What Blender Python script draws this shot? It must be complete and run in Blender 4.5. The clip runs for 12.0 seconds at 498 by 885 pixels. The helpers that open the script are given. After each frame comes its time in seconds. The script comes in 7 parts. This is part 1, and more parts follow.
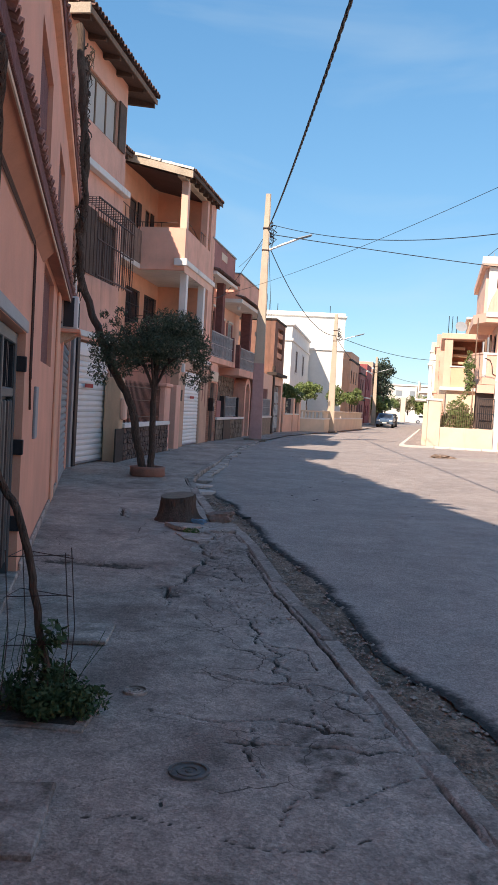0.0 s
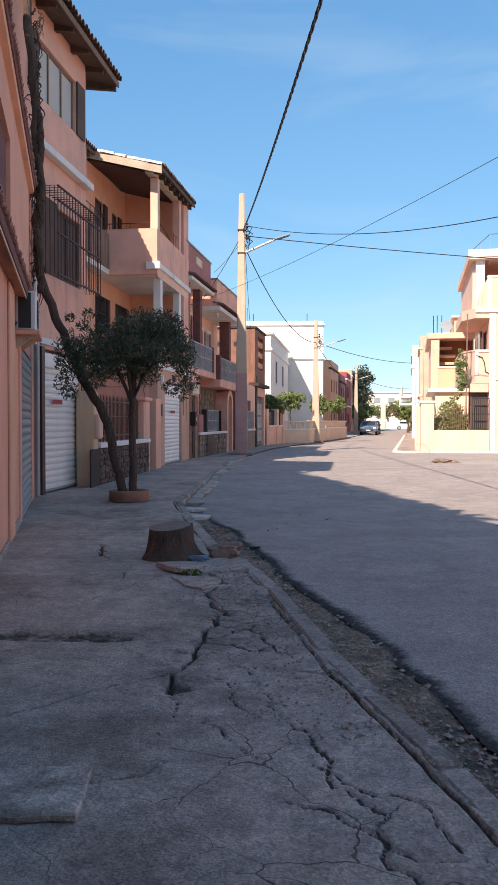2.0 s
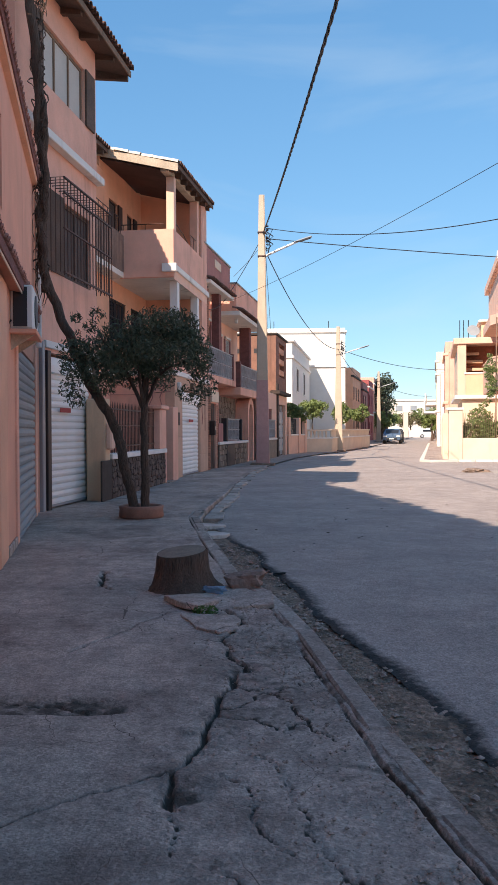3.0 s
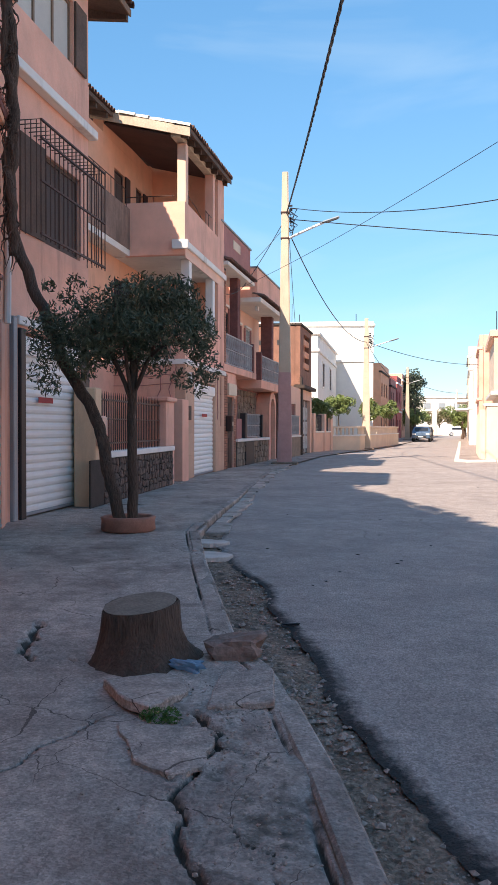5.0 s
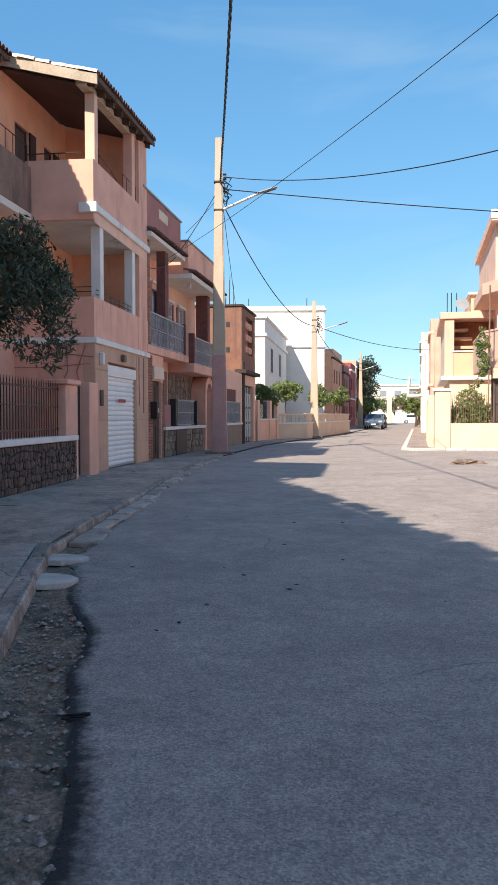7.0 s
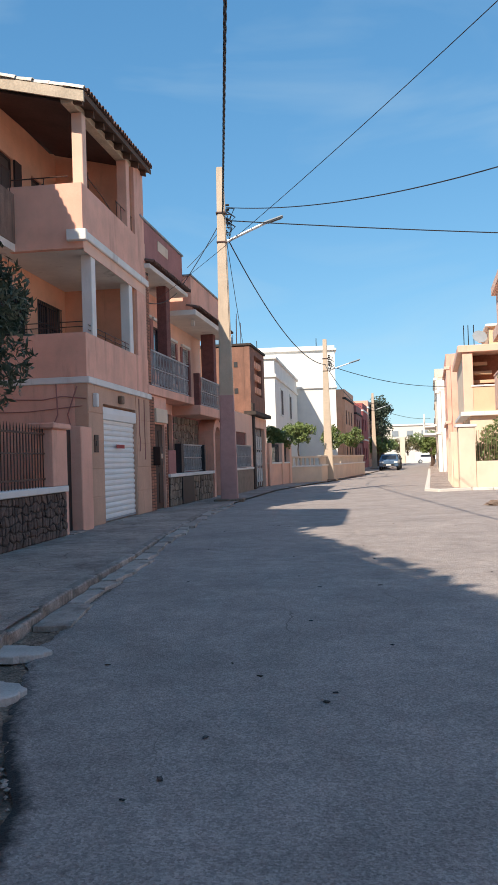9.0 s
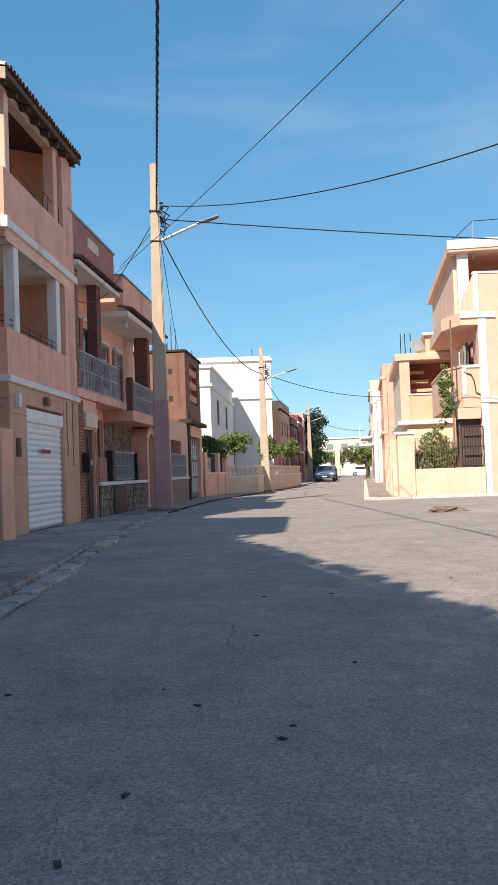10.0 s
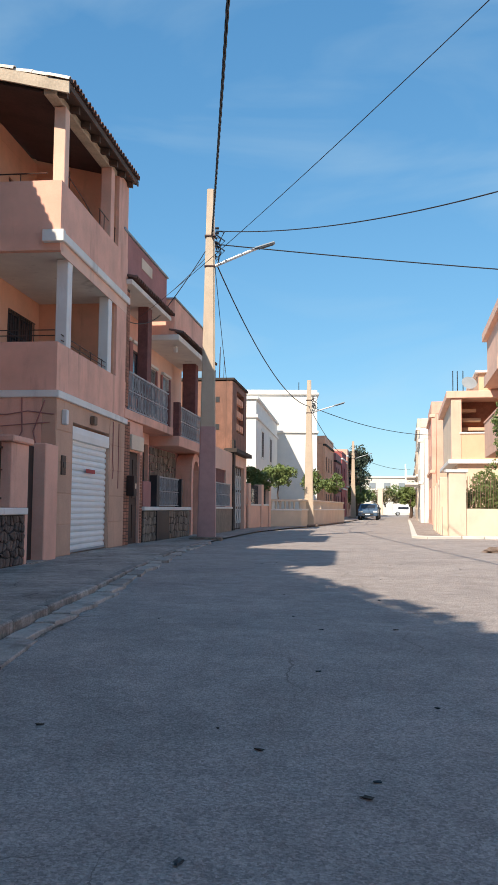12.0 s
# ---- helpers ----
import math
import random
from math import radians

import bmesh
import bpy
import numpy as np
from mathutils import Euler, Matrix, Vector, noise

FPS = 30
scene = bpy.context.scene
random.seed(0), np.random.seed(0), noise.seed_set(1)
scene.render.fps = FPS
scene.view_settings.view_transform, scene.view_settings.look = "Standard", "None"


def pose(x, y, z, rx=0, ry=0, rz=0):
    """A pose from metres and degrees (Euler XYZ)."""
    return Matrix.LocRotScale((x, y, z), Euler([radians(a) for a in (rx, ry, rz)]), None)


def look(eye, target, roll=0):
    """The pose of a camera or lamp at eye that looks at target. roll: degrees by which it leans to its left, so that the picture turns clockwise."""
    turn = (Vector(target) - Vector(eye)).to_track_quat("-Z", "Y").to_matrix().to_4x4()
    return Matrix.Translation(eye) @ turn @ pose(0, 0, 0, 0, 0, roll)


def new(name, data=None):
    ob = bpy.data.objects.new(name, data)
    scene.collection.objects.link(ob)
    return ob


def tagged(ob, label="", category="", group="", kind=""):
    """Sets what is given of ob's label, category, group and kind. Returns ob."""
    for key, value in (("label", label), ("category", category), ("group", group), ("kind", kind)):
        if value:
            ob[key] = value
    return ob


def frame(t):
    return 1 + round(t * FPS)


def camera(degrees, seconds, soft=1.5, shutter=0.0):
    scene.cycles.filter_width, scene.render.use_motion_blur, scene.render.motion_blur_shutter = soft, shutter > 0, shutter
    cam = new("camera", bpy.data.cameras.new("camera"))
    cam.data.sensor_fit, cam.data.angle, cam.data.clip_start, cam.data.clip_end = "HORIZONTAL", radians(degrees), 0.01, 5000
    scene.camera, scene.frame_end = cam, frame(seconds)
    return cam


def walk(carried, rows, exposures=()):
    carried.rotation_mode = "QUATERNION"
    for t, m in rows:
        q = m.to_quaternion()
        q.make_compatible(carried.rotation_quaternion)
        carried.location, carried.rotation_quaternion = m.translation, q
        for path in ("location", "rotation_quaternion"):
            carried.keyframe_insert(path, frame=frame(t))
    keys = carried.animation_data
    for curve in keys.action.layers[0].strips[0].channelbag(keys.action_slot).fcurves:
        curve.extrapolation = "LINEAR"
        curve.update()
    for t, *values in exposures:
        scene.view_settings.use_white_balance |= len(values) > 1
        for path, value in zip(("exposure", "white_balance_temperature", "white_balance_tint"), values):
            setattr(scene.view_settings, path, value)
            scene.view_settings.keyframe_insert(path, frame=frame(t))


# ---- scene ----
cam = camera(33.2, 12.0)

PATH = [
    (0, (0.53, -2.064, 1.438), (0.409, -0.07, 1.349), 3.2),
    (0.5, (0.352, -1.635, 1.411), (0.178, 0.356, 1.34), 1.6),
    (1, (0.259, -1.128, 1.356), (0.089, 0.863, 1.279), 1.2),
    (1.5, (0.166, -0.595, 1.34), (0.054, 1.4, 1.266), 1.3),
    (2, (0.135, -0.004, 1.31), (0.063, 1.994, 1.259), 0.1),
    (2.5, (0.078, 0.479, 1.285), (-0.017, 2.476, 1.251), 0.5),
    (2.7, (0.073, 0.755, 1.299), (-0.033, 2.752, 1.27), 0.2),
    (4.3, (0.072, 2.704, 1.266), (-0.097, 4.697, 1.236), -0.9),
    (4.5, (0.098, 2.998, 1.269), (-0.102, 4.988, 1.241), -0.2),
    (5, (0.108, 3.486, 1.269), (-0.076, 5.477, 1.233), 0.1),
    (5.5, (0.225, 4.093, 1.233), (0.156, 6.092, 1.2), -0.5),
    (6, (0.335, 4.604, 1.199), (0.263, 6.602, 1.152), -0.1),
    (6.5, (0.551, 5.155, 1.216), (0.572, 7.154, 1.172), -0.3),
    (7, (0.791, 5.631, 1.226), (0.705, 7.628, 1.162), -0.1),
    (7.2, (0.802, 5.841, 1.215), (0.706, 7.837, 1.151), 0.5),
    (8.8, (0.699, 7.332, 1.221), (0.592, 9.329, 1.247), -1.5),
    (9, (0.709, 7.525, 1.186), (0.597, 9.521, 1.23), -1.8),
    (9.5, (0.626, 7.997, 1.183), (0.477, 9.99, 1.245), -2.2),
    (10, (0.651, 8.47, 1.011), (0.695, 10.468, 1.083), -2.0),
    (10.5, (0.613, 8.856, 0.921), (0.703, 10.849, 1.06), -1.1),
    (11, (0.537, 9.003, 0.906), (0.597, 10.996, 1.058), -0.2),
    (11.5, (0.499, 9.03, 0.894), (0.452, 11.024, 1.047), 0.5),
    (12, (0.493, 9.042, 0.882), (0.438, 11.035, 1.039), 0.5),
]
walk(cam, [(t, look(eye, target, roll)) for t, eye, target, roll in PATH],
     [(0, 0.43, 7700, 18), (0.5, 0.68, 7700, 18), (1, 0.62, 7700, 18), (2.5, 0.46, 7700, 20), (4.5, 0.56, 7700, 17), (5, 0.72, 7700, 18), (5.5, 0.44, 7700, 15), (6.5, 0.24, 7300, 12), (7, 0.44, 7300, 13), (9, 0.25, 7300, 12), (9.5, 0.34, 7300, 12), (10, 0.22, 7300, 10), (10.5, -0.17, 6950, 8), (11, -0.09, 7300, 9), (11.5, 0.24, 7300, 11), (12, 0.28, 7300, 11)])

# ---- light ----
SUN = Vector((-0.598, -1.115, 1.0)).normalized()      # towards the sun
world = bpy.data.worlds.new("sky")
scene.world = world
world.use_nodes = True
wn = world.node_tree.nodes
wl = world.node_tree.links
wn.clear()
w_out = wn.new("ShaderNodeOutputWorld")
w_bg = wn.new("ShaderNodeBackground")
w_sky = wn.new("ShaderNodeTexSky")
w_sky.sky_type = "NISHITA"
w_sky.sun_disc = False
w_sky.sun_elevation = math.asin(SUN.z)
w_sky.sun_rotation = math.atan2(SUN.x, SUN.y) % (2 * math.pi)
w_sky.air_density = 1.0
w_sky.dust_density = 0.0
w_sky.ozone_density = 4.0
w_sky.altitude = 600
w_bg.inputs["Strength"].default_value = 0.18
# thin high cloud
w_tc = wn.new("ShaderNodeTexCoord")
w_map = wn.new("ShaderNodeMapping")
w_map.inputs["Scale"].default_value = (2.2, 2.2, 7.0)
w_map.inputs["Rotation"].default_value = (0.2, 0.35, 0.5)
w_noise = wn.new("ShaderNodeTexNoise")
w_noise.inputs["Scale"].default_value = 1.3
w_noise.inputs["Detail"].default_value = 7
w_noise.inputs["Distortion"].default_value = 0.6
w_ramp = wn.new("ShaderNodeValToRGB")
w_ramp.color_ramp.elements[0].position = 0.46
w_ramp.color_ramp.elements[0].color = (0, 0, 0, 1)
w_ramp.color_ramp.elements[1].position = 0.85
w_ramp.color_ramp.elements[1].color = (0.4, 0.4, 0.4, 1)
w_mix = wn.new("ShaderNodeMixRGB")
w_mix.inputs["Color2"].default_value = (2.6, 3.6, 4.3, 1)
wl.new(w_tc.outputs["Generated"], w_map.inputs["Vector"])
wl.new(w_map.outputs["Vector"], w_noise.inputs["Vector"])
wl.new(w_noise.outputs["Fac"], w_ramp.inputs["Fac"])
wl.new(w_ramp.outputs["Color"], w_mix.inputs["Fac"])
w_sep = wn.new("ShaderNodeSeparateColor")
w_com = wn.new("ShaderNodeCombineColor")
wl.new(w_sky.outputs["Color"], w_sep.inputs["Color"])
for channel, power, gain in (("Red", 0.84, 0.49), ("Green", 0.62, 1.12), ("Blue", 0.50, 1.80)):
    w_pow = wn.new("ShaderNodeMath")
    w_pow.operation = "POWER"
    w_pow.inputs[1].default_value = power
    w_mul = wn.new("ShaderNodeMath")
    w_mul.operation = "MULTIPLY"
    w_mul.inputs[1].default_value = gain
    wl.new(w_sep.outputs[channel], w_pow.inputs[0])
    wl.new(w_pow.outputs["Value"], w_mul.inputs[0])
    wl.new(w_mul.outputs["Value"], w_com.inputs[channel])
wl.new(w_com.outputs["Color"], w_mix.inputs["Color1"])
wl.new(w_mix.outputs["Color"], w_bg.inputs["Color"])
wl.new(w_bg.outputs["Background"], w_out.inputs["Surface"])

sun = new("sun", bpy.data.lights.new("sun", "SUN"))
sun.data.energy = 5.0
sun.data.angle = radians(0.53)
sun.data.color = (1.0, 0.955, 0.89)
sun.matrix_world = look(SUN * 60, (0, 0, 0))


# ---- materials ----
def rgb(c, k=1.0):
    return (min(c[0] * k, 1), min(c[1] * k, 1), min(c[2] * k, 1), 1)


def mat(name, col, rough=0.88, var=0.12, scale=1.2, bump=0.25, grain=60.0, metal=0.0, stain=None, stain_at=0.56, piece=0.0, dist=0.01, stretch=(1, 1, 1), speck=None):
    """A plain surface with two scales of variation, fine relief and, if given, stains."""
    m = bpy.data.materials.new(name)
    m.use_nodes = True
    n, l = m.node_tree.nodes, m.node_tree.links
    bsdf = n["Principled BSDF"]
    bsdf.inputs["Roughness"].default_value = rough
    bsdf.inputs["Metallic"].default_value = metal
    tc = n.new("ShaderNodeTexCoord")
    mp = n.new("ShaderNodeMapping")
    mp.inputs["Scale"].default_value = stretch
    l.new(tc.outputs["Object"], mp.inputs["Vector"])
    big = n.new("ShaderNodeTexNoise")
    big.inputs["Scale"].default_value = scale
    big.inputs["Detail"].default_value = 6
    big.inputs["Roughness"].default_value = 0.65
    fine = n.new("ShaderNodeTexNoise")
    fine.inputs["Scale"].default_value = grain
    fine.inputs["Detail"].default_value = 4
    l.new(mp.outputs["Vector"], big.inputs["Vector"])
    l.new(mp.outputs["Vector"], fine.inputs["Vector"])
    ramp = n.new("ShaderNodeValToRGB")
    ramp.color_ramp.elements[0].position = 0.3
    ramp.color_ramp.elements[0].color = rgb(col, 1 - var)
    ramp.color_ramp.elements[1].position = 0.7
    ramp.color_ramp.elements[1].color = rgb(col, 1 + var)
    l.new(big.outputs["Fac"], ramp.inputs["Fac"])
    out = ramp.outputs["Color"]
    gr = n.new("ShaderNodeMixRGB")
    gr.blend_type = "OVERLAY"
    gr.inputs["Fac"].default_value = min(1.0, 1.6 * var)
    l.new(out, gr.inputs["Color1"])
    l.new(fine.outputs["Fac"], gr.inputs["Color2"])
    out = gr.outputs["Color"]
    if stain:
        sn = n.new("ShaderNodeTexNoise")
        sn.inputs["Scale"].default_value = scale * 0.7
        sn.inputs["Detail"].default_value = 8
        sn.inputs["Roughness"].default_value = 0.7
        off = n.new("ShaderNodeMapping")
        off.inputs["Location"].default_value = (3.1, 7.7, 1.3)
        off.inputs["Scale"].default_value = (1.7, 1.7, 0.3)
        l.new(tc.outputs["Object"], off.inputs["Vector"])
        l.new(off.outputs["Vector"], sn.inputs["Vector"])
        sr = n.new("ShaderNodeValToRGB")
        sr.color_ramp.elements[0].position = stain_at
        sr.color_ramp.elements[0].color = (0, 0, 0, 1)
        sr.color_ramp.elements[1].position = stain_at + 0.14
        sr.color_ramp.elements[1].color = (0.8, 0.8, 0.8, 1)
        l.new(sn.outputs["Fac"], sr.inputs["Fac"])
        mx = n.new("ShaderNodeMixRGB")
        mx.inputs["Color2"].default_value = (*stain, 1)
        l.new(sr.outputs["Color"], mx.inputs["Fac"])
        l.new(out, mx.inputs["Color1"])
        out = mx.outputs["Color"]
    if speck:
        sp = n.new("ShaderNodeTexVoronoi")
        sp.inputs["Scale"].default_value = speck[0]
        l.new(mp.outputs["Vector"], sp.inputs["Vector"])
        bw = n.new("ShaderNodeRGBToBW")
        l.new(sp.outputs["Color"], bw.inputs["Color"])
        sm = n.new("ShaderNodeMapRange")
        sm.inputs["From Min"].default_value = 0.2
        sm.inputs["From Max"].default_value = 0.8
        sm.inputs["To Min"].default_value = 1 - speck[1]
        sm.inputs["To Max"].default_value = 1 + speck[1]
        l.new(bw.outputs["Val"], sm.inputs["Value"])
        mid = n.new("ShaderNodeTexNoise")
        mid.inputs["Scale"].default_value = speck[2]
        mid.inputs["Detail"].default_value = 7
        mid.inputs["Roughness"].default_value = 0.75
        l.new(mp.outputs["Vector"], mid.inputs["Vector"])
        mm = n.new("ShaderNodeMapRange")
        mm.inputs["From Min"].default_value = 0.3
        mm.inputs["From Max"].default_value = 0.7
        mm.inputs["To Min"].default_value = 1 - speck[3]
        mm.inputs["To Max"].default_value = 1 + speck[3]
        l.new(mid.outputs["Fac"], mm.inputs["Value"])
        pr = n.new("ShaderNodeMath")
        pr.operation = "MULTIPLY"
        l.new(sm.outputs["Result"], pr.inputs[0])
        l.new(mm.outputs["Result"], pr.inputs[1])
        hs = n.new("ShaderNodeHueSaturation")
        l.new(pr.outputs["Value"], hs.inputs["Value"])
        l.new(out, hs.inputs["Color"])
        out = hs.outputs["Color"]
    if piece:
        oi = n.new("ShaderNodeObjectInfo")
        mr = n.new("ShaderNodeMapRange")
        mr.inputs["To Min"].default_value = 1 - piece
        mr.inputs["To Max"].default_value = 1 + piece
        l.new(oi.outputs["Random"], mr.inputs["Value"])
        hv = n.new("ShaderNodeHueSaturation")
        l.new(mr.outputs["Result"], hv.inputs["Value"])
        l.new(out, hv.inputs["Color"])
        out = hv.outputs["Color"]
    l.new(out, bsdf.inputs["Base Color"])
    if bump:
        b = n.new("ShaderNodeBump")
        b.inputs["Strength"].default_value = bump
        b.inputs["Distance"].default_value = dist
        l.new(fine.outputs["Fac"], b.inputs["Height"])
        l.new(b.outputs["Normal"], bsdf.inputs["Normal"])
    return m


def crack_mat(name, col, dark, rough, cell, width, keep, var=0.14, bump=0.5, stain=None, speck=None):
    """Poured surface crossed by a net of cracks where it has broken."""
    m = mat(name, col, rough, var, 0.9, bump, 90.0, stain=stain, stain_at=0.5, dist=0.012, speck=speck)
    n, l = m.node_tree.nodes, m.node_tree.links
    bsdf = n["Principled BSDF"]
    src = bsdf.inputs["Base Color"].links[0].from_socket
    tc = n["Texture Coordinate"]
    warp = n.new("ShaderNodeTexNoise")
    warp.inputs["Scale"].default_value = 1.7
    warp.inputs["Detail"].default_value = 5
    add = n.new("ShaderNodeVectorMath")
    add.operation = "MULTIPLY_ADD"
    add.inputs[1].default_value = (0.55, 0.55, 0.0)
    l.new(tc.outputs["Object"], warp.inputs["Vector"])
    l.new(warp.outputs["Color"], add.inputs[0])
    l.new(tc.outputs["Object"], add.inputs[2])
    vor = n.new("ShaderNodeTexVoronoi")
    vor.feature = "DISTANCE_TO_EDGE"
    vor.inputs["Scale"].default_value = cell
    l.new(add.outputs["Vector"], vor.inputs["Vector"])
    msk = n.new("ShaderNodeTexNoise")
    msk.inputs["Scale"].default_value = 0.55
    msk.inputs["Detail"].default_value = 3
    l.new(tc.outputs["Object"], msk.inputs["Vector"])
    mr = n.new("ShaderNodeMapRange")
    mr.inputs["From Min"].default_value = keep
    mr.inputs["From Max"].default_value = keep + 0.14
    mr.inputs["To Max"].default_value = width
    l.new(msk.outputs["Fac"], mr.inputs["Value"])
    lt = n.new("ShaderNodeMath")
    lt.operation = "LESS_THAN"
    l.new(vor.outputs["Distance"], lt.inputs[0])
    l.new(mr.outputs["Result"], lt.inputs[1])
    mx = n.new("ShaderNodeMixRGB")
    mx.inputs["Color2"].default_value = (*dark, 1)
    l.new(lt.outputs["Value"], mx.inputs["Fac"])
    l.new(src, mx.inputs["Color1"])
    l.new(mx.outputs["Color"], bsdf.inputs["Base Color"])
    return m


SALMON = mat("salmon_plaster", (0.82, 0.39, 0.265), var=0.10, stain=(0.66, 0.30, 0.20), stain_at=0.58)
ORANGE = mat("orange_plaster", (0.83, 0.43, 0.28), var=0.12, stain=(0.58, 0.29, 0.20), stain_at=0.56)
# lower ledge tone, about a third darker than the salmon wall
LEDGE = mat("darker_ledge_plaster", (0.55, 0.26, 0.17), var=0.12, stain=(0.38, 0.18, 0.12), stain_at=0.55)
PINK = mat("pink_plaster", (0.83, 0.44, 0.325), var=0.14, stain=(0.55, 0.27, 0.20), stain_at=0.55)
PEACH = mat("peach_plaster", (0.84, 0.52, 0.39), var=0.09, stain=(0.64, 0.39, 0.29), stain_at=0.58)
CREAM = mat("cream_plaster", (0.74, 0.58, 0.44), var=0.09, stain=(0.58, 0.44, 0.33), stain_at=0.58)
YELLOW = mat("yellow_plaster", (0.72, 0.49, 0.32), var=0.08, stain=(0.52, 0.36, 0.25), stain_at=0.58)
WHITEWALL = mat("white_plaster", (0.78, 0.74, 0.68), var=0.06, stain=(0.62, 0.58, 0.53), stain_at=0.6)
TRIM = mat("white_trim_paint", (0.79, 0.75, 0.70), rough=0.7, var=0.08, stain=(0.46, 0.40, 0.36), stain_at=0.57)
SOFFIT = mat("soffit_paint", (0.76, 0.71, 0.64), var=0.12, stain=(0.30, 0.24, 0.19), stain_at=0.6)
TAN = mat("tan_facing_plaster", (0.62, 0.37, 0.26), var=0.12, stain=(0.42, 0.24, 0.16), stain_at=0.56, piece=0.05)
MAROON = mat("maroon_plaster", (0.20, 0.075, 0.065), var=0.25, scale=6, bump=0.9, grain=35, dist=0.02)
DARKPINK = mat("dark_pink_plaster", (0.40, 0.17, 0.15), var=0.15, stain=(0.28, 0.13, 0.11))
SHUTTER = mat("white_shutter_metal", (0.82, 0.81, 0.78), rough=0.5, var=0.06, bump=0.08, piece=0.05)
GREYMETAL = mat("grey_painted_metal", (0.27, 0.30, 0.32), rough=0.5, var=0.12, bump=0.1)
IRON = mat("black_iron", (0.035, 0.032, 0.035), rough=0.55, var=0.25, bump=0.1, metal=0.4)
RUSTIRON = mat("brown_iron", (0.09, 0.045, 0.035), rough=0.65, var=0.3, bump=0.2, metal=0.3)
DARKDOOR = mat("dark_brown_door", (0.04, 0.018, 0.014), rough=0.65, var=0.2, bump=0.2)
GREENDOOR = mat("slate_green_door", (0.062, 0.078, 0.082), rough=0.5, var=0.15, bump=0.15)
WOOD = mat("weathered_wood", (0.24, 0.15, 0.10), var=0.25, scale=2, bump=0.4, grain=30, stretch=(6, 6, 1))
BOARDS = mat("dark_maroon_boards", (0.075, 0.034, 0.027), var=0.25, scale=2, bump=0.3, grain=30)
RAFTER = mat("brown_rafter_wood", (0.12, 0.075, 0.055), var=0.25, scale=2, bump=0.3, grain=30)
PALEWOOD = mat("pale_old_board", (0.50, 0.40, 0.30), var=0.2, scale=3, bump=0.3, grain=30)
# tile colour set far below terracotta, with the eaves' shade in it
TILE = mat("shaded_terracotta_tile", (0.17, 0.09, 0.068), var=0.22, scale=6, bump=0.4, grain=50, piece=0.25)
OLDTILE = mat("bleached_roof_tile", (0.72, 0.62, 0.52), var=0.25, scale=5, bump=0.4, grain=40, piece=0.25)
GLASS = mat("dark_window_glass", (0.03, 0.035, 0.045), rough=0.08, var=0.1, bump=0.0)
# indoor dimness put into the colour, for backings, dark panes and a recess
SHADE = mat("dim_interior_shade", (0.10, 0.07, 0.06), var=0.15)
CURTAIN = mat("pale_curtain", (0.55, 0.52, 0.47), var=0.08)
CONCRETE = crack_mat("pavement_concrete", (0.41, 0.328, 0.28), (0.13, 0.095, 0.078), 0.9, 1.9, 0.007, 0.46, var=0.24, bump=0.8, stain=(0.215, 0.158, 0.134), speck=(75, 0.2, 6.0, 0.34))
KERBSTONE = mat("kerb_concrete", (0.365, 0.30, 0.26), var=0.28, scale=4, bump=0.9, grain=70, piece=0.25, stain=(0.17, 0.13, 0.10), stain_at=0.48, speck=(60, 0.16, 7.0, 0.3))
DIRT = mat("gutter_dirt", (0.27, 0.185, 0.135), rough=0.97, var=0.35, scale=5, bump=1.0, grain=45, dist=0.03, stain=(0.37, 0.285, 0.235), speck=(55, 0.3, 8.0, 0.3))
SOIL = mat("dark_crack_soil", (0.075, 0.055, 0.042), rough=1.0, var=0.35, scale=9, bump=1.0, grain=60, dist=0.02)
ASPHALT = crack_mat("asphalt", (0.365, 0.308, 0.276), (0.23, 0.19, 0.165), 0.9, 0.5, 0.003, 0.52, var=0.16, bump=1.0, stain=(0.42, 0.355, 0.318), speck=(85, 0.24, 5.0, 0.2))
TAR = mat("dark_asphalt_edge", (0.035, 0.032, 0.03), rough=0.85, var=0.4, scale=6, bump=1.0, grain=60, dist=0.02)
STONE = mat("brown_rubble_stone", (0.125, 0.082, 0.066), var=0.25, scale=5, bump=0.8, grain=30, piece=0.35, dist=0.02)
GREYSTONE = mat("grey_rubble_stone", (0.22, 0.165, 0.125), var=0.25, scale=5, bump=0.8, grain=30, piece=0.35, dist=0.02)
MORTAR = mat("dark_mortar", (0.05, 0.037, 0.03), var=0.25, scale=6, bump=0.6)
BRICK = mat("red_brick", (0.36, 0.15, 0.095), var=0.2, scale=6, bump=0.5, grain=50, piece=0.25)
POLE = mat("pole_concrete", (0.56, 0.44, 0.33), var=0.10, scale=2, bump=0.35, grain=60, stain=(0.44, 0.34, 0.26))
PINKPAINT = mat("pink_pole_paint", (0.52, 0.30, 0.275), var=0.12, scale=3, bump=0.3)
CABLE = mat("black_cable", (0.015, 0.016, 0.02), rough=0.6, var=0.1, bump=0)
STEEL = mat("galvanised_steel", (0.55, 0.56, 0.57), rough=0.4, var=0.1, bump=0.05, metal=0.7)
BARK = mat("brown_bark", (0.105, 0.068, 0.05), rough=0.95, var=0.35, scale=5, bump=1.0, grain=28, dist=0.03, stretch=(3, 3, 0.6))
CUTWOOD = mat("grey_cut_wood", (0.24, 0.18, 0.135), rough=0.9, var=0.25, scale=7, bump=0.6, grain=60)
LEAF = mat("olive_leaf", (0.078, 0.098, 0.055), rough=0.6, var=0.4, scale=4, bump=0)
VINE = mat("vine_leaf", (0.14, 0.185, 0.055), rough=0.6, var=0.4, scale=5, bump=0)
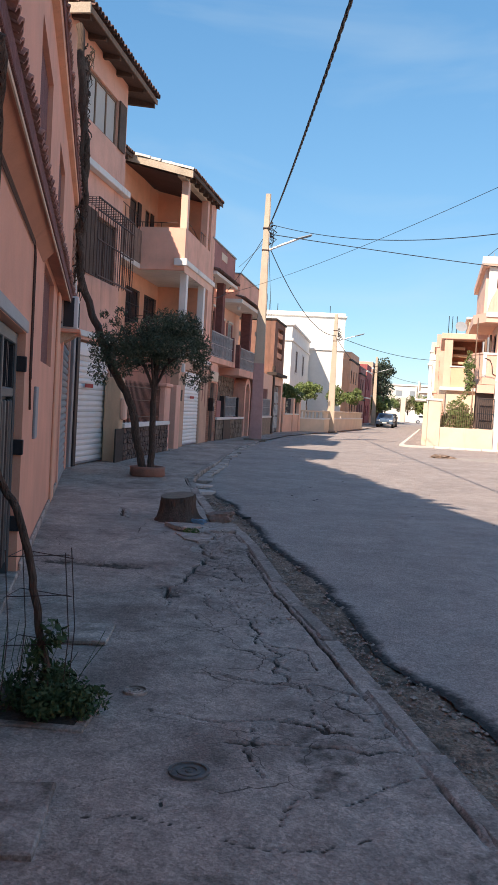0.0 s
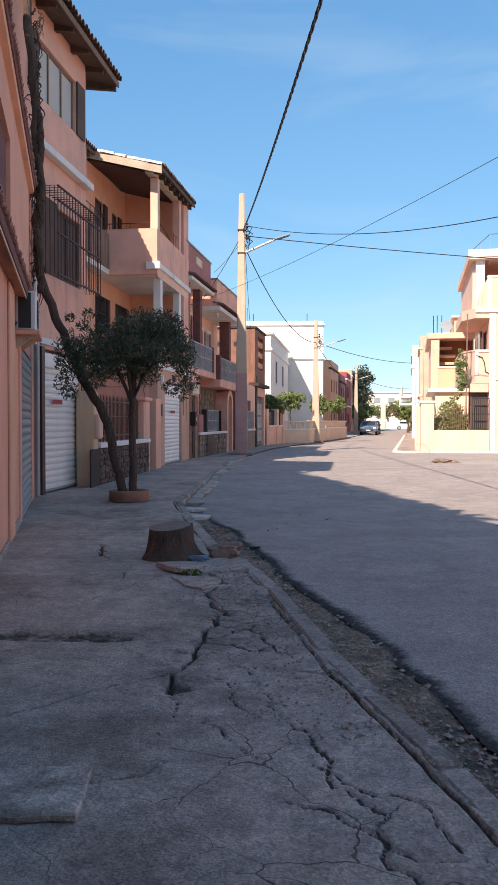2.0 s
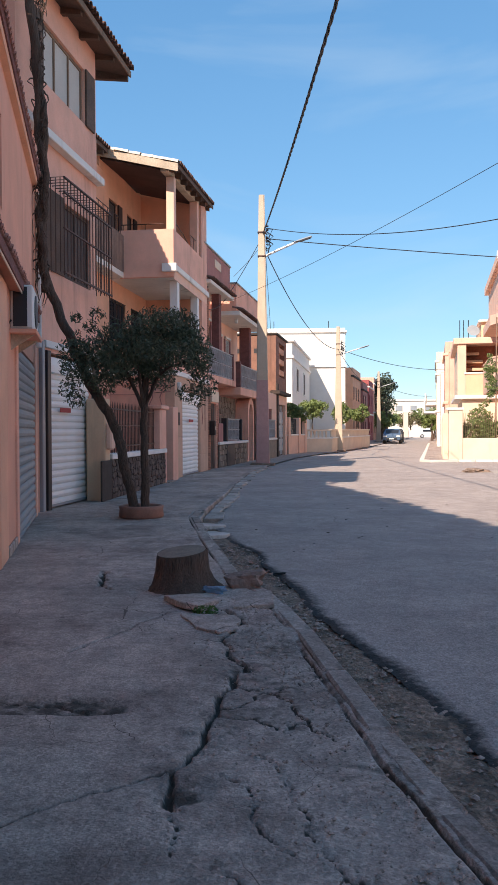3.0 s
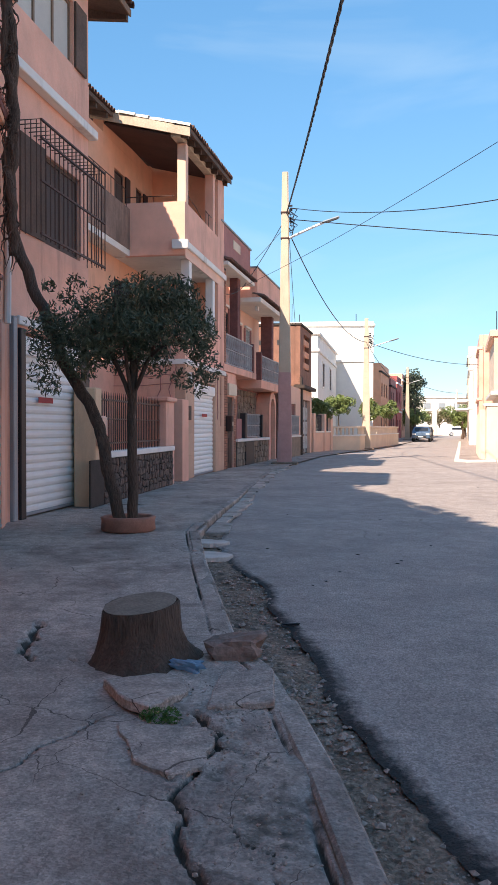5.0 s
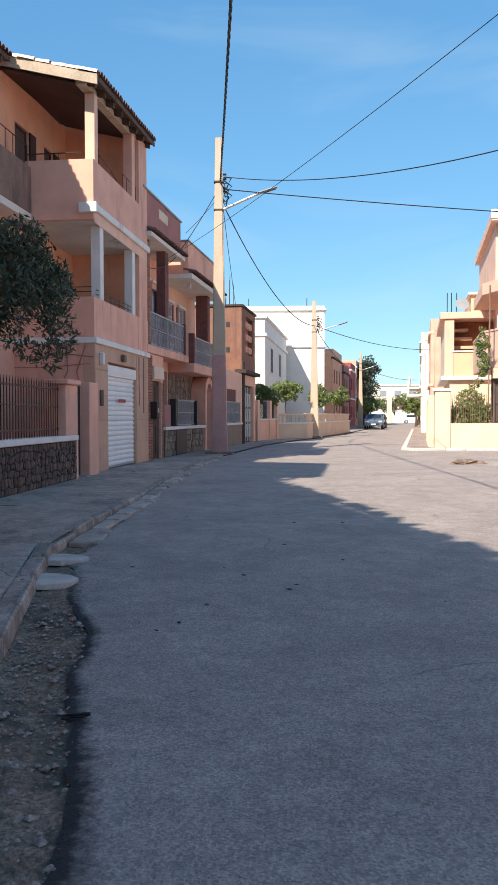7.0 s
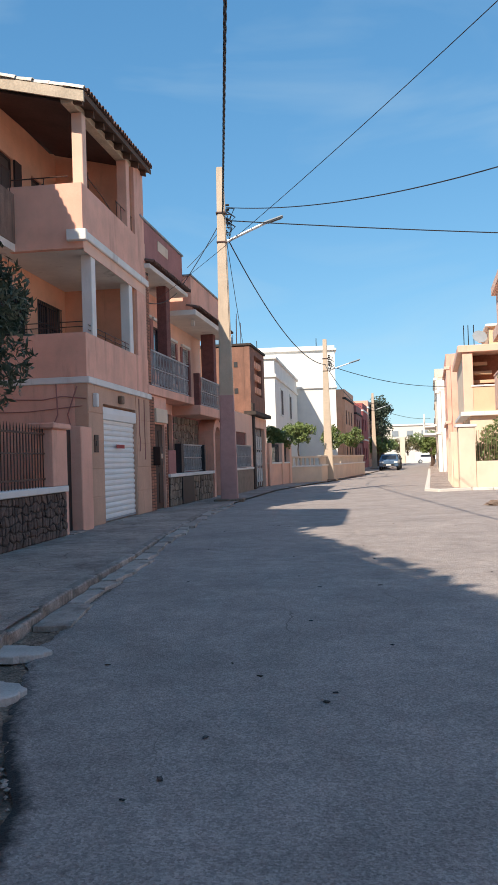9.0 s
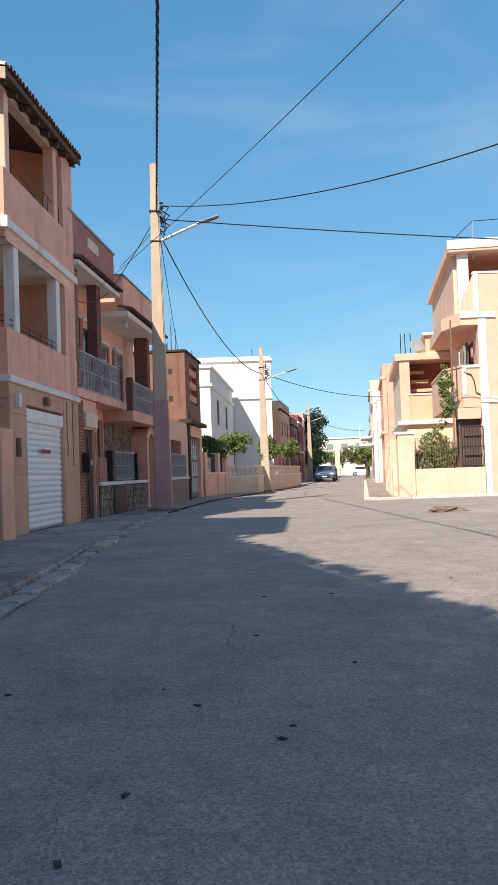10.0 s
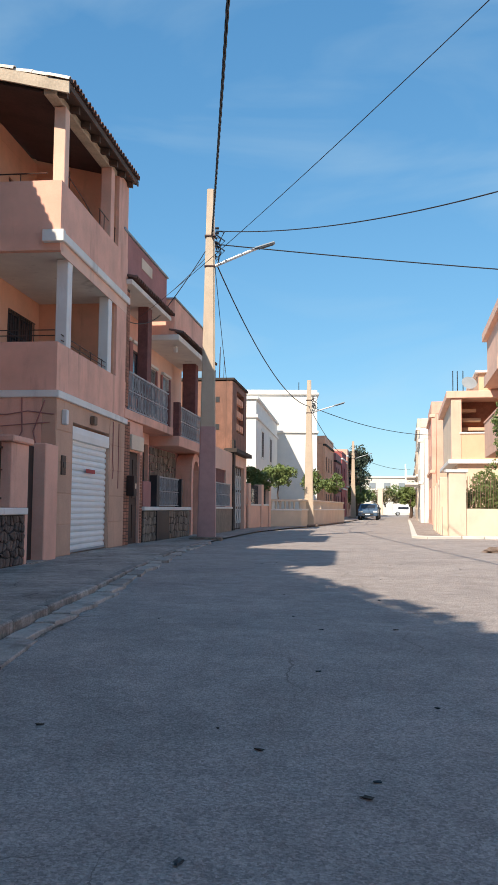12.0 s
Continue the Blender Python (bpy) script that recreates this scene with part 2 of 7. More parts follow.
WEED = mat("weed_leaf", (0.052, 0.09, 0.03), rough=0.7, var=0.4, scale=8, bump=0)
YELLOWWOOD = mat("orange_shutter_wood", (0.42, 0.20, 0.07), var=0.2, scale=3, bump=0.2)
PINE = mat("dark_tree_leaf", (0.045, 0.065, 0.04), rough=0.7, var=0.4, scale=2, bump=0)
SCRUB = mat("dry_scrub_leaf", (0.17, 0.14, 0.07), rough=0.8, var=0.4, scale=1, bump=0)
TERRA = mat("terracotta_pot_clay", (0.36, 0.17, 0.12), var=0.2, scale=5, bump=0.5, stain=(0.24, 0.13, 0.1))
WHITEPLASTIC = mat("white_plastic", (0.72, 0.71, 0.68), rough=0.45, var=0.05, bump=0)
COVER = mat("worn_cast_iron", (0.13, 0.12, 0.11), rough=0.7, var=0.25, scale=12, bump=0.4)
BROWNWALL = mat("brown_raw_render", (0.26, 0.125, 0.085), var=0.22, scale=2.5, bump=0.6, stain=(0.20, 0.10, 0.07), stain_at=0.5)
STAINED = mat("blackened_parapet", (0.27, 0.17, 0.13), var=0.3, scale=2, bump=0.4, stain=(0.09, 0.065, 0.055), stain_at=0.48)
RAILPAINT = mat("pale_grey_rail_paint", (0.36, 0.35, 0.345), rough=0.6, var=0.15, bump=0.1)
BLACK = mat("black_plastic", (0.02, 0.02, 0.022), rough=0.5, var=0.1, bump=0)
REDMARK = mat("faded_red_mark", (0.45, 0.07, 0.06), var=0.1, bump=0)
BLUEBAG = mat("blue_plastic", (0.16, 0.30, 0.42), rough=0.4, var=0.15, bump=0)
CARBLUE = mat("blue_car_paint", (0.10, 0.16, 0.24), rough=0.25, var=0.03, bump=0, metal=0.3)
CARWHITE = mat("white_car_paint", (0.78, 0.78, 0.76), rough=0.3, var=0.03, bump=0)
RUBBER = mat("tyre_rubber", (0.02, 0.02, 0.02), rough=0.9, var=0.1, bump=0.1)
FARWALL = mat("pale_far_wall", (0.72, 0.66, 0.58), var=0.06)
REDWALL = mat("red_plaster", (0.36, 0.09, 0.085), var=0.12)


# ---- mesh tools ----
def frame_of(x, y, angle, z=0.0):
    """A facade's frame: X out to the street, Y along the facade, clockwise by angle from +Y."""
    return pose(x, y, z, 0, 0, -angle)


def thing(name, m, label, category, group="", kind=""):
    ob = new(name)
    ob.empty_display_size = 0.2
    ob.matrix_world = m
    return tagged(ob, label, category, group, kind)


def part(name, bm, material, parent=None, label="", smooth=False):
    me = bpy.data.meshes.new(name)
    if isinstance(bm, bmesh.types.BMesh):
        bm.normal_update()
        bm.to_mesh(me)
        bm.free()
    else:
        me.from_pydata(bm[0], [], bm[1])
    for one in (material if isinstance(material, (list, tuple)) else [material]):
        me.materials.append(one)
    if smooth:
        me.polygons.foreach_set("use_smooth", [True] * len(me.polygons))
    ob = new(name, me)
    if parent is not None:
        ob.parent = parent
    if label:
        ob["label"] = label
    return ob


def share(name, me, parent, m):
    ob = new(name, me)
    ob.parent = parent
    ob.matrix_basis = m
    return ob


def box(bm, x0, x1, y0, y1, z0, z1, bevel=0.0):
    made = bmesh.ops.create_cube(bm, size=1.0)
    vs = made["verts"]
    for v in vs:
        v.co = Vector((x0 + (v.co.x + 0.5) * (x1 - x0), y0 + (v.co.y + 0.5) * (y1 - y0), z0 + (v.co.z + 0.5) * (z1 - z0)))
    if bevel:
        es = list({e for v in vs for e in v.link_edges})
        bmesh.ops.bevel(bm, geom=es, offset=bevel, segments=1, affect="EDGES")
    return bm


def boxes(*rows, bevel=0.0):
    bm = bmesh.new()
    for r in rows:
        box(bm, *r, bevel=bevel)
    return bm


def prism(bm, outline, lo, hi, axis="y"):
    """Extrudes an outline of (a, z) along an axis, from lo to hi."""
    def at(a, z, k):
        return (a, k, z) if axis == "y" else (k, a, z)
    f = [bm.verts.new(at(a, z, lo)) for a, z in outline]
    b = [bm.verts.new(at(a, z, hi)) for a, z in outline]
    n = len(f)
    fs = [bm.faces.new(f), bm.faces.new(b[::-1])]
    for i in range(n):
        fs.append(bm.faces.new((f[i], b[i], b[(i + 1) % n], f[(i + 1) % n])))
    bmesh.ops.recalc_face_normals(bm, faces=fs)
    return bm


def wall(a0, a1, z0, z1, face, thick, holes=(), axis="y", bm=None):
    """A wall with openings that go through it; its front lies at face, its body behind it."""
    bm = bm or bmesh.new()
    aa = sorted({a0, a1, *[v for h in holes for v in h[:2] if a0 < v < a1]})
    zz = sorted({z0, z1, *[v for h in holes for v in h[2:] if z0 < v < z1]})
    na, nz = len(aa) - 1, len(zz) - 1

    def solid(i, j):
        if not (0 <= i < na and 0 <= j < nz):
            return False
        ca, cz = (aa[i] + aa[i + 1]) / 2, (zz[j] + zz[j + 1]) / 2
        return not any(h[0] < ca < h[1] and h[2] < cz < h[3] for h in holes)
    cache = {}

    def v(i, j, k):
        if (i, j, k) not in cache:
            d = face - thick * k
            cache[i, j, k] = bm.verts.new((d, aa[i], zz[j]) if axis == "y" else (aa[i], d, zz[j]))
        return cache[i, j, k]
    fs = []
    for i in range(na):
        for j in range(nz):
            if not solid(i, j):
                continue
            fs.append(bm.faces.new((v(i, j, 0), v(i + 1, j, 0), v(i + 1, j + 1, 0), v(i, j + 1, 0))))
            fs.append(bm.faces.new((v(i, j, 1), v(i, j + 1, 1), v(i + 1, j + 1, 1), v(i + 1, j, 1))))
            if not solid(i - 1, j):
                fs.append(bm.faces.new((v(i, j, 0), v(i, j + 1, 0), v(i, j + 1, 1), v(i, j, 1))))
            if not solid(i + 1, j):
                fs.append(bm.faces.new((v(i + 1, j, 0), v(i + 1, j, 1), v(i + 1, j + 1, 1), v(i + 1, j + 1, 0))))
            if not solid(i, j - 1):
                fs.append(bm.faces.new((v(i, j, 0), v(i, j, 1), v(i + 1, j, 1), v(i + 1, j, 0))))
            if not solid(i, j + 1):
                fs.append(bm.faces.new((v(i, j + 1, 0), v(i + 1, j + 1, 0), v(i + 1, j + 1, 1), v(i, j + 1, 1))))
    bmesh.ops.recalc_face_normals(bm, faces=fs)
    return bm


def tube(bm, pts, r, sides=6, taper=None):
    """A round bar through the points."""
    pts = [Vector(p) for p in pts]
    rings = []
    n = len(pts)
    for i, p in enumerate(pts):
        d = (pts[min(i + 1, n - 1)] - pts[max(i - 1, 0)]).normalized()
        ref = Vector((0, 0, 1)) if abs(d.z) < 0.9 else Vector((1, 0, 0))
        a = d.cross(ref).normalized()
        b = d.cross(a)
        rr = r if taper is None else r + (taper - r) * i / max(n - 1, 1)
        rings.append([bm.verts.new(p + rr * (math.cos(t) * a + math.sin(t) * b)) for t in [2 * math.pi * k / sides for k in range(sides)]])
    for i in range(n - 1):
        for k in range(sides):
            bm.faces.new((rings[i][k], rings[i][(k + 1) % sides], rings[i + 1][(k + 1) % sides], rings[i + 1][k]))
    bm.faces.new(rings[0][::-1])
    bm.faces.new(rings[-1])
    return bm


def lerp_line(pts, y):
    """x at y on a line of (x, y) points in rising y."""
    return np.interp(y, [p[1] for p in pts], [p[0] for p in pts])

# ---- ground ----
KERB = [(3.81, -9), (2.16, -2), (1.49, 0.2), (1.4, 0.76), (1.2, 1.6), (0.88, 3.07), (0.53, 4.45), (0.11, 6.8), (-0.16, 7.9), (-0.42, 8.42), (-0.5, 8.8), (-1.0, 11.2), (-1.46, 13.6), (-1.49, 15.8), (-1.46, 18.5), (-1.52, 21.1), (-1.5, 27.3), (-0.95, 33.5), (-0.1, 41), (1.3, 47.5), (2.6, 52.5), (5.0, 64), (9.5, 90), (20.0, 150), (25, 180)]
EDGE = [(4.3, -9), (2.6, -2), (1.95, 0.3), (1.51, 2.1), (1.14, 3.15), (0.72, 5.5), (0.5, 6.47), (0.28, 7.16), (0.0, 8.57), (-0.5, 10.8), (-0.85, 11.9), (-1.16, 13.4), (-1.26, 15.0), (-1.22, 18.5), (-1.29, 21.1), (-1.32, 27.3), (-0.8, 33.5), (0.1, 41), (1.5, 47.5), (2.8, 52.5), (5.2, 64), (9.7, 90), (20.2, 150), (25.2, 180)]


def road_z(y):
    return np.interp(y, [-10, 10, 14, 22, 30, 60, 200], [-0.10, -0.10, -0.10, -0.04, -0.03, -0.05, -0.05])


def fbm(x, y, s, seed):
    """Smooth value noise on arrays."""
    rs = np.random.RandomState(seed)
    tab = rs.rand(256, 256)
    out, amp, tot = 0, 1.0, 0
    for _ in range(4):
        u, v = x * s, y * s
        i, j = np.floor(u).astype(int), np.floor(v).astype(int)
        a, b = u - i, v - j
        a, b = a * a * (3 - 2 * a), b * b * (3 - 2 * b)
        p = tab[i % 256, j % 256] * (1 - a) + tab[(i + 1) % 256, j % 256] * a
        q = tab[i % 256, (j + 1) % 256] * (1 - a) + tab[(i + 1) % 256, (j + 1) % 256] * a
        out = out + amp * (p * (1 - b) + q * b)
        tot += amp
        amp *= 0.5
        s *= 2.03
    return out / tot - 0.5


def near_line(x, y, pts):
    """Distance of arrays of places to a bent line."""
    best = np.full(x.shape, 9.0)
    for (ax, ay), (bx, by) in zip(pts[:-1], pts[1:]):
        dx, dy = bx - ax, by - ay
        k = np.clip(((x - ax) * dx + (y - ay) * dy) / (dx * dx + dy * dy), 0, 1)
        best = np.minimum(best, np.hypot(x - ax - k * dx, y - ay - k * dy))
    return best


# the main cracks: half width, depth, course
CRACKS = [
    (0.022, 0.05, [(-0.39, 3.95), (-0.42, 4.2), (-0.37, 4.45), (-0.33, 5.1), (-0.27, 5.5), (-0.30, 5.9), (-0.38, 6.14), (-0.40, 6.4), (-0.32, 6.7), (-0.32, 6.95), (-0.48, 7.15)]),
    (0.012, 0.03, [(-1.45, 3.2), (-0.9, 3.9), (-0.62, 4.15), (-0.4, 4.3)]),
    (0.012, 0.03, [(-1.3, 5.9), (-1.09, 6.47), (-0.98, 6.77), (-0.91, 6.94), (-0.82, 7.1)]),
    (0.034, 0.05, [(-1.2, 7.92), (-1.47, 7.88), (-1.59, 8.04), (-1.66, 8.4), (-1.7, 8.7)]),
    (0.014, 0.04, [(0.05, 2.35), (0.3, 2.32), (0.5, 2.25), (0.72, 2.3), (0.95, 2.2)]),
    (0.010, 0.03, [(-0.1, 1.75), (0.2, 1.68), (0.5, 1.72), (0.85, 1.62), (1.05, 1.66)]),
    (0.012, 0.03, [(0.3, 1.45), (0.6, 1.5), (0.9, 1.46), (1.1, 1.5)]),
    (0.005, 0.018, [(0.55, 0.75), (0.6, 0.95), (0.82, 1.0), (0.95, 1.2), (1.1, 1.25)]),
    (0.004, 0.012, [(-0.35, 0.75), (-0.2, 0.95), (-0.05, 1.0), (0.06, 0.9), (0.1, 0.78)]),
    (0.009, 0.02, [(0.25, 3.2), (0.45, 3.0), (0.62, 2.9), (0.7, 2.6)]),
    (0.009, 0.02, [(0.2, 3.6), (0.35, 3.3), (0.3, 3.05), (0.5, 2.8), (0.45, 2.5), (0.6, 2.3)]),
    (0.008, 0.02, [(-0.3, 4.6), (-0.1, 4.5), (0.05, 4.2), (0.1, 3.8), (0.25, 3.5)]),
    (0.008, 0.02, [(-0.2, 5.4), (0.0, 5.2), (0.1, 4.9), (0.22, 4.7)]),
    (0.008, 0.02, [(-0.38, 3.9), (-0.25, 3.6), (-0.05, 3.5), (0.1, 3.2)]),
    (0.008, 0.02, [(-0.33, 4.9), (-0.15, 4.95), (-0.02, 4.8), (0.1, 4.9)]),
    (0.004, 0.012, [(-0.6, 0.9), (-0.2, 0.7), (0.1, 0.72), (0.5, 0.6), (0.9, 0.72)]),
    (0.007, 0.02, [(0.15, 2.9), (0.4, 2.75), (0.55, 2.55), (0.8, 2.5)]),
    (0.007, 0.02, [(0.62, 2.25), (0.7, 2.0), (0.62, 1.8), (0.75, 1.65)]),
    (0.007, 0.02, [(0.85, 2.2), (0.82, 1.95), (0.95, 1.8), (1.05, 1.85)]),
    (0.006, 0.02, [(0.35, 1.7), (0.4, 1.5), (0.36, 1.3), (0.5, 1.15)]),
    (0.006, 0.02, [(-0.3, 5.0), (-0.12, 5.3), (0.02, 5.35), (0.1, 5.6)]),
    (0.006, 0.02, [(-0.25, 4.3), (-0.1, 4.15), (-0.12, 3.9), (0.05, 3.7)]),
    (0.006, 0.02, [(-0.2, 6.2), (-0.05, 6.0), (0.0, 5.7)]),
    (0.006, 0.02, [(-1.2, 2.6), (-0.8, 2.9), (-0.5, 3.0), (-0.2, 3.2)]),
    (0.012, 0.03, [(-0.92, 5.0), (-1.2, 5.12), (-1.5, 5.1), (-1.68, 4.96)]),
]
WANDER = [[(x + 0.03 * random.uniform(-1, 1), y + 0.03 * random.uniform(-1, 1)) for x, y in
           [((1 - k) * a[0] + k * b[0], (1 - k) * a[1] + k * b[1]) for a, b in zip(c[:-1], c[1:]) for k in (0, 0.35, 0.7)] + [c[-1]]] for _, _, c in CRACKS]


def grid_mesh(name, gx, gy, z, mats, attrs, **tags):
    """A sheet of ground on a bent grid, with its dirt laid down as attributes."""
    ny, nx = gx.shape
    idx = np.arange(nx * ny).reshape(ny, nx)
    quads = np.stack([idx[:-1, :-1], idx[:-1, 1:], idx[1:, 1:], idx[1:, :-1]], -1).reshape(-1, 4)
    nq = len(quads)
    me = bpy.data.meshes.new(name)
    me.vertices.add(nx * ny)
    me.vertices.foreach_set("co", np.stack([gx, gy, z], -1).astype(np.float32).reshape(-1))
    me.loops.add(nq * 4)
    me.loops.foreach_set("vertex_index", quads.astype(np.int32).reshape(-1))
    me.polygons.add(nq)
    me.polygons.foreach_set("loop_start", np.arange(0, nq * 4, 4, dtype=np.int32))
    me.update()
    me.validate()
    for key, val in attrs.items():
        at = me.attributes.new(key, "FLOAT", "POINT")
        at.data.foreach_set("value", val.astype(np.float32).reshape(-1))
    me.polygons.foreach_set("use_smooth", [True] * nq)
    for m in mats:
        me.materials.append(m)
    return tagged(new(name, me), **tags)


def with_dirt(m, key, col, rough_noise=14.0, lo=0.78, hi=1.05):
    """Lays a second, dirtier surface over a material where the ground carries it."""
    n, l = m.node_tree.nodes, m.node_tree.links
    bsdf = n["Principled BSDF"]
    src = bsdf.inputs["Base Color"].links[0].from_socket
    at = n.new("ShaderNodeAttribute")
    at.attribute_name = key
    nz = n.new("ShaderNodeTexNoise")
    nz.inputs["Scale"].default_value = rough_noise
    nz.inputs["Detail"].default_value = 5
    l.new(n["Texture Coordinate"].outputs["Object"], nz.inputs["Vector"])
    add = n.new("ShaderNodeMath")
    add.operation = "ADD"
    l.new(at.outputs["Fac"], add.inputs[0])
    l.new(nz.outputs["Fac"], add.inputs[1])
    mr = n.new("ShaderNodeMapRange")
    mr.inputs["From Min"].default_value = lo
    mr.inputs["From Max"].default_value = hi
    l.new(add.outputs["Value"], mr.inputs["Value"])
    mx = n.new("ShaderNodeMixRGB")
    mx.inputs["Color2"].default_value = (*col, 1)
    l.new(mr.outputs["Result"], mx.inputs["Fac"])
    l.new(src, mx.inputs["Color1"])
    l.new(mx.outputs["Color"], bsdf.inputs["Base Color"])


with_dirt(CONCRETE, "soil", (0.085, 0.066, 0.052))
with_dirt(ASPHALT, "tar", (0.045, 0.04, 0.037), 26.0, 0.62, 1.3)
with_dirt(DIRT, "litter", (0.10, 0.078, 0.06), 7.0)


def near_ground():
    ys = np.concatenate([np.arange(-1.0, 8.5, 0.0125), np.arange(8.5, 17.01, 0.04)])
    kx = lerp_line(KERB, ys)
    one = np.zeros(len(ys))
    ex = lerp_line(EDGE, ys) + 0.16 * fbm(one, ys, 1.3, 5) + 0.07 * fbm(one, ys, 6.0, 6)
    ex = np.maximum(ex, kx + 0.05)
    # pavement
    t = np.concatenate([np.arange(0, 0.40, 0.0085), np.arange(0.40, 2.3, 0.0125), np.arange(2.3, 6.0, 0.10)])[::-1]
    gx = (kx - 0.02)[:, None] - t[None, :]
    gy = np.repeat(ys[:, None], len(t), 1)
    z = 0.028 * fbm(gx, gy, 0.8, 1) + 0.012 * fbm(gx, gy, 4.0, 2) + 0.004 * fbm(gx, gy, 19.0, 3)
    tt = np.repeat(t[None, :], len(ys), 0)
    broken = np.clip((0.95 - tt) / 0.35, 0, 1) * np.clip((7.4 - gy) / 0.6, 0, 1)
    z = z + broken * (0.05 * fbm(gx, gy, 3.2, 8) - 0.015) + 0.4 * broken * 0.02 * fbm(gx, gy, 13.0, 9)
    wx, wy = gx + 0.10 * fbm(gx, gy, 5, 21) + 0.03 * fbm(gx, gy, 24, 23), gy + 0.10 * fbm(gx, gy, 5, 22) + 0.03 * fbm(gx, gy, 24, 24)
    soil = np.zeros(gx.shape)
    for (w, d, _), course in zip(CRACKS, WANDER):
        near = (gy > min(c[1] for c in course) - 0.2) & (gy < max(c[1] for c in course) + 0.2)
        dist = np.full(gx.shape, 9.0)
        dist[near] = near_line(wx[near], wy[near], course)
        ww = 0.62 * w * (0.2 + 1.6 * np.clip(fbm(gx, gy, 2.4, 31) + 0.5, 0, 1))
        dig = np.clip(1.35 - dist / ww, 0, 1)
        step = 0.012 * np.clip(1 - dist / 0.25, 0, 1) * np.sign(wx - gx + 1e-6) * (w > 0.015)
        z = z - d * dig + step * 0.5
        soil = np.maximum(soil, np.clip(1.15 - dist / (ww * 1.25), 0, 1))
    for hx, hy, hr, sx, sy in ((-0.36, 4.12, 0.12, 1, 1), (-0.24, 5.75, 0.10, 1, 1), (-0.3, 6.5, 0.07, 1, 1), (-1.25, 5.02, 0.27, 0.45, 2.0), (-0.88, 4.98, 0.10, 0.45, 2.4)):
        dd = np.hypot((gx - hx) * sx, (gy - hy) * sy) + 0.12 * fbm(gx, gy, 7, 41)
        dig = np.clip((hr + 0.03 - dd) / 0.09, 0, 1)
        z = z - 0.028 * dig
        soil = np.maximum(soil, 0.5 * dig)
    seam = np.clip(1.4 - np.abs(tt - 0.125) / 0.010, 0, 1) * (gy < 14.4)
    seam = seam * np.clip(0.55 + 2.6 * fbm(gx, gy, 1.4, 47), 0, 1)
    z = z - 0.045 * seam
    soil = np.maximum(soil, seam)
    soil = np.maximum(soil, 0.35 * broken * np.clip(0.5 + 2.2 * fbm(gx, gy, 1.6, 44), 0, 1))
    soil = np.maximum(soil, 0.34 * np.clip(fbm(gx, gy, 0.7, 45) * 3, 0, 1))
    grid_mesh("pavement", gx, gy, z, [CONCRETE], {"soil": soil}, label="cracked grey concrete pavement with broken edges and gaps", category="pavement", kind="structure")
    # gutter
    q = np.linspace(0, 1, 30)
    gx = (kx - 0.03)[:, None] * (1 - q)[None, :] + (ex + 0.03)[:, None] * q[None, :]
    gy = np.repeat(ys[:, None], 30, 1)
    rz = road_z(gy)
    z = rz - 0.025 + 0.05 * fbm(gx, gy, 2.5, 11) + 0.03 * fbm(gx, gy, 9.0, 12) + 0.02 * fbm(gx, gy, 27.0, 16)
    grid_mesh("gutter", gx, gy, z, [DIRT], {"litter": np.maximum(0.45 * np.clip(0.5 + 2.5 * fbm(gx, gy, 1.1, 17), 0, 1), 0.6 * np.clip((q[None, :] - 0.72) / 0.28, 0, 1) * np.ones(gx.shape))}, label="dirt-filled gutter between kerb and asphalt", category="gutter", kind="structure")
    # asphalt
    t = np.concatenate([np.arange(0, 0.45, 0.014), np.arange(0.45, 1.4, 0.05), np.linspace(1.4, 6.0, 20)])
    gx = ex[:, None] + t[None, :]
    gy = np.repeat(ys[:, None], len(t), 1)
    tt = np.repeat(t[None, :], len(ys), 0)
    z = road_z(gy) + 0.014 * np.clip(tt / 0.05, 0, 1) - 0.018 + 0.012 * fbm(gx, gy, 0.5, 13) + (0.016 * fbm(gx, gy, 11.0, 14) + 0.012 * fbm(gx, gy, 30.0, 19)) * np.clip(1.1 - tt * 2.2, 0, 1)
    tar = np.clip(1.1 - tt / (0.07 + 0.15 * np.clip(fbm(gx, gy, 1.6, 15) + 0.4, 0, 1)), 0, 1) * np.clip((13.8 - gy) / 2.5, 0.25, 1)
    grid_mesh("road", gx, gy, z, [ASPHALT], {"tar": tar}, label="worn grey asphalt road with a crumbling dark edge", category="road", kind="structure")


near_ground()


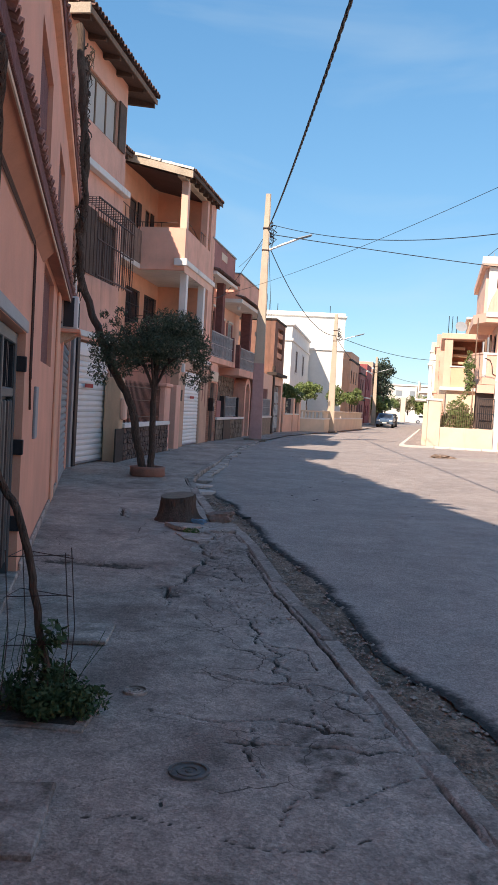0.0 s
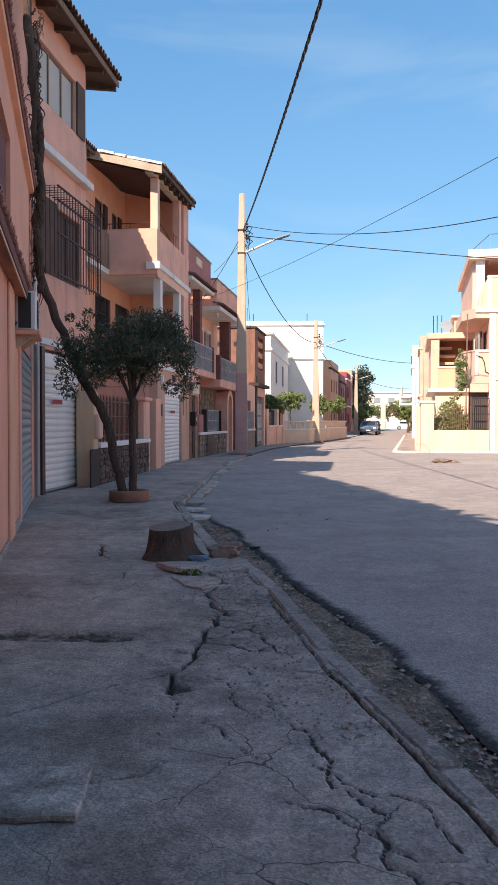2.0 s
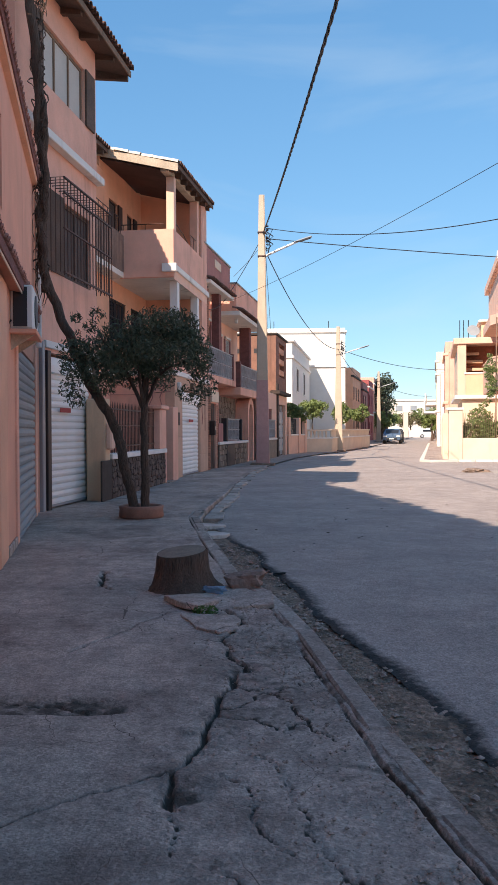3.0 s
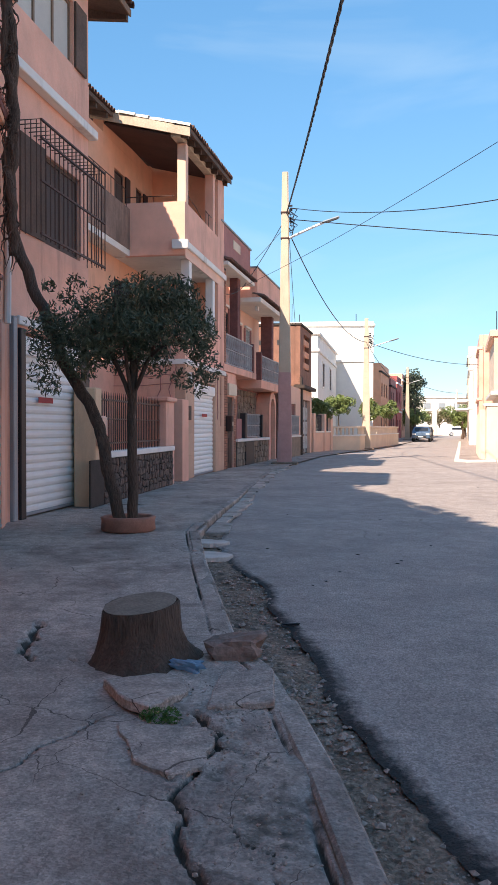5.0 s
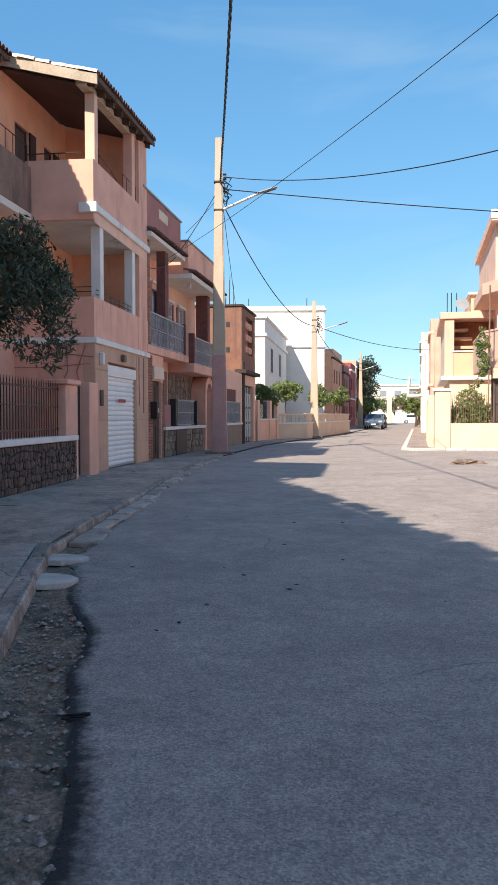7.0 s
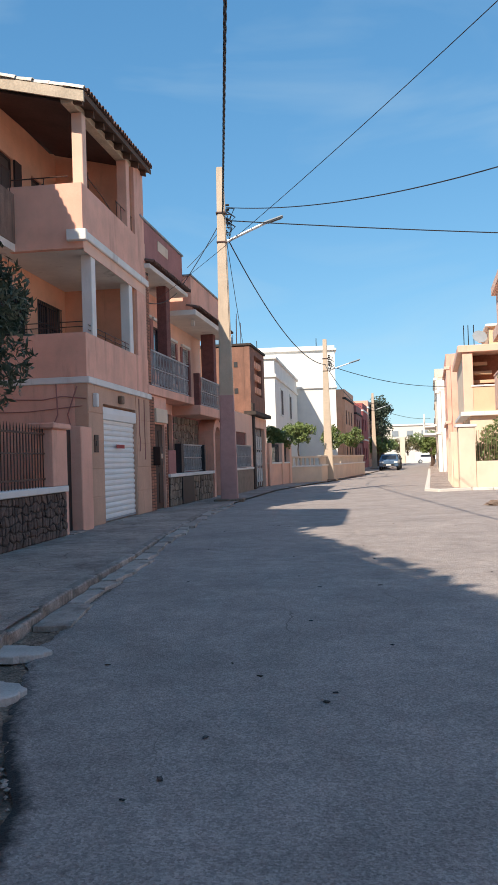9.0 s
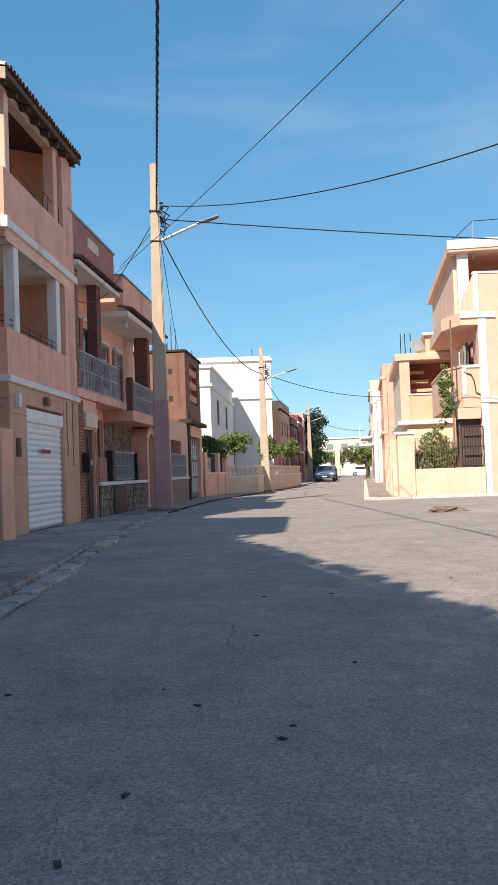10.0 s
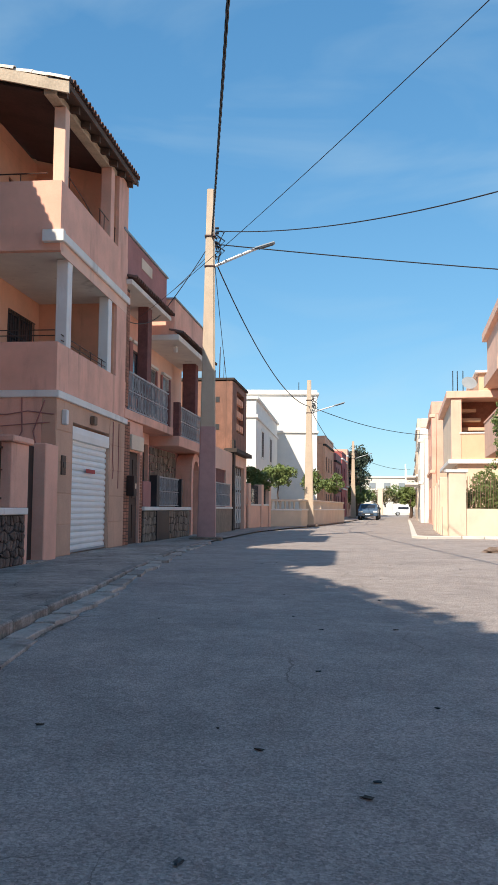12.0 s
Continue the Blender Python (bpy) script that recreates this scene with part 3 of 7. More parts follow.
def far_ground():
    """The wide ground sheet under everything, in coarse strips, with the road and the far pavements."""
    def strip(name, left, right, ys, zf, material, label, category):
        vs, fs = [], []
        for y in ys:
            a, b = left(y), right(y)
            vs += [(a, y, zf(y)), ((a + b) / 2, y, zf(y)), (b, y, zf(y))]
        for i in range(len(ys) - 1):
            k = 3 * i
            fs += [(k, k + 1, k + 4, k + 3), (k + 1, k + 2, k + 5, k + 4)]
        ob = part(name, (vs, fs), material)
        return tagged(ob, label, category, kind="structure")
    ys = [17 + 1.0 * i for i in range(60)] + [80 + 5 * i for i in range(21)]
    strip("pavement", lambda y: lerp_line(KERB, y) - 4.5, lambda y: lerp_line(KERB, y), ys, lambda y: 0.0, CONCRETE, "grey concrete pavement along the house fronts", "pavement")
    ys = [17 + 1.0 * i for i in range(60)] + [80 + 5 * i for i in range(21)]
    strip("road", lambda y: lerp_line(KERB, y), lambda y: lerp_line(KERB, y) + 40, ys, lambda y: float(road_z(y)) - 0.006, ASPHALT, "sunlit grey asphalt street running away", "road")
    strip("road", lambda y: 3.0, lambda y: 43.0, [-12 + 1.0 * i for i in range(30)], lambda y: float(road_z(y)) - 0.006, ASPHALT, "grey asphalt of the street junction", "road")
    strip("road", lambda y: lerp_line(KERB, y), lambda y: 3.0, [-12, -8, -4, -1], lambda y: float(road_z(y)) - 0.006, ASPHALT, "shaded grey asphalt beside the pavement", "road")
    strip("pavement", lambda y: -6.0, lambda y: lerp_line(KERB, y), [-12, -8, -4, -1], lambda y: -0.006, CONCRETE, "grey concrete pavement before the house", "pavement")
    part("ground", ([(-900, -900, -0.35), (900, -900, -0.35), (900, 900, -0.35), (-900, 900, -0.35)], [(0, 1, 2, 3)]), DIRT)
    tagged(bpy.data.objects["ground"], "bare dry earth reaching to the horizon", "ground", kind="structure")


far_ground()


def kerb_stones():
    """Kerb blocks along the pavement, each laid a little uneven."""
    holder = thing("kerb", Matrix(), "row of worn concrete kerb blocks, some tilted", "kerb", kind="structure")
    y = -0.9
    while y < 31:
        ln = random.uniform(0.7, 1.05) if y < 14 else 1.0
        if 7.75 < y + ln / 2 < 8.5:
            y += 0.5
            continue
        x0, x1 = lerp_line(KERB, y), lerp_line(KERB, y + ln)
        a = math.degrees(math.atan2(x1 - x0, ln))
        bm = bmesh.new()
        h = 0.30
        box(bm, -0.112, 0.012, 0.008, ln / math.cos(radians(a)) - 0.01, -h, 0.0, bevel=0.014)
        top = random.uniform(-0.02, 0.014) if y < 14.5 else 0.008
        ob = part("kerb_block", bm, KERBSTONE, holder)
        ob.matrix_basis = pose(x0, y, top, random.uniform(-0.6, 0.6) if y < 14.5 else 0, random.uniform(-3, 3) if y < 14.5 else 0, -a)
        y += ln


kerb_stones()

# ---- building parts ----
def shutter(parent, face, u0, u1, z0, z1, material, label, box_h=0.32, pitch=0.118):
    """A roller shutter of curved slats, with its box above."""
    door = part("roller_shutter", boxes((face - 0.06, face - 0.035, u0, u1, z0, z1)), material, parent, label)
    bm = bmesh.new()
    prof = [(0, 0.004), (0.018, 0.022), (0.026, pitch * 0.5), (0.018, pitch - 0.022), (0, pitch - 0.004), (-0.01, pitch - 0.004), (-0.01, 0.004)]
    prism(bm, prof, u0, u1)
    me = bpy.data.meshes.new("slat")
    bm.to_mesh(me)
    bm.free()
    me.materials.append(material)
    z = z0 + 0.02
    while z < z1 - box_h - pitch * 0.5:
        share("slat", me, door, pose(face - 0.03, 0, z))
        z += pitch
    if box_h:
        bm = bmesh.new()
        prism(bm, [(face - 0.05, z1 - box_h), (face + 0.05, z1 - box_h + 0.03), (face + 0.06, z1 - box_h * 0.5), (face + 0.05, z1 - 0.03), (face - 0.05, z1)], u0 - 0.02, u1 + 0.02)
        part("shutter_box", bm, material, door)
    part("bottom_bar", boxes((face - 0.05, face + 0.005, u0, u1, z0 + 0.002, z0 + 0.05), bevel=0.006), GREYMETAL, door)
    return door


def window(parent, face, u0, u1, z0, z1, frame_mat, pane_mat=None, bars=2, axis="y", depth=0.10):
    """A window set back in its opening: frame, mullions and panes."""
    pane_mat = pane_mat or GLASS
    bm = bmesh.new()
    w, f = 0.055, face - depth

    def add(a0, a1, c0, c1, d0, d1):
        if axis == "y":
            box(bm, d0, d1, a0, a1, c0, c1)
        else:
            box(bm, a0, a1, d0, d1, c0, c1)
    s = -1 if axis == "-x" else 1
    lo, hi = sorted((f, f + s * 0.05))
    add(u0, u1, z0, z0 + w, lo, hi)
    add(u0, u1, z1 - w, z1, lo, hi)
    step = (u1 - u0) / bars
    for i in range(bars + 1):
        a = min(max(u0 + i * step - w / 2, u0), u1 - w)
        add(a, a + w, z0 + w, z1 - w, lo, hi)
    win = part("window", bm, frame_mat, parent)
    for i in range(bars):
        bm = bmesh.new()
        a0, a1 = u0 + i * step + w / 2, u0 + (i + 1) * step - w / 2
        p0, p1 = sorted((f + s * 0.015, f + s * 0.027))
        if axis == "y":
            box(bm, p0, p1, a0, a1, z0 + w, z1 - w)
        else:
            box(bm, a0, a1, p0, p1, z0 + w, z1 - w)
        part("pane", bm, pane_mat, win)
    # backing box behind the panes, its dark colour standing for the unlit room
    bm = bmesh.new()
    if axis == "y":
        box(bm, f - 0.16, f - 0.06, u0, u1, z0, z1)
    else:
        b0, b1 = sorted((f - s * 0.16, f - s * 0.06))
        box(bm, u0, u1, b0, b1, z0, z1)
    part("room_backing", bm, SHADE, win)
    return win


def grille(parent, face, u0, u1, z0, z1, step=0.11, material=None, r=0.008, rows=4, name="window_grille"):
    bm = bmesh.new()
    u = u0
    while u <= u1 + 1e-3:
        tube(bm, [(face, u, z0), (face, u, z1)], r, 4)
        u += step
    for k in range(rows):
        z = z0 + (z1 - z0) * k / (rows - 1)
        box(bm, face - 0.012, face + 0.004, u0, u1, z - 0.008, z + 0.008)
    return part(name, bm, material or IRON, parent)


def tile_mesh(name, r, ln, material, thick=0.016, segs=7):
    """A half-round roof tile, open end towards +X, falling that way."""
    bm = bmesh.new()
    def arc(rr, x, k):
        return [bm.verts.new((x, rr * math.cos(math.pi * i / segs), rr * math.sin(math.pi * i / segs))) for i in range(segs + 1)]
    a, b = arc(r, 0, 0), arc(r * 0.86, -ln, 0)
    c, d = arc(r - thick, 0, 0), arc(r * 0.86 - thick, -ln, 0)
    for i in range(segs):
        bm.faces.new((a[i], a[i + 1], b[i + 1], b[i]))
        bm.faces.new((c[i], d[i], d[i + 1], c[i + 1]))
        bm.faces.new((a[i], c[i], c[i + 1], a[i + 1]))
    bm.normal_update()
    me = bpy.data.meshes.new(name)
    bm.to_mesh(me)
    bm.free()
    me.materials.append(material)
    return me


TILE_ME = tile_mesh("tile", 0.085, 0.42, TILE)
SMALL_ME = tile_mesh("tile", 0.045, 0.16, mat("pinkish_ledge_tile", (0.46, 0.22, 0.17), var=0.2, scale=6, bump=0.4, grain=50, piece=0.2), 0.012)
OLD_ME = tile_mesh("tile", 0.085, 0.42, OLDTILE)


def tile_row(parent, p, z, u0, u1, fall, me=None, step=0.175, back=1, jitter=0.012):
    """Rows of half-round tiles along an eave; each row lies under the next one up."""
    u = u0
    while u < u1:
        for k in range(back):
            q = p - k * 0.33 + random.uniform(-jitter, jitter)
            share("tile", me or TILE_ME, parent, pose(q, u, z + (p - q) * math.tan(radians(fall)) + random.uniform(-0.004, 0.004), 0, fall, random.uniform(-2, 2)))
        u += step


def stones(parent, face, u0, u1, z0, z1, size, material, name="stone", proud=0.03, limit=300):
    """Rubble facing: uneven stones, each with its own edge and depth."""
    nz = max(2, int((z1 - z0) / size))
    nu = max(2, int((u1 - u0) / size))
    rs = random.Random(int(1000 * (u0 + z1 + size)))
    grid = [[(u0 + (u1 - u0) * i / nu + (rs.uniform(-0.36, 0.36) * size if 0 < i < nu else 0) + (0.25 * size if j % 2 and 0 < i < nu else 0),
              z0 + (z1 - z0) * j / nz + (rs.uniform(-0.36, 0.36) * size if 0 < j < nz else 0)) for j in range(nz + 1)] for i in range(nu + 1)]
    made = 0
    for i in range(nu):
        for j in range(nz):
            if made >= limit:
                return
            c = [grid[i][j], grid[i + 1][j], grid[i + 1][j + 1], grid[i][j + 1]]
            cx, cz = sum(p[0] for p in c) / 4, sum(p[1] for p in c) / 4
            out = []
            for k in range(4):
                a, b = c[k], c[(k + 1) % 4]
                out.append((a[0] * 0.86 + b[0] * 0.14, a[1] * 0.86 + b[1] * 0.14))
                out.append((a[0] * 0.14 + b[0] * 0.86, a[1] * 0.14 + b[1] * 0.86))
            g = 0.012
            pts = []
            for a, z in out:
                d = math.hypot(a - cx, z - cz) or 1
                pts.append((cx + (a - cx) * (1 - g / d), cz + (z - cz) * (1 - g / d)))
            h = proud * rs.uniform(0.6, 1.3)
            vs = [(face - 0.02, a, z) for a, z in pts] + [(face + h * 0.7, a, z) for a, z in pts] + [(face + h, cx + (a - cx) * 0.7, cz + (z - cz) * 0.7) for a, z in pts]
            n = len(pts)
            fs = [tuple(range(2 * n, 3 * n))]
            for k in range(n):
                m = (k + 1) % n
                fs += [(k, m, n + m, n + k), (n + k, n + m, 2 * n + m, 2 * n + k)]
            part(name, (vs, fs), material, parent, smooth=False)
            made += 1


# ---- the house beside the start, turned to the street's bend ----
def house_start():
    h = thing("house", frame_of(-1.63, 4.3, -14), "salmon rendered house with a tiled ledge and green metal door", "house")
    part("wall", wall(-9, 10.2, -0.2, 5.35, 0, 0.3, [(-3.25, 0.05, -0.2, 1.90), (6.6, 9.5, -0.2, 2.32), (1.85, 3.7, 1.76, 2.74), (0.4, 2.0, 3.55, 4.5), (3.7, 5.2, 3.5, 4.45)]), SALMON, h)
    part("body", boxes((-6, -0.32, -9, 10.2, -0.2, 5.33)), SALMON, h)
    for a, b, c, d in ((1.85, 3.7, 1.76, 2.74), (0.4, 2.0, 3.55, 4.5), (3.7, 5.2, 3.5, 4.45)):
        part("panel", boxes((-0.09, -0.05, a, b, c, d)), MAROON, h, "rough dark red render panel")
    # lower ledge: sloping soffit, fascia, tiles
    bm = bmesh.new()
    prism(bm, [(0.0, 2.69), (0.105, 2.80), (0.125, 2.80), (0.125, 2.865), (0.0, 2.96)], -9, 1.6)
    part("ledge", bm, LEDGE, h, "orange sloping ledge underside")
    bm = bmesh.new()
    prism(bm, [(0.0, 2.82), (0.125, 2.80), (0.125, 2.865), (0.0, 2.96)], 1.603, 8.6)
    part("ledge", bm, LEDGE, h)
    part("ledge_lip", boxes((0.125, 0.135, -9, 8.6, 2.785, 2.812)), CREAM, h, "thin cream ledge lip")
    part("fascia", boxes((0.125, 0.15, -9, 8.6, 2.815, 2.925), bevel=0.005), MAROON, h, "dark red ledge fascia")
    tile_row(h, 0.17, 2.93, -3.6, 8.6, 24, me=SMALL_ME, step=0.105)
    # upper ledge
    bm = bmesh.new()
    prism(bm, [(0.0, 4.98), (0.07, 5.0), (0.08, 5.06), (0.0, 5.2)], -9, 9.6)
    part("ledge", bm, ORANGE, h)
    bm = bmesh.new()
    prism(bm, [(0.0, 5.06), (0.095, 5.065), (0.11, 5.12), (0.0, 5.24)], -9, 9.8)
    part("roof_edge", bm, MAROON, h, "dark red roof edge")
    tile_row(h, 0.12, 5.11, 0.5, 9.8, 24, me=SMALL_ME, step=0.105)
    # set-back top floor with its tiled roof
    part("upper_floor", boxes((-5.5, -2.0, -9, 9.6, 5.33, 8.6)), SALMON, h)
    bm = bmesh.new()
    prism(bm, [(-1.2, 8.72), (-1.2, 8.84), (-5.5, 10.0), (-5.5, 9.88)], -9, 9.7)
    part("roof", bm, TILE, h)
    tile_row(h, -1.02, 8.86, -2.0, 9.6, 15, step=0.21, jitter=0.16)
    # street door
    d = part("street_door", boxes((-0.16, -0.12, -3.25, 0.05, 0.0, 1.90)), GREENDOOR, h, "slate green metal double door with barred lights")
    for u in (-3.23, -2.03, -0.99, -0.05):
        part("door_frame", boxes((-0.12, -0.06, u, u + 0.08, 0.0, 1.895), bevel=0.008), GREENDOOR, d)
    part("door_frame", boxes((-0.12, -0.06, -3.14, -0.05, 1.80, 1.89), bevel=0.008), GREENDOOR, d)
    part("door_frame", boxes((-0.12, -0.07, -3.14, -0.05, 1.40, 1.47), bevel=0.008), GREENDOOR, d)
    for k in range(15):
        u = -3.01 + k * 0.205
        if abs(u + 0.96) > 0.08 and abs(u + 1.98) > 0.08:
            part("door_slat", boxes((-0.12, -0.075, u, u + 0.10, 0.12, 1.38), bevel=0.01), IRON if k % 2 else GREENDOOR, d)
    for u in (-2.95, -2.5, -1.75, -1.3, -0.85, -0.4):
        part("door_light", boxes((-0.12, -0.105, u, u + 0.32, 1.5, 1.77)), GLASS, d)
        part("light_frame", boxes((-0.12, -0.08, u - 0.03, u, 1.475, 1.795)), IRON, d)
        part("light_frame", boxes((-0.12, -0.08, u + 0.32, u + 0.35, 1.475, 1.795)), IRON, d)
    for z in (0.35, 0.95, 1.6):
        part("hinge", boxes((-0.07, 0.015, 0.02, 0.07, z, z + 0.12), bevel=0.006), IRON, d)
    part("lintel", boxes((-0.1, 0.012, -3.35, 0.12, 1.905, 2.0), bevel=0.006), GREYMETAL, h, "grey painted lintel")
    part("door_step", boxes((-0.3, 0.02, -3.25, 0.05, -0.1, 0.03), bevel=0.01), KERBSTONE, h)
    # wall cables, meter strip, pilaster, plinth
    bm = bmesh.new()
    tube(bm, [(0.015, -6, 2.66), (0.015, -2, 2.665), (0.015, 0.28, 2.66), (0.018, 0.36, 2.6), (0.016, 0.4, 2.1), (0.018, 0.38, 1.62), (0.016, 0.52, 1.3)], 0.010, 5)
    part("wall_cable", bm, RUSTIRON, h)
    bm = bmesh.new()
    tube(bm, [(0.015, -6, 2.64), (0.015, 0.38, 2.635), (0.018, 0.45, 2.55), (0.016, 0.49, 2.0), (0.018, 0.47, 1.55)], 0.008, 5)
    part("wall_cable", bm, RUSTIRON, h)
    part("meter_strip", boxes((0, 0.025, 1.12, 1.42, 1.02, 1.5), bevel=0.006), GREYMETAL, h, "grey metal strip box")
    part("pilaster", boxes((0, 0.03, 4.6, 5.3, 0, 2.79), bevel=0.01), ORANGE, h)
    bm = bmesh.new()
    tube(bm, [(0.05, 9.95, 5.0), (0.05, 9.95, 3.0), (0.05, 9.9, 2.6)], 0.045, 8)
    part("drainpipe", bm, TRIM, h, "white drainpipe at the corner")
    for a, b in ((6.4, 6.6), (9.5, 9.8)):
        part("jamb", boxes((-0.1, 0.03, a, b, 0, 2.6), bevel=0.008), PINK, h)
    part("plinth", boxes((0, 0.03, 0.2, 4.45, -0.1, 0.07), (0, 0.03, 5.35, 6.35, -0.1, 0.1), bevel=0.01), KERBSTONE, h)
    shutter(h, 0.02, 6.6, 9.5, 0.02, 2.3, GREYMETAL, "grey metal roller shutter", box_h=0)
    return h


def air_conditioner():
    ac = thing("air_conditioner", frame_of(-1.63, 4.3, -14) @ pose(0.0, 5.9, 2.41) @ Matrix.Diagonal((0.68, 1.0, 0.89, 1.0)), "white outdoor air conditioner unit on a wall bracket", "air conditioner")
    part("casing", boxes((0, 0.36, 0, 0.8, 0, 0.54), bevel=0.02), WHITEPLASTIC, ac)
    part("grille", boxes((0.05, 0.27, -0.012, 0.0, 0.03, 0.51)), BLACK, ac, "black side grille")
    bm = bmesh.new()
    bmesh.ops.create_cone(bm, cap_ends=True, segments=20, radius1=0.21, radius2=0.21, depth=0.02, matrix=pose(0.365, 0.42, 0.27, 0, 90, 0))
    part("fan_cover", bm, BLACK, ac)
    part("shelf", boxes((-0.06, 0.42, -0.06, 0.9, -0.06, -0.004), bevel=0.008), SALMON, ac, "rendered shelf under the unit")
    for u in (0.08, 0.7):
        part("bracket", prism(bmesh.new(), [(-0.06, -0.06), (0.36, -0.06), (-0.06, -0.28)], u, u + 0.05), PALEWOOD, ac)
    bm = bmesh.new()
    tube(bm, [(0.02, -0.02, 0.1), (-0.02, -0.12, 0.02), (-0.04, -0.1, -0.4), (-0.03, -0.06, -1.1)], 0.015, 6)
    part("pipe", bm, IRON, ac)


# ---- the tall house with the caged window ----
def house_tall():
    h = thing("house", frame_of(-4.05, 14.66, 5), "tall pink rendered house with a caged window and tiled eaves", "house")
    part("wall", wall(-1.2, 2.46, -0.2, 8.55, 0, 0.3, [(0.02, 2.08, -0.2, 2.6), (-0.18, 1.82, 6.98, 7.98), (0.75, 2.1, 3.95, 5.25)]), PINK, h)
    part("body", boxes((-6.5, -0.32, -1.2, 2.44, -0.2, 8.5)), PINK, h)
    part("ledge", boxes((0, 0.16, -1.2, 2.5, 6.02, 6.16), bevel=0.012), TRIM, h, "white painted string course")
    part("band", boxes((0, 0.012, -1.2, 2.46, 6.17, 6.9)), PINK, h)
    shutter(h, -0.04, 0.02, 2.08, 0.02, 2.55, SHUTTER, "white roller shutter with a small red sticker", box_h=0.3)
    part("shutter_mark", boxes((-0.002, 0.004, 0.5, 1.0, 1.62, 1.70)), REDMARK, h)
    part("lintel_strip", boxes((0, 0.05, -0.2, 2.46, 2.66, 2.78), bevel=0.01), TRIM, h)
    part("guard_post", boxes((-0.02, 0.06, -0.40, -0.28, 0, 2.75), bevel=0.012), GREYMETAL, h, "grey metal shutter guide")
    part("guard_post", boxes((-0.02, 0.05, -0.16, 0.0, 0, 2.62), bevel=0.012), IRON, h, "dark metal shutter guide")
    # thin black strip from the shutter to the house corner
    part("black_strip", boxes((0, 0.02, 2.1, 2.45, 0.02, 2.62), bevel=0.005), IRON, h, "black strip beside the shutter")
    w = window(h, 0, -0.18, 1.82, 6.98, 7.98, WOOD, CURTAIN, bars=3)
    for u0, u1 in ((-0.62, -0.2), (1.84, 2.3)):
        part("shutter_leaf", boxes((0.005, 0.045, u0, u1, 6.96, 8.0), bevel=0.008), RAFTER, w, "open brown shutter leaf")
    window(h, 0, 0.75, 2.1, 3.95, 5.25, RAFTER, SHADE, bars=2)
    part("blind", boxes((0.01, 0.03, -0.1, 0.7, 3.95, 5.3), bevel=0.006), RAFTER, h, "brown shutter leaf behind the cage")
    # cage of iron bars
    c = part("window_cage", boxes((0.37, 0.40, -0.25, 2.2, 3.84, 3.87)), RUSTIRON, h, "projecting rusty iron cage")
    for z in (5.36, 4.55, 5.12):
        part("cross_bar", boxes((0.37, 0.40, -0.25, 2.2, z, z + 0.025)), RUSTIRON, c)
    for k in range(17):
        u = -0.25 + k * 0.153
        bm = bmesh.new()
        tube(bm, [(0.0, u, 5.375), (0.385, u, 5.375), (0.385, u, 3.8)], 0.009, 4)
        part("bar", bm, RUSTIRON, c)
    for u in (-0.25, 2.2):
        for p in (0.08, 0.16, 0.24, 0.32):
            part("bar", tube(bmesh.new(), [(p, u, 3.86), (p, u, 5.37)], 0.008, 4), RUSTIRON, c)
    # roof
    bm = bmesh.new()
    prism(bm, [(0.42, 8.46), (0.42, 8.54), (-6.5, 10.3), (-6.5, 10.2)], -1.3, 3.35)
    roof = part("roof", bm, RAFTER, h, "brown boarded roof with tile edge")
    for k in range(6):
        u = -1.15 + k * 0.9
        bm = bmesh.new()
        prism(bm, [(0.36, 8.40), (0.36, 8.53), (-0.7, 8.78), (-0.7, 8.52)], u, u + 0.11)
        part("rafter", bm, RAFTER, roof)
    part("fascia", boxes((0.42, 0.45, -1.3, 3.36, 8.44, 8.56), bevel=0.006), WOOD, roof)
    tile_row(roof, 0.5, 8.59, -1.2, 3.4, 14, step=0.18, back=2)
    for k in range(9):
        share("tile", OLD_ME, roof, pose(0.45 - k * 0.34, -1.25, 8.68 + k * 0.083, 0, 14, random.uniform(-6, 6)))
        share("tile", OLD_ME, roof, pose(0.42 - k * 0.34, 3.32, 8.68 + k * 0.083, 0, 14, random.uniform(-6, 6)))
    part("verge_board", boxes((-3.2, 0.44, -1.36, -1.31, 8.42, 8.62), bevel=0.01), PALEWOOD, roof)
    return h


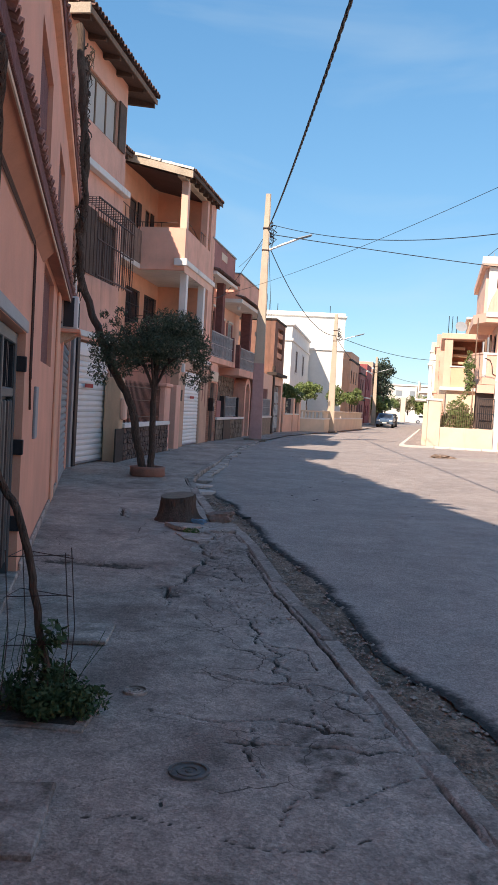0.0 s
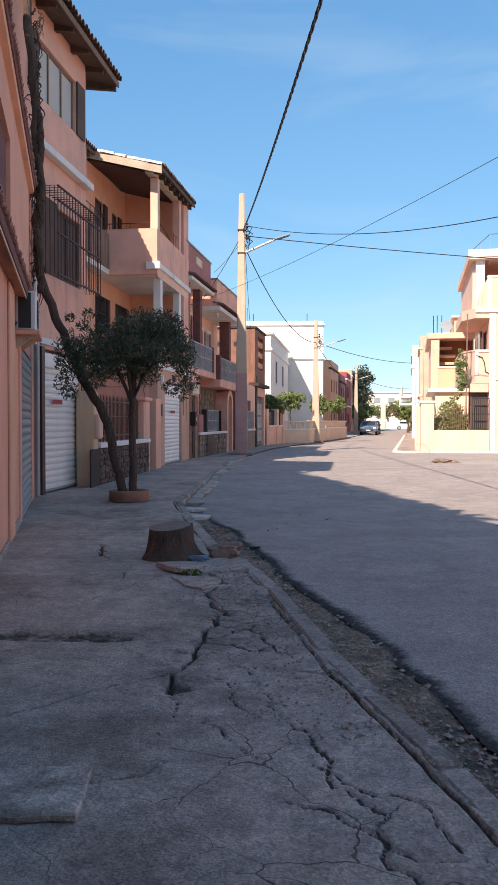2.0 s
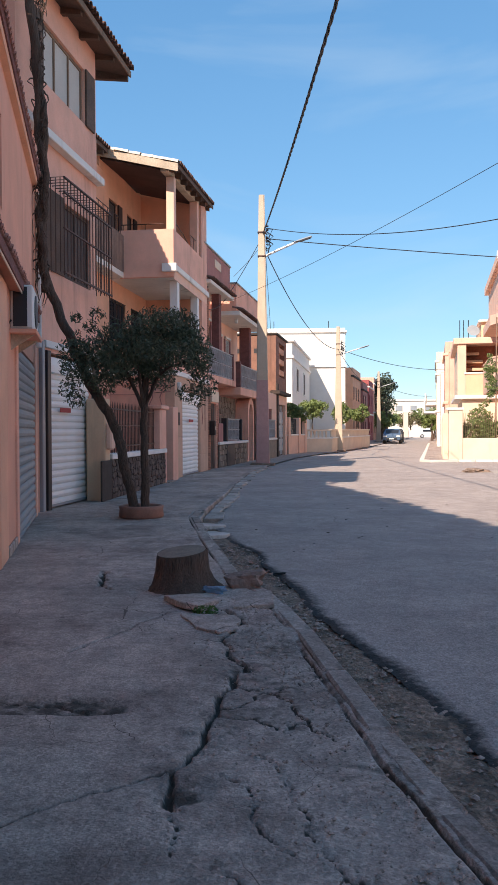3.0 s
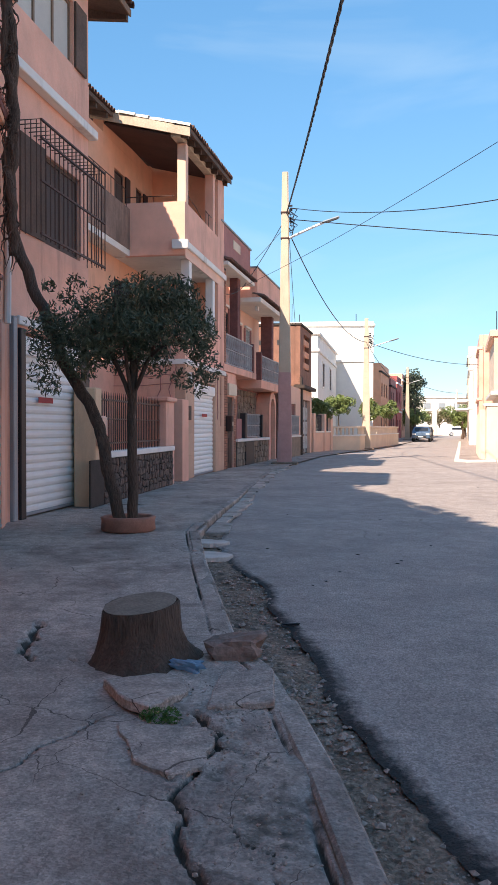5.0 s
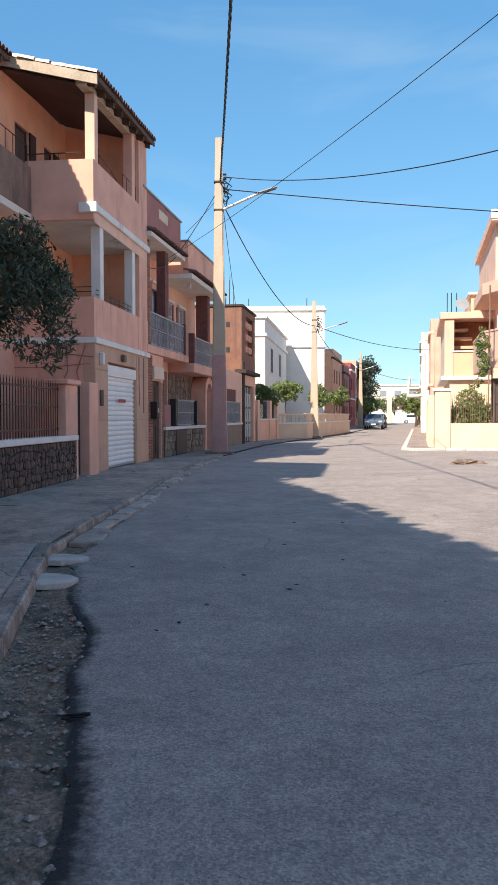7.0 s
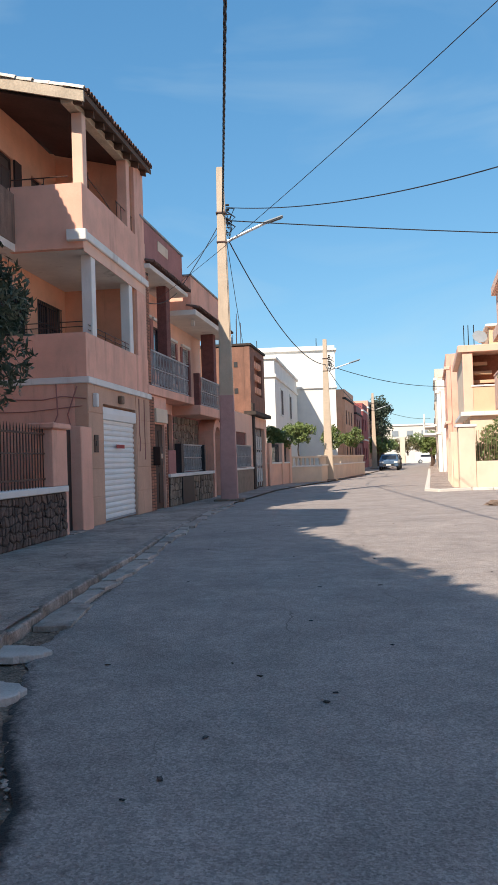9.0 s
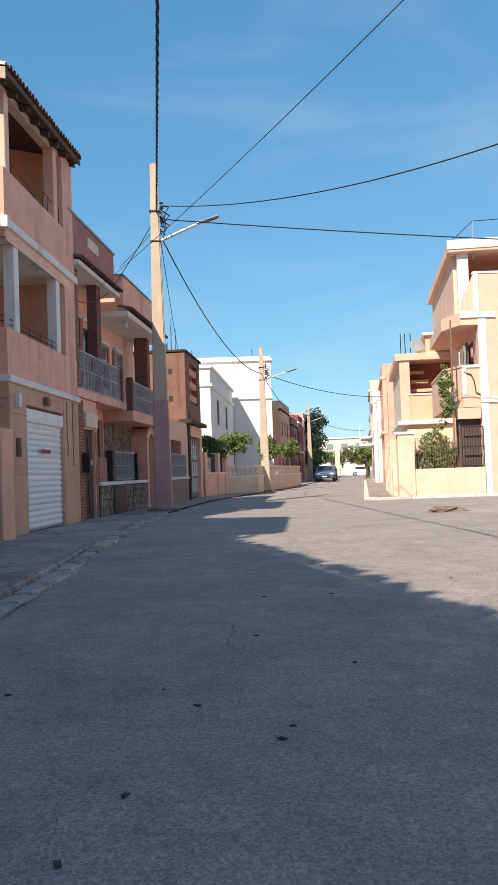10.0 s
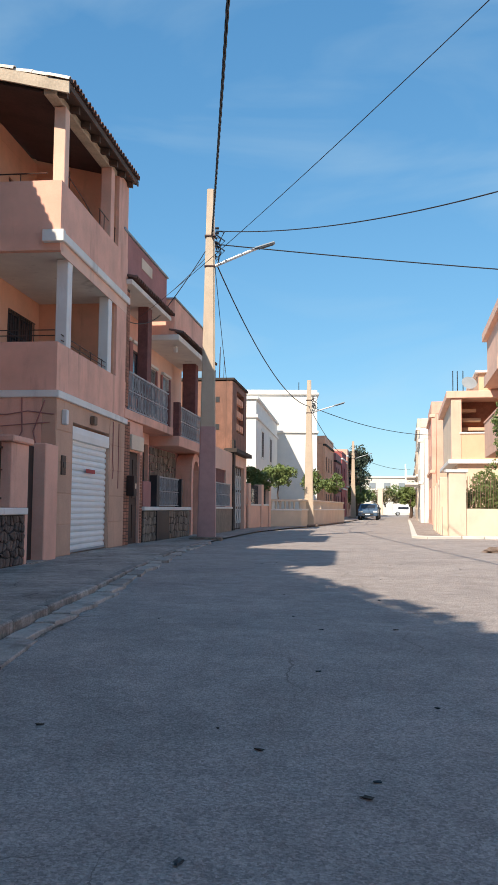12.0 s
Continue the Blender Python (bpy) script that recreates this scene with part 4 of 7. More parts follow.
# ---- the balcony house ----
def house_balcony():
    h = thing("house", frame_of(-3.31, 23.54, 4.5), "three-storey orange and pink house with deep corner balconies", "house")
    part("wall", wall(0, 4.78, -0.2, 2.8, 0, 0.25, [(0.98, 3.45, -0.2, 2.46)]), TAN, h)
    for a, b in ((0.02, 0.93), (3.50, 4.74)):
        for z in (0.0, 0.56, 1.12, 1.68, 2.24):
            part("facing_panel", boxes((0.0, 0.012, a, b, z + 0.008, z + 0.548), bevel=0.004), TAN, h)
    part("side_wall", boxes((-6.2, -0.253, 0, 0.25, -0.2, 2.8)), PINK, h)
    part("body", boxes((-6.2, -0.27, 3.9, 4.75, -0.2, 2.78)), PINK, h)
    shutter(h, -0.05, 0.98, 3.45, 0.02, 2.42, SHUTTER, "white roller shutter of the garage", box_h=0.3)
    part("shutter_mark", boxes((-0.013, -0.006, 1.9, 2.5, 1.55, 1.63)), REDMARK, h)
    part("slab_edge", boxes((-6.2, 0.06, -0.04, 4.82, 2.80, 2.93), bevel=0.012), TRIM, h, "white painted slab edge")
    # first-floor balcony
    part("parapet", boxes((-0.14, 0.0, 0.143, 4.78, 2.932, 3.80), bevel=0.004), PINK, h)
    part("parapet", boxes((-1.87, 0.0, 0.0, 0.14, 2.932, 3.80), bevel=0.004), PINK, h)
    part("loggia_wall", wall(-5.2, 3.877, 2.952, 5.45, -1.80, 0.25, [(0.0, 1.5, 3.45, 4.95), (2.1, 3.6, 3.45, 4.95)]), ORANGE, h)
    part("garden_wall", boxes((-2.05, -1.80, -5.2, -0.003, -0.2, 2.795)), PINK, h)
    for a, b in ((0.0, 1.5), (2.1, 3.6)):
        window(h, -1.80, a, b, 3.45, 4.95, RAFTER, bars=2)
        grille(h, -1.78, a, b, 3.47, 4.93, 0.13)
    part("end_wall", boxes((-2.4, -0.06, 3.88, 3.897, 2.952, 5.45)), ORANGE, h)
    part("end_room", boxes((-2.4, -0.004, 3.9, 4.74, 2.952, 5.45)), PINK, h)
    part("column", boxes((-0.24, -0.02, 0.53, 0.79, 3.803, 5.45), bevel=0.012), TRIM, h, "white painted column")
    part("column", boxes((-0.24, -0.02, 3.28, 3.56, 3.803, 5.45), bevel=0.012), TRIM, h, "white painted column")
    bm = bmesh.new()
    for z in (3.92, 4.02):
        tube(bm, [(-1.6, 0.07, z), (-0.08, 0.07, z)], 0.010, 5)
        tube(bm, [(-0.07, 0.38, z - 0.02), (-0.07, 3.3, z - 0.02)], 0.010, 5)
    for u in (0.9, 1.5, 2.2, 3.0):
        tube(bm, [(-0.07, u, 3.78), (-0.07, u, 4.02)], 0.009, 5)
    for p in (-1.4, -0.6):
        tube(bm, [(p, 0.07, 3.78), (p, 0.07, 4.02)], 0.009, 5)
    part("handrail", bm, RUSTIRON, h)
    # second floor
    part("slab", boxes((-3.6, -0.02, 0.143, 4.78, 5.452, 5.72), (-1.62, -1.523, -0.003, 0.14, 5.452, 5.72)), SOFFIT, h, "flaking pale slab underside")
    part("slab_edge", boxes((0.003, 0.06, 0.0, 4.84, 5.64, 5.80), bevel=0.012), TRIM, h, "white painted slab edge")
    part("slab_nose", boxes((-0.30, 0.10, -0.12, -0.003, 5.58, 5.80), bevel=0.012), TRIM, h, "white painted slab edge")
    part("beam", boxes((-0.016, 0.0, 0.06, 4.74, 5.40, 5.80)), PEACH, h)
    part("parapet", boxes((-0.14, 0.0, 0.143, 4.78, 5.803, 6.74), bevel=0.004), PINK, h)
    part("parapet", boxes((-1.52, 0.0, 0.0, 0.14, 5.455, 6.74), bevel=0.004), PINK, h)
    part("gallery_floor", boxes((-2.2, -1.39, -5.2, -0.005, 5.452, 5.60)), SOFFIT, h)
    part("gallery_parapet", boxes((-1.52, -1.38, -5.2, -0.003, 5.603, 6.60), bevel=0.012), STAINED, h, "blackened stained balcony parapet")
    part("loggia_wall", wall(-5.2, 3.877, 5.723, 8.40, -1.95, 0.25, [(-3.4, -2.5, 5.85, 7.7), (0.5, 1.3, 5.85, 7.8), (2.3, 2.9, 6.6, 7.8)]), ORANGE, h)
    for a, b, c, d in ((-3.4, -2.5, 5.85, 7.7), (0.5, 1.3, 5.85, 7.8), (2.3, 2.9, 6.6, 7.8)):
        window(h, -1.95, a, b, c, d, DARKDOOR, SHADE, bars=1)
        part("shutter_leaf", boxes((-1.945, -1.90, b, b + 0.36, c, d), bevel=0.008), DARKDOOR, h, "open dark shutter leaf")
    part("shutter_leaf", boxes((-1.945, -1.90, -3.8, -3.4, 6.7, 7.7), bevel=0.008), YELLOWWOOD, h, "orange wooden shutter leaf")
    part("gable_wall", boxes((-2.2, -1.95, -0.34, 3.877, 8.403, 8.72)), ORANGE, h)
    part("end_wall", prism(bmesh.new(), [(-2.4, 5.723), (-0.06, 5.723), (-0.06, 8.51), (-2.4, 9.06)], 3.88, 3.897), ORANGE, h)
    part("end_room", prism(bmesh.new(), [(-2.4, 5.805), (-0.004, 5.805), (-0.004, 8.49), (-2.4, 9.05)], 3.9, 4.74), PINK, h)
    part("column", boxes((-0.24, -0.02, 0.18, 0.42, 6.743, 8.2), bevel=0.012), PEACH, h)
    part("column", boxes((-0.26, -0.02, 3.3, 3.57, 6.743, 8.36), bevel=0.012), PINK, h)
    bm = bmesh.new()
    tube(bm, [(-1.5, 0.07, 6.90), (-0.3, 0.07, 6.90)], 0.014, 5)
    tube(bm, [(-0.07, 0.3, 7.05), (-0.07, 1.5, 6.95), (-0.07, 2.2, 6.8)], 0.012, 5)
    for u in (0.36, 0.62, 2.6, 2.95, 3.5, 3.8):
        tube(bm, [(-0.07, u, 6.72), (-0.07, u, 7.15)], 0.009, 5)
    tube(bm, [(-0.07, 2.55, 7.15), (-0.07, 3.85, 7.15)], 0.010, 5)
    for p in (-1.4, -0.8):
        tube(bm, [(p, 0.07, 6.72), (p, 0.07, 6.9)], 0.010, 5)
    for k in range(14):
        tube(bm, [(-1.45, -5.0 + k * 0.38, 6.58), (-1.45, -5.0 + k * 0.38, 7.05)], 0.009, 4)
    tube(bm, [(-1.45, -5.1, 7.05), (-1.45, -0.05, 7.05)], 0.012, 5)
    part("handrail", bm, RUSTIRON, h)
    # roof: one slope, stepped back over the gallery
    def roof_z(p):
        return 8.36 + (0.18 - p) * 0.235
    bm = bmesh.new()
    prism(bm, [(0.18, roof_z(0.18) - 0.07), (0.18, roof_z(0.18)), (-6.4, roof_z(-6.4)), (-6.4, roof_z(-6.4) - 0.07)], -0.35, 4.8)
    roof = part("roof", bm, RAFTER, h, "dark boarded roof with rafters and tile edge")
    pivot = Vector((0, -0.35, 8.36))
    roof.matrix_basis = Matrix.Translation(pivot) @ pose(0, 0, 0, 2.6, 0, 0) @ Matrix.Translation(-pivot)
    bm = bmesh.new()
    prism(bm, [(-0.3, roof_z(-0.3) - 0.25), (-0.3, roof_z(-0.3) - 0.225), (-1.94, roof_z(-1.94) - 0.225), (-1.94, roof_z(-1.94) - 0.25)], -0.3, 3.86)
    part("ceiling", bm, BOARDS, roof, "dark maroon boarded underside")
    bm = bmesh.new()
    prism(bm, [(-1.66, roof_z(-1.66) - 0.10), (-1.66, roof_z(-1.66)), (-6.4, roof_z(-6.4)), (-6.4, roof_z(-6.4) - 0.10)], -5.3, -0.415)
    part("roof_wing", bm, RAFTER, roof)
    for k in range(7):
        u = -5.1 + k * 0.72
        part("rafter", prism(bmesh.new(), [(-1.70, roof_z(-1.70) - 0.22), (-1.70, roof_z(-1.70) - 0.105), (-2.3, roof_z(-2.3) - 0.105), (-2.3, roof_z(-2.3) - 0.22)], u, u + 0.09), RAFTER, roof)
    for k in range(8):
        u = -0.2 + k * 0.68
        bm = bmesh.new()
        prism(bm, [(0.12, roof_z(0.12) - 0.21), (0.12, roof_z(0.12) - 0.075), (-2.3, roof_z(-2.3) - 0.075), (-2.3, roof_z(-2.3) - 0.21)], u, u + 0.09)
        part("rafter", bm, RAFTER, roof)
    part("wall_plate", boxes((-0.28, -0.06, -0.3, 3.9, 8.19, 8.32), bevel=0.012), PALEWOOD, roof)
    bm = bmesh.new()
    prism(bm, [(0.22, roof_z(0.22) - 0.20), (0.22, roof_z(0.22) + 0.01), (-2.25, roof_z(-2.25) + 0.01), (-2.25, roof_z(-2.25) - 0.20)], -0.41, -0.355)
    part("verge_board", bm, PALEWOOD, roof, "pale weathered verge board")
    bm = bmesh.new()
    box(bm, 0.185, 0.215, -0.35, 4.8, roof_z(0.18) - 0.10, roof_z(0.18) + 0.01)
    part("fascia", bm, RAFTER, roof)
    tile_row(roof, 0.27, roof_z(0.27) + 0.02, -0.25, 4.78, 13, step=0.18, back=2)
    for k in range(6):
        share("tile", OLD_ME, roof, pose(0.22 - k * 0.34, -0.33 + random.uniform(-0.03, 0.03), roof_z(0.22 - k * 0.34) + 0.03, 0, 13, random.uniform(-9, 9)))
        share("tile", OLD_ME, roof, pose(0.20 - k * 0.34, -0.14 + random.uniform(-0.03, 0.03), roof_z(0.22 - k * 0.34) + 0.04, 0, 13, random.uniform(-9, 9)))
    for k in range(27):
        share("tile", TILE_ME, roof, pose(-1.60, -5.2 + k * 0.18, roof_z(-1.60) + 0.01, 0, 13, random.uniform(-3, 3)))
    # ground-floor fittings
    part("lamp", boxes((0.012, 0.11, 0.28, 0.40, 2.35, 2.62), bevel=0.015), WHITEPLASTIC, h, "white wall lamp")
    part("bell_box", boxes((0.012, 0.04, 0.30, 0.52, 1.45, 1.80), bevel=0.006), RAFTER, h)
    part("bell_button", boxes((0.04, 0.05, 0.36, 0.46, 1.58, 1.68)), BLACK, h)
    part("wall_lamp", boxes((0, 0.10, 2.05, 2.25, 2.52, 2.70), bevel=0.02), WOOD, h)
    bm = bmesh.new()
    tube(bm, [(0.02, 3.72, 2.75), (0.02, 3.72, 1.9), (0.02, 3.78, 1.7), (0.02, 3.72, 1.5)], 0.014, 5)
    part("wall_cable", bm, DARKPINK, h)
    bm = bmesh.new()
    tube(bm, [(0.02, 4.2, 2.75), (0.02, 4.2, 1.3)], 0.012, 5)
    part("wall_cable", bm, DARKPINK, h)
    bm = bmesh.new()
    tube(bm, [(-2.0, -0.015, 2.55), (-0.9, -0.015, 2.5), (-0.5, -0.015, 2.56), (-0.02, -0.015, 2.5)], 0.010, 5)
    part("wall_cable", bm, DARKPINK, h)
    bm = bmesh.new()
    tube(bm, [(-0.62, -0.015, 2.8), (-0.60, -0.015, 2.2), (-0.72, -0.015, 1.95), (-0.55, -0.015, 1.85), (-0.35, -0.015, 2.0), (-0.4, -0.015, 2.2), (-0.2, -0.015, 2.75)], 0.012, 5)
    part("wall_cable", bm, DARKPINK, h)
    bm = bmesh.new()
    tube(bm, [(-3, -0.012, 2.3), (-1.2, -0.012, 2.28), (-0.1, -0.012, 2.36)], 0.008, 5)
    part("wall_cable", bm, DARKPINK, h)
    return h


def garden_front():
    f = thing("garden_wall", frame_of(-3.53, 16.8, 2.8), "low dark rubble wall with white coping and iron railing", "wall")
    part("base", boxes((-0.25, 0, 0.05, 4.95, -0.2, 0.755)), MORTAR, f)
    part("coping", boxes((-0.30, 0.06, 0.0, 4.98, 0.757, 0.86), bevel=0.012), TRIM, f, "white painted coping")
    part("pillar", boxes((-0.32, 0.03, 4.28, 5.02, 0.862, 1.82), bevel=0.012), PINK, f)
    part("pillar_cap", boxes((-0.38, 0.09, 4.2, 5.08, 1.822, 1.92), bevel=0.02), PINK, f)
    part("pillar_foot", boxes((-0.25, 0.02, 4.953, 5.07, -0.2, 0.755)), PINK, f)
    part("gate_pillar", boxes((-0.30, 0.05, 5.78, 6.45, -0.2, 1.92), bevel=0.015), PINK, f)
    part("gate", boxes((-0.2, -0.15, 5.08, 5.77, 0.02, 1.86), bevel=0.006), DARKDOOR, f, "dark iron gate leaf")
    part("gate_plate", boxes((-0.15, -0.14, 5.28, 5.5, 1.0, 1.2)), GREYMETAL, f)
    part("sill", boxes((-0.2, 0.1, 5.05, 5.8, -0.2, 0.02)), KERBSTONE, f)
    rail = part("railing", boxes((-0.14, -0.10, 0.1, 4.27, 1.72, 1.75), (-0.14, -0.10, 0.1, 4.27, 0.98, 1.01), (-0.14, -0.10, 0.1, 4.27, 1.40, 1.42)), RUSTIRON, f)
    for k in range(34):
        bm = bmesh.new()
        u = 0.14 + k * 0.124
        tube(bm, [(-0.12, u, 0.86), (-0.12, u, 1.80)], 0.011, 5)
        tube(bm, [(-0.12, u, 1.80), (-0.12, u, 1.88)], 0.011, 5, taper=0.002)
        part("bar", bm, RUSTIRON, rail)
    part("post", boxes((-0.35, 0.02, -0.36, -0.05, -0.2, 1.9), bevel=0.02), YELLOW, f, "stained cream pillar")
    part("meter_box", boxes((0.02, 0.13, -0.36, -0.08, 0.95, 1.45), bevel=0.03), PEACH, f, "rounded meter box")
    part("dado", boxes((0.0, 0.035, -0.64, 0.02, 0.0, 0.75), bevel=0.01), MORTAR, f)
    stones(f, 0.0, 0.06, 4.94, 0.0, 0.75, 0.122, STONE)
    return f


house_start()
air_conditioner()
house_tall()
house_balcony()
garden_front()

def ornate_rail(parent, face, u0, u1, z0, z1, label):
    """A balcony railing of pale wrought scrollwork."""
    rail = part("railing", boxes((face - 0.02, face + 0.02, u0, u1, z1 - 0.04, z1), (face - 0.015, face + 0.015, u0, u1, z0, z0 + 0.03), (face - 0.012, face + 0.012, u0, u1, (z0 + z1) / 2 - 0.012, (z0 + z1) / 2 + 0.012)), RAILPAINT, parent, label)
    n = max(3, int((u1 - u0) / 0.30))
    w = (u1 - u0) / n
    zc = (z0 + z1) / 2
    for k in range(n):
        bm = bmesh.new()
        a = u0 + k * w
        box(bm, face - 0.012, face + 0.012, a, a + 0.022, z0 + 0.03, z1 - 0.04)
        for c in (z0 + (zc - z0) * 0.52, zc + (z1 - zc) * 0.48):
            ring = [(face, a + w / 2 + 0.36 * w * math.cos(t), c + 0.36 * (zc - z0) * math.sin(t) * 1.15) for t in [2 * math.pi * i / 10 for i in range(11)]]
            tube(bm, ring, 0.0085, 4)
        tube(bm, [(face, a + w / 2, z0 + 0.03), (face, a + w / 2, z1 - 0.04)], 0.009, 4)
        part("scroll", bm, RAILPAINT, rail)
    return rail


def brick_face(parent, face, u0, u1, z0, z1, name="brick"):
    """Brick courses laid proud of a mortar bed."""
    part("mortar_bed", boxes((face - 0.05, face, u0, u1, z0, z1)), MORTAR, parent)
    n = max(1, round((u1 - u0) / 0.23))
    w = (u1 - u0) / n
    me = bpy.data.meshes.new("brick")
    bm = boxes((0, 0.014, 0.006, w - 0.006, 0.006, 0.07), bevel=0.003)
    bm.to_mesh(me)
    bm.free()
    me.materials.append(BRICK)
    for j in range(int((z1 - z0) / 0.078)):
        for i in range(n):
            share(name, me, parent, pose(face, u0 + i * w, z0 + j * 0.078))


# ---- the two joined balcony houses before the pole ----
def house_joined():
    h = thing("house", frame_of(-2.97, 28.2, 6.5), "pink house with brick pier, stone terrace wall and ornate balconies", "house")
    part("wall", wall(0, 1.86, -0.2, 2.95, -0.02, 0.3, [(0.66, 1.62, -0.2, 2.22)]), PINK, h)
    part("wall", wall(1.863, 4.45, -0.2, 2.95, -0.55, 0.3, [(1.9, 2.45, 0.95, 2.5), (3.3, 4.4, -0.2, 2.65)]), PINK, h)
    part("body", boxes((-6, -0.87, 0, 9.4, -0.2, 5.6)), PINK, h)
    part("pier", boxes((-0.55, -0.004, 0.0, 0.60, -0.2, 2.9)), DARKPINK, h)
    part("pier", boxes((-0.55, -0.02, 0.003, 0.40, 2.95, 6.0)), DARKPINK, h)
    brick_face(h, 0.0, 0.01, 0.60, 0.0, 2.9)
    brick_face(h, 0.0, 0.01, 0.40, 3.25, 6.05)
    d = part("street_door", boxes((-0.16, -0.09, 0.66, 1.62, 0.0, 2.22), bevel=0.006), DARKDOOR, h, "dark brown panelled street door")
    for z0, z1 in ((0.15, 0.95), (1.1, 2.05)):
        part("door_panel", boxes((-0.09, -0.07, 0.74, 1.1, z0, z1), bevel=0.006), DARKDOOR, d)
        part("door_panel", boxes((-0.09, -0.07, 1.18, 1.54, z0, z1), bevel=0.006), DARKDOOR, d)
    part("roller_blind", boxes((-0.02, 0.06, 0.62, 1.7, 2.26, 2.62), bevel=0.01), CREAM, h, "cream shutter box over the door")
    part("letter_box", boxes((0.016, 0.20, 0.36, 0.62, 1.15, 1.62), bevel=0.01), DARKDOOR, h, "dark brown letter box")
    part("letter_slot", boxes((0.20, 0.206, 0.46, 0.56, 1.32, 1.44)), CREAM, h)
    window(h, -0.55, 1.9, 2.45, 0.95, 2.5, DARKDOOR, bars=1)
    part("inner_door", boxes((-0.72, -0.66, 3.3, 4.4, 0.0, 2.65), bevel=0.006), DARKDOOR, h, "dark door behind the terrace")
    brick_face(h, -0.02, 1.66, 1.85, 0.0, 2.2)
    # terrace wall
    part("terrace_wall", boxes((-0.25, -0.0, 1.9, 7.45, -0.2, 0.80)), MORTAR, h)
    part("coping", boxes((-0.30, 0.07, 1.85, 7.5, 0.802, 0.90), bevel=0.012), TRIM, h, "white painted coping")
    part("dark_tiles", boxes((0, 0.045, 3.2, 4.6, 0.0, 0.79), bevel=0.006), IRON, h, "glossy dark facing")
    part("terrace_pier", boxes((-0.25, 0.02, 1.86, 2.6, 0.902, 1.55), bevel=0.01), DARKPINK, h)
    ornate_rail(h, -0.10, 3.6, 6.3, 0.93, 1.75, "pale scrolled terrace railing")
    for a, b in ((3.3, 3.58), (6.32, 6.5)):
        part("rail_post", boxes((-0.2, 0.0, a, b, 0.902, 1.75), bevel=0.008), IRON, h)
    # ground floor of the second house, with the arched doorway
    part("wall", wall(4.453, 9.4, -0.2, 2.65, -0.55, 0.3, [(8.0, 9.0, -0.2, 2.2)]), DARKPINK, h)
    part("street_door", boxes((-0.72, -0.66, 8.0, 9.0, 0.0, 2.2)), DARKDOOR, h, "dark arched doorway")
    bm = bmesh.new()
    out = [(7.75, 0.0), (7.75, 2.05)] + [(8.5 - 0.75 * math.cos(t), 2.05 + 0.62 * math.sin(t)) for t in [math.pi * i / 10 for i in range(1, 10)]] + [(9.25, 2.05), (9.25, 0.0), (8.98, 0.0), (8.98, 2.0)] + [(8.5 + 0.48 * math.cos(t), 2.0 + 0.42 * math.sin(t)) for t in [math.pi * i / 10 for i in range(1, 10)]] + [(8.02, 2.0), (8.02, 0.0)]
    prism(bm, out, -0.53, 0.0, axis="x")
    part("arch", bm, PINK, h, "pink arch surround")
    # first balcony
    part("balcony_slab", boxes((-0.9, 0.05, 0.0, 4.9, 2.96, 3.18), bevel=0.012), PINK, h)
    ornate_rail(h, 0.0, 0.42, 4.4, 3.20, 4.12, "pale scrolled balcony railing")
    part("balcony_post", boxes((-0.08, 0.04, 4.42, 4.58, 3.183, 4.18), bevel=0.008), MAROON, h)
    part("wall", wall(0.403, 4.05, 3.182, 6.1, -0.75, 0.12, [(0.9, 1.7, 3.9, 5.2), (2.0, 2.9, 3.3, 5.35), (3.2, 3.9, 3.9, 5.2)]), PINK, h)
    for a, b, c in ((0.9, 1.7, 3.9), (2.0, 2.9, 3.3), (3.2, 3.9, 3.9)):
        window(h, -0.75, a, b, c, 5.2 if c > 3.5 else 5.35, DARKDOOR, bars=1, depth=0.06)
        part("window_head", boxes((-0.75, -0.66, a - 0.06, b + 0.06, 5.36, 5.44), bevel=0.01), TRIM, h)
        for e in (a - 0.16, b):
            part("window_surround", boxes((-0.75, -0.70, e, e + 0.16, c, 5.35), bevel=0.006), DARKPINK, h)
    part("pillar", boxes((-0.30, -0.03, 2.2, 2.6, 3.183, 6.1), bevel=0.01), MAROON, h, "dark red brick pillar")
    part("condenser", boxes((-0.74, -0.42, 0.65, 1.35, 5.0, 5.5), bevel=0.015), WHITEPLASTIC, h, "small white fan unit")
    part("fan_grille", boxes((-0.42, -0.41, 0.75, 1.12, 5.06, 5.44)), BLACK, h)
    part("eave_slab", boxes((-0.9, 0.17, 0.0, 3.95, 6.1, 6.22), bevel=0.012), SOFFIT, h)
    tile_row(h, 0.25, 6.24, 0.1, 3.95, 14, step=0.18)
    part("roof_parapet", boxes((-0.12, 0.02, -0.25, 3.95, 6.223, 7.32), bevel=0.012), DARKPINK, h, "dusty pink roof parapet")
    part("parapet_cap", boxes((-0.16, 0.06, -0.3, 4.0, 7.322, 7.38), bevel=0.01), GREYMETAL, h)
    part("vent_block", boxes((0.02, 0.035, 1.3, 2.3, 6.85, 7.12)), CREAM, h)
    # second balcony and roof
    part("balcony_slab", boxes((-0.9, 0.22, 4.95, 9.4, 2.66, 2.96), bevel=0.012), PINK, h)
    ornate_rail(h, 0.16, 5.25, 9.3, 2.98, 3.86, "pale scrolled balcony railing")
    part("balcony_post", boxes((0.02, 0.2, 4.98, 5.2, 2.963, 3.95), bevel=0.008), MAROON, h)
    part("wall", wall(4.06, 9.4, 2.962, 5.6, -0.75, 0.12, [(5.0, 5.8, 3.7, 5.0), (6.6, 7.5, 3.0, 5.0)]), PEACH, h)
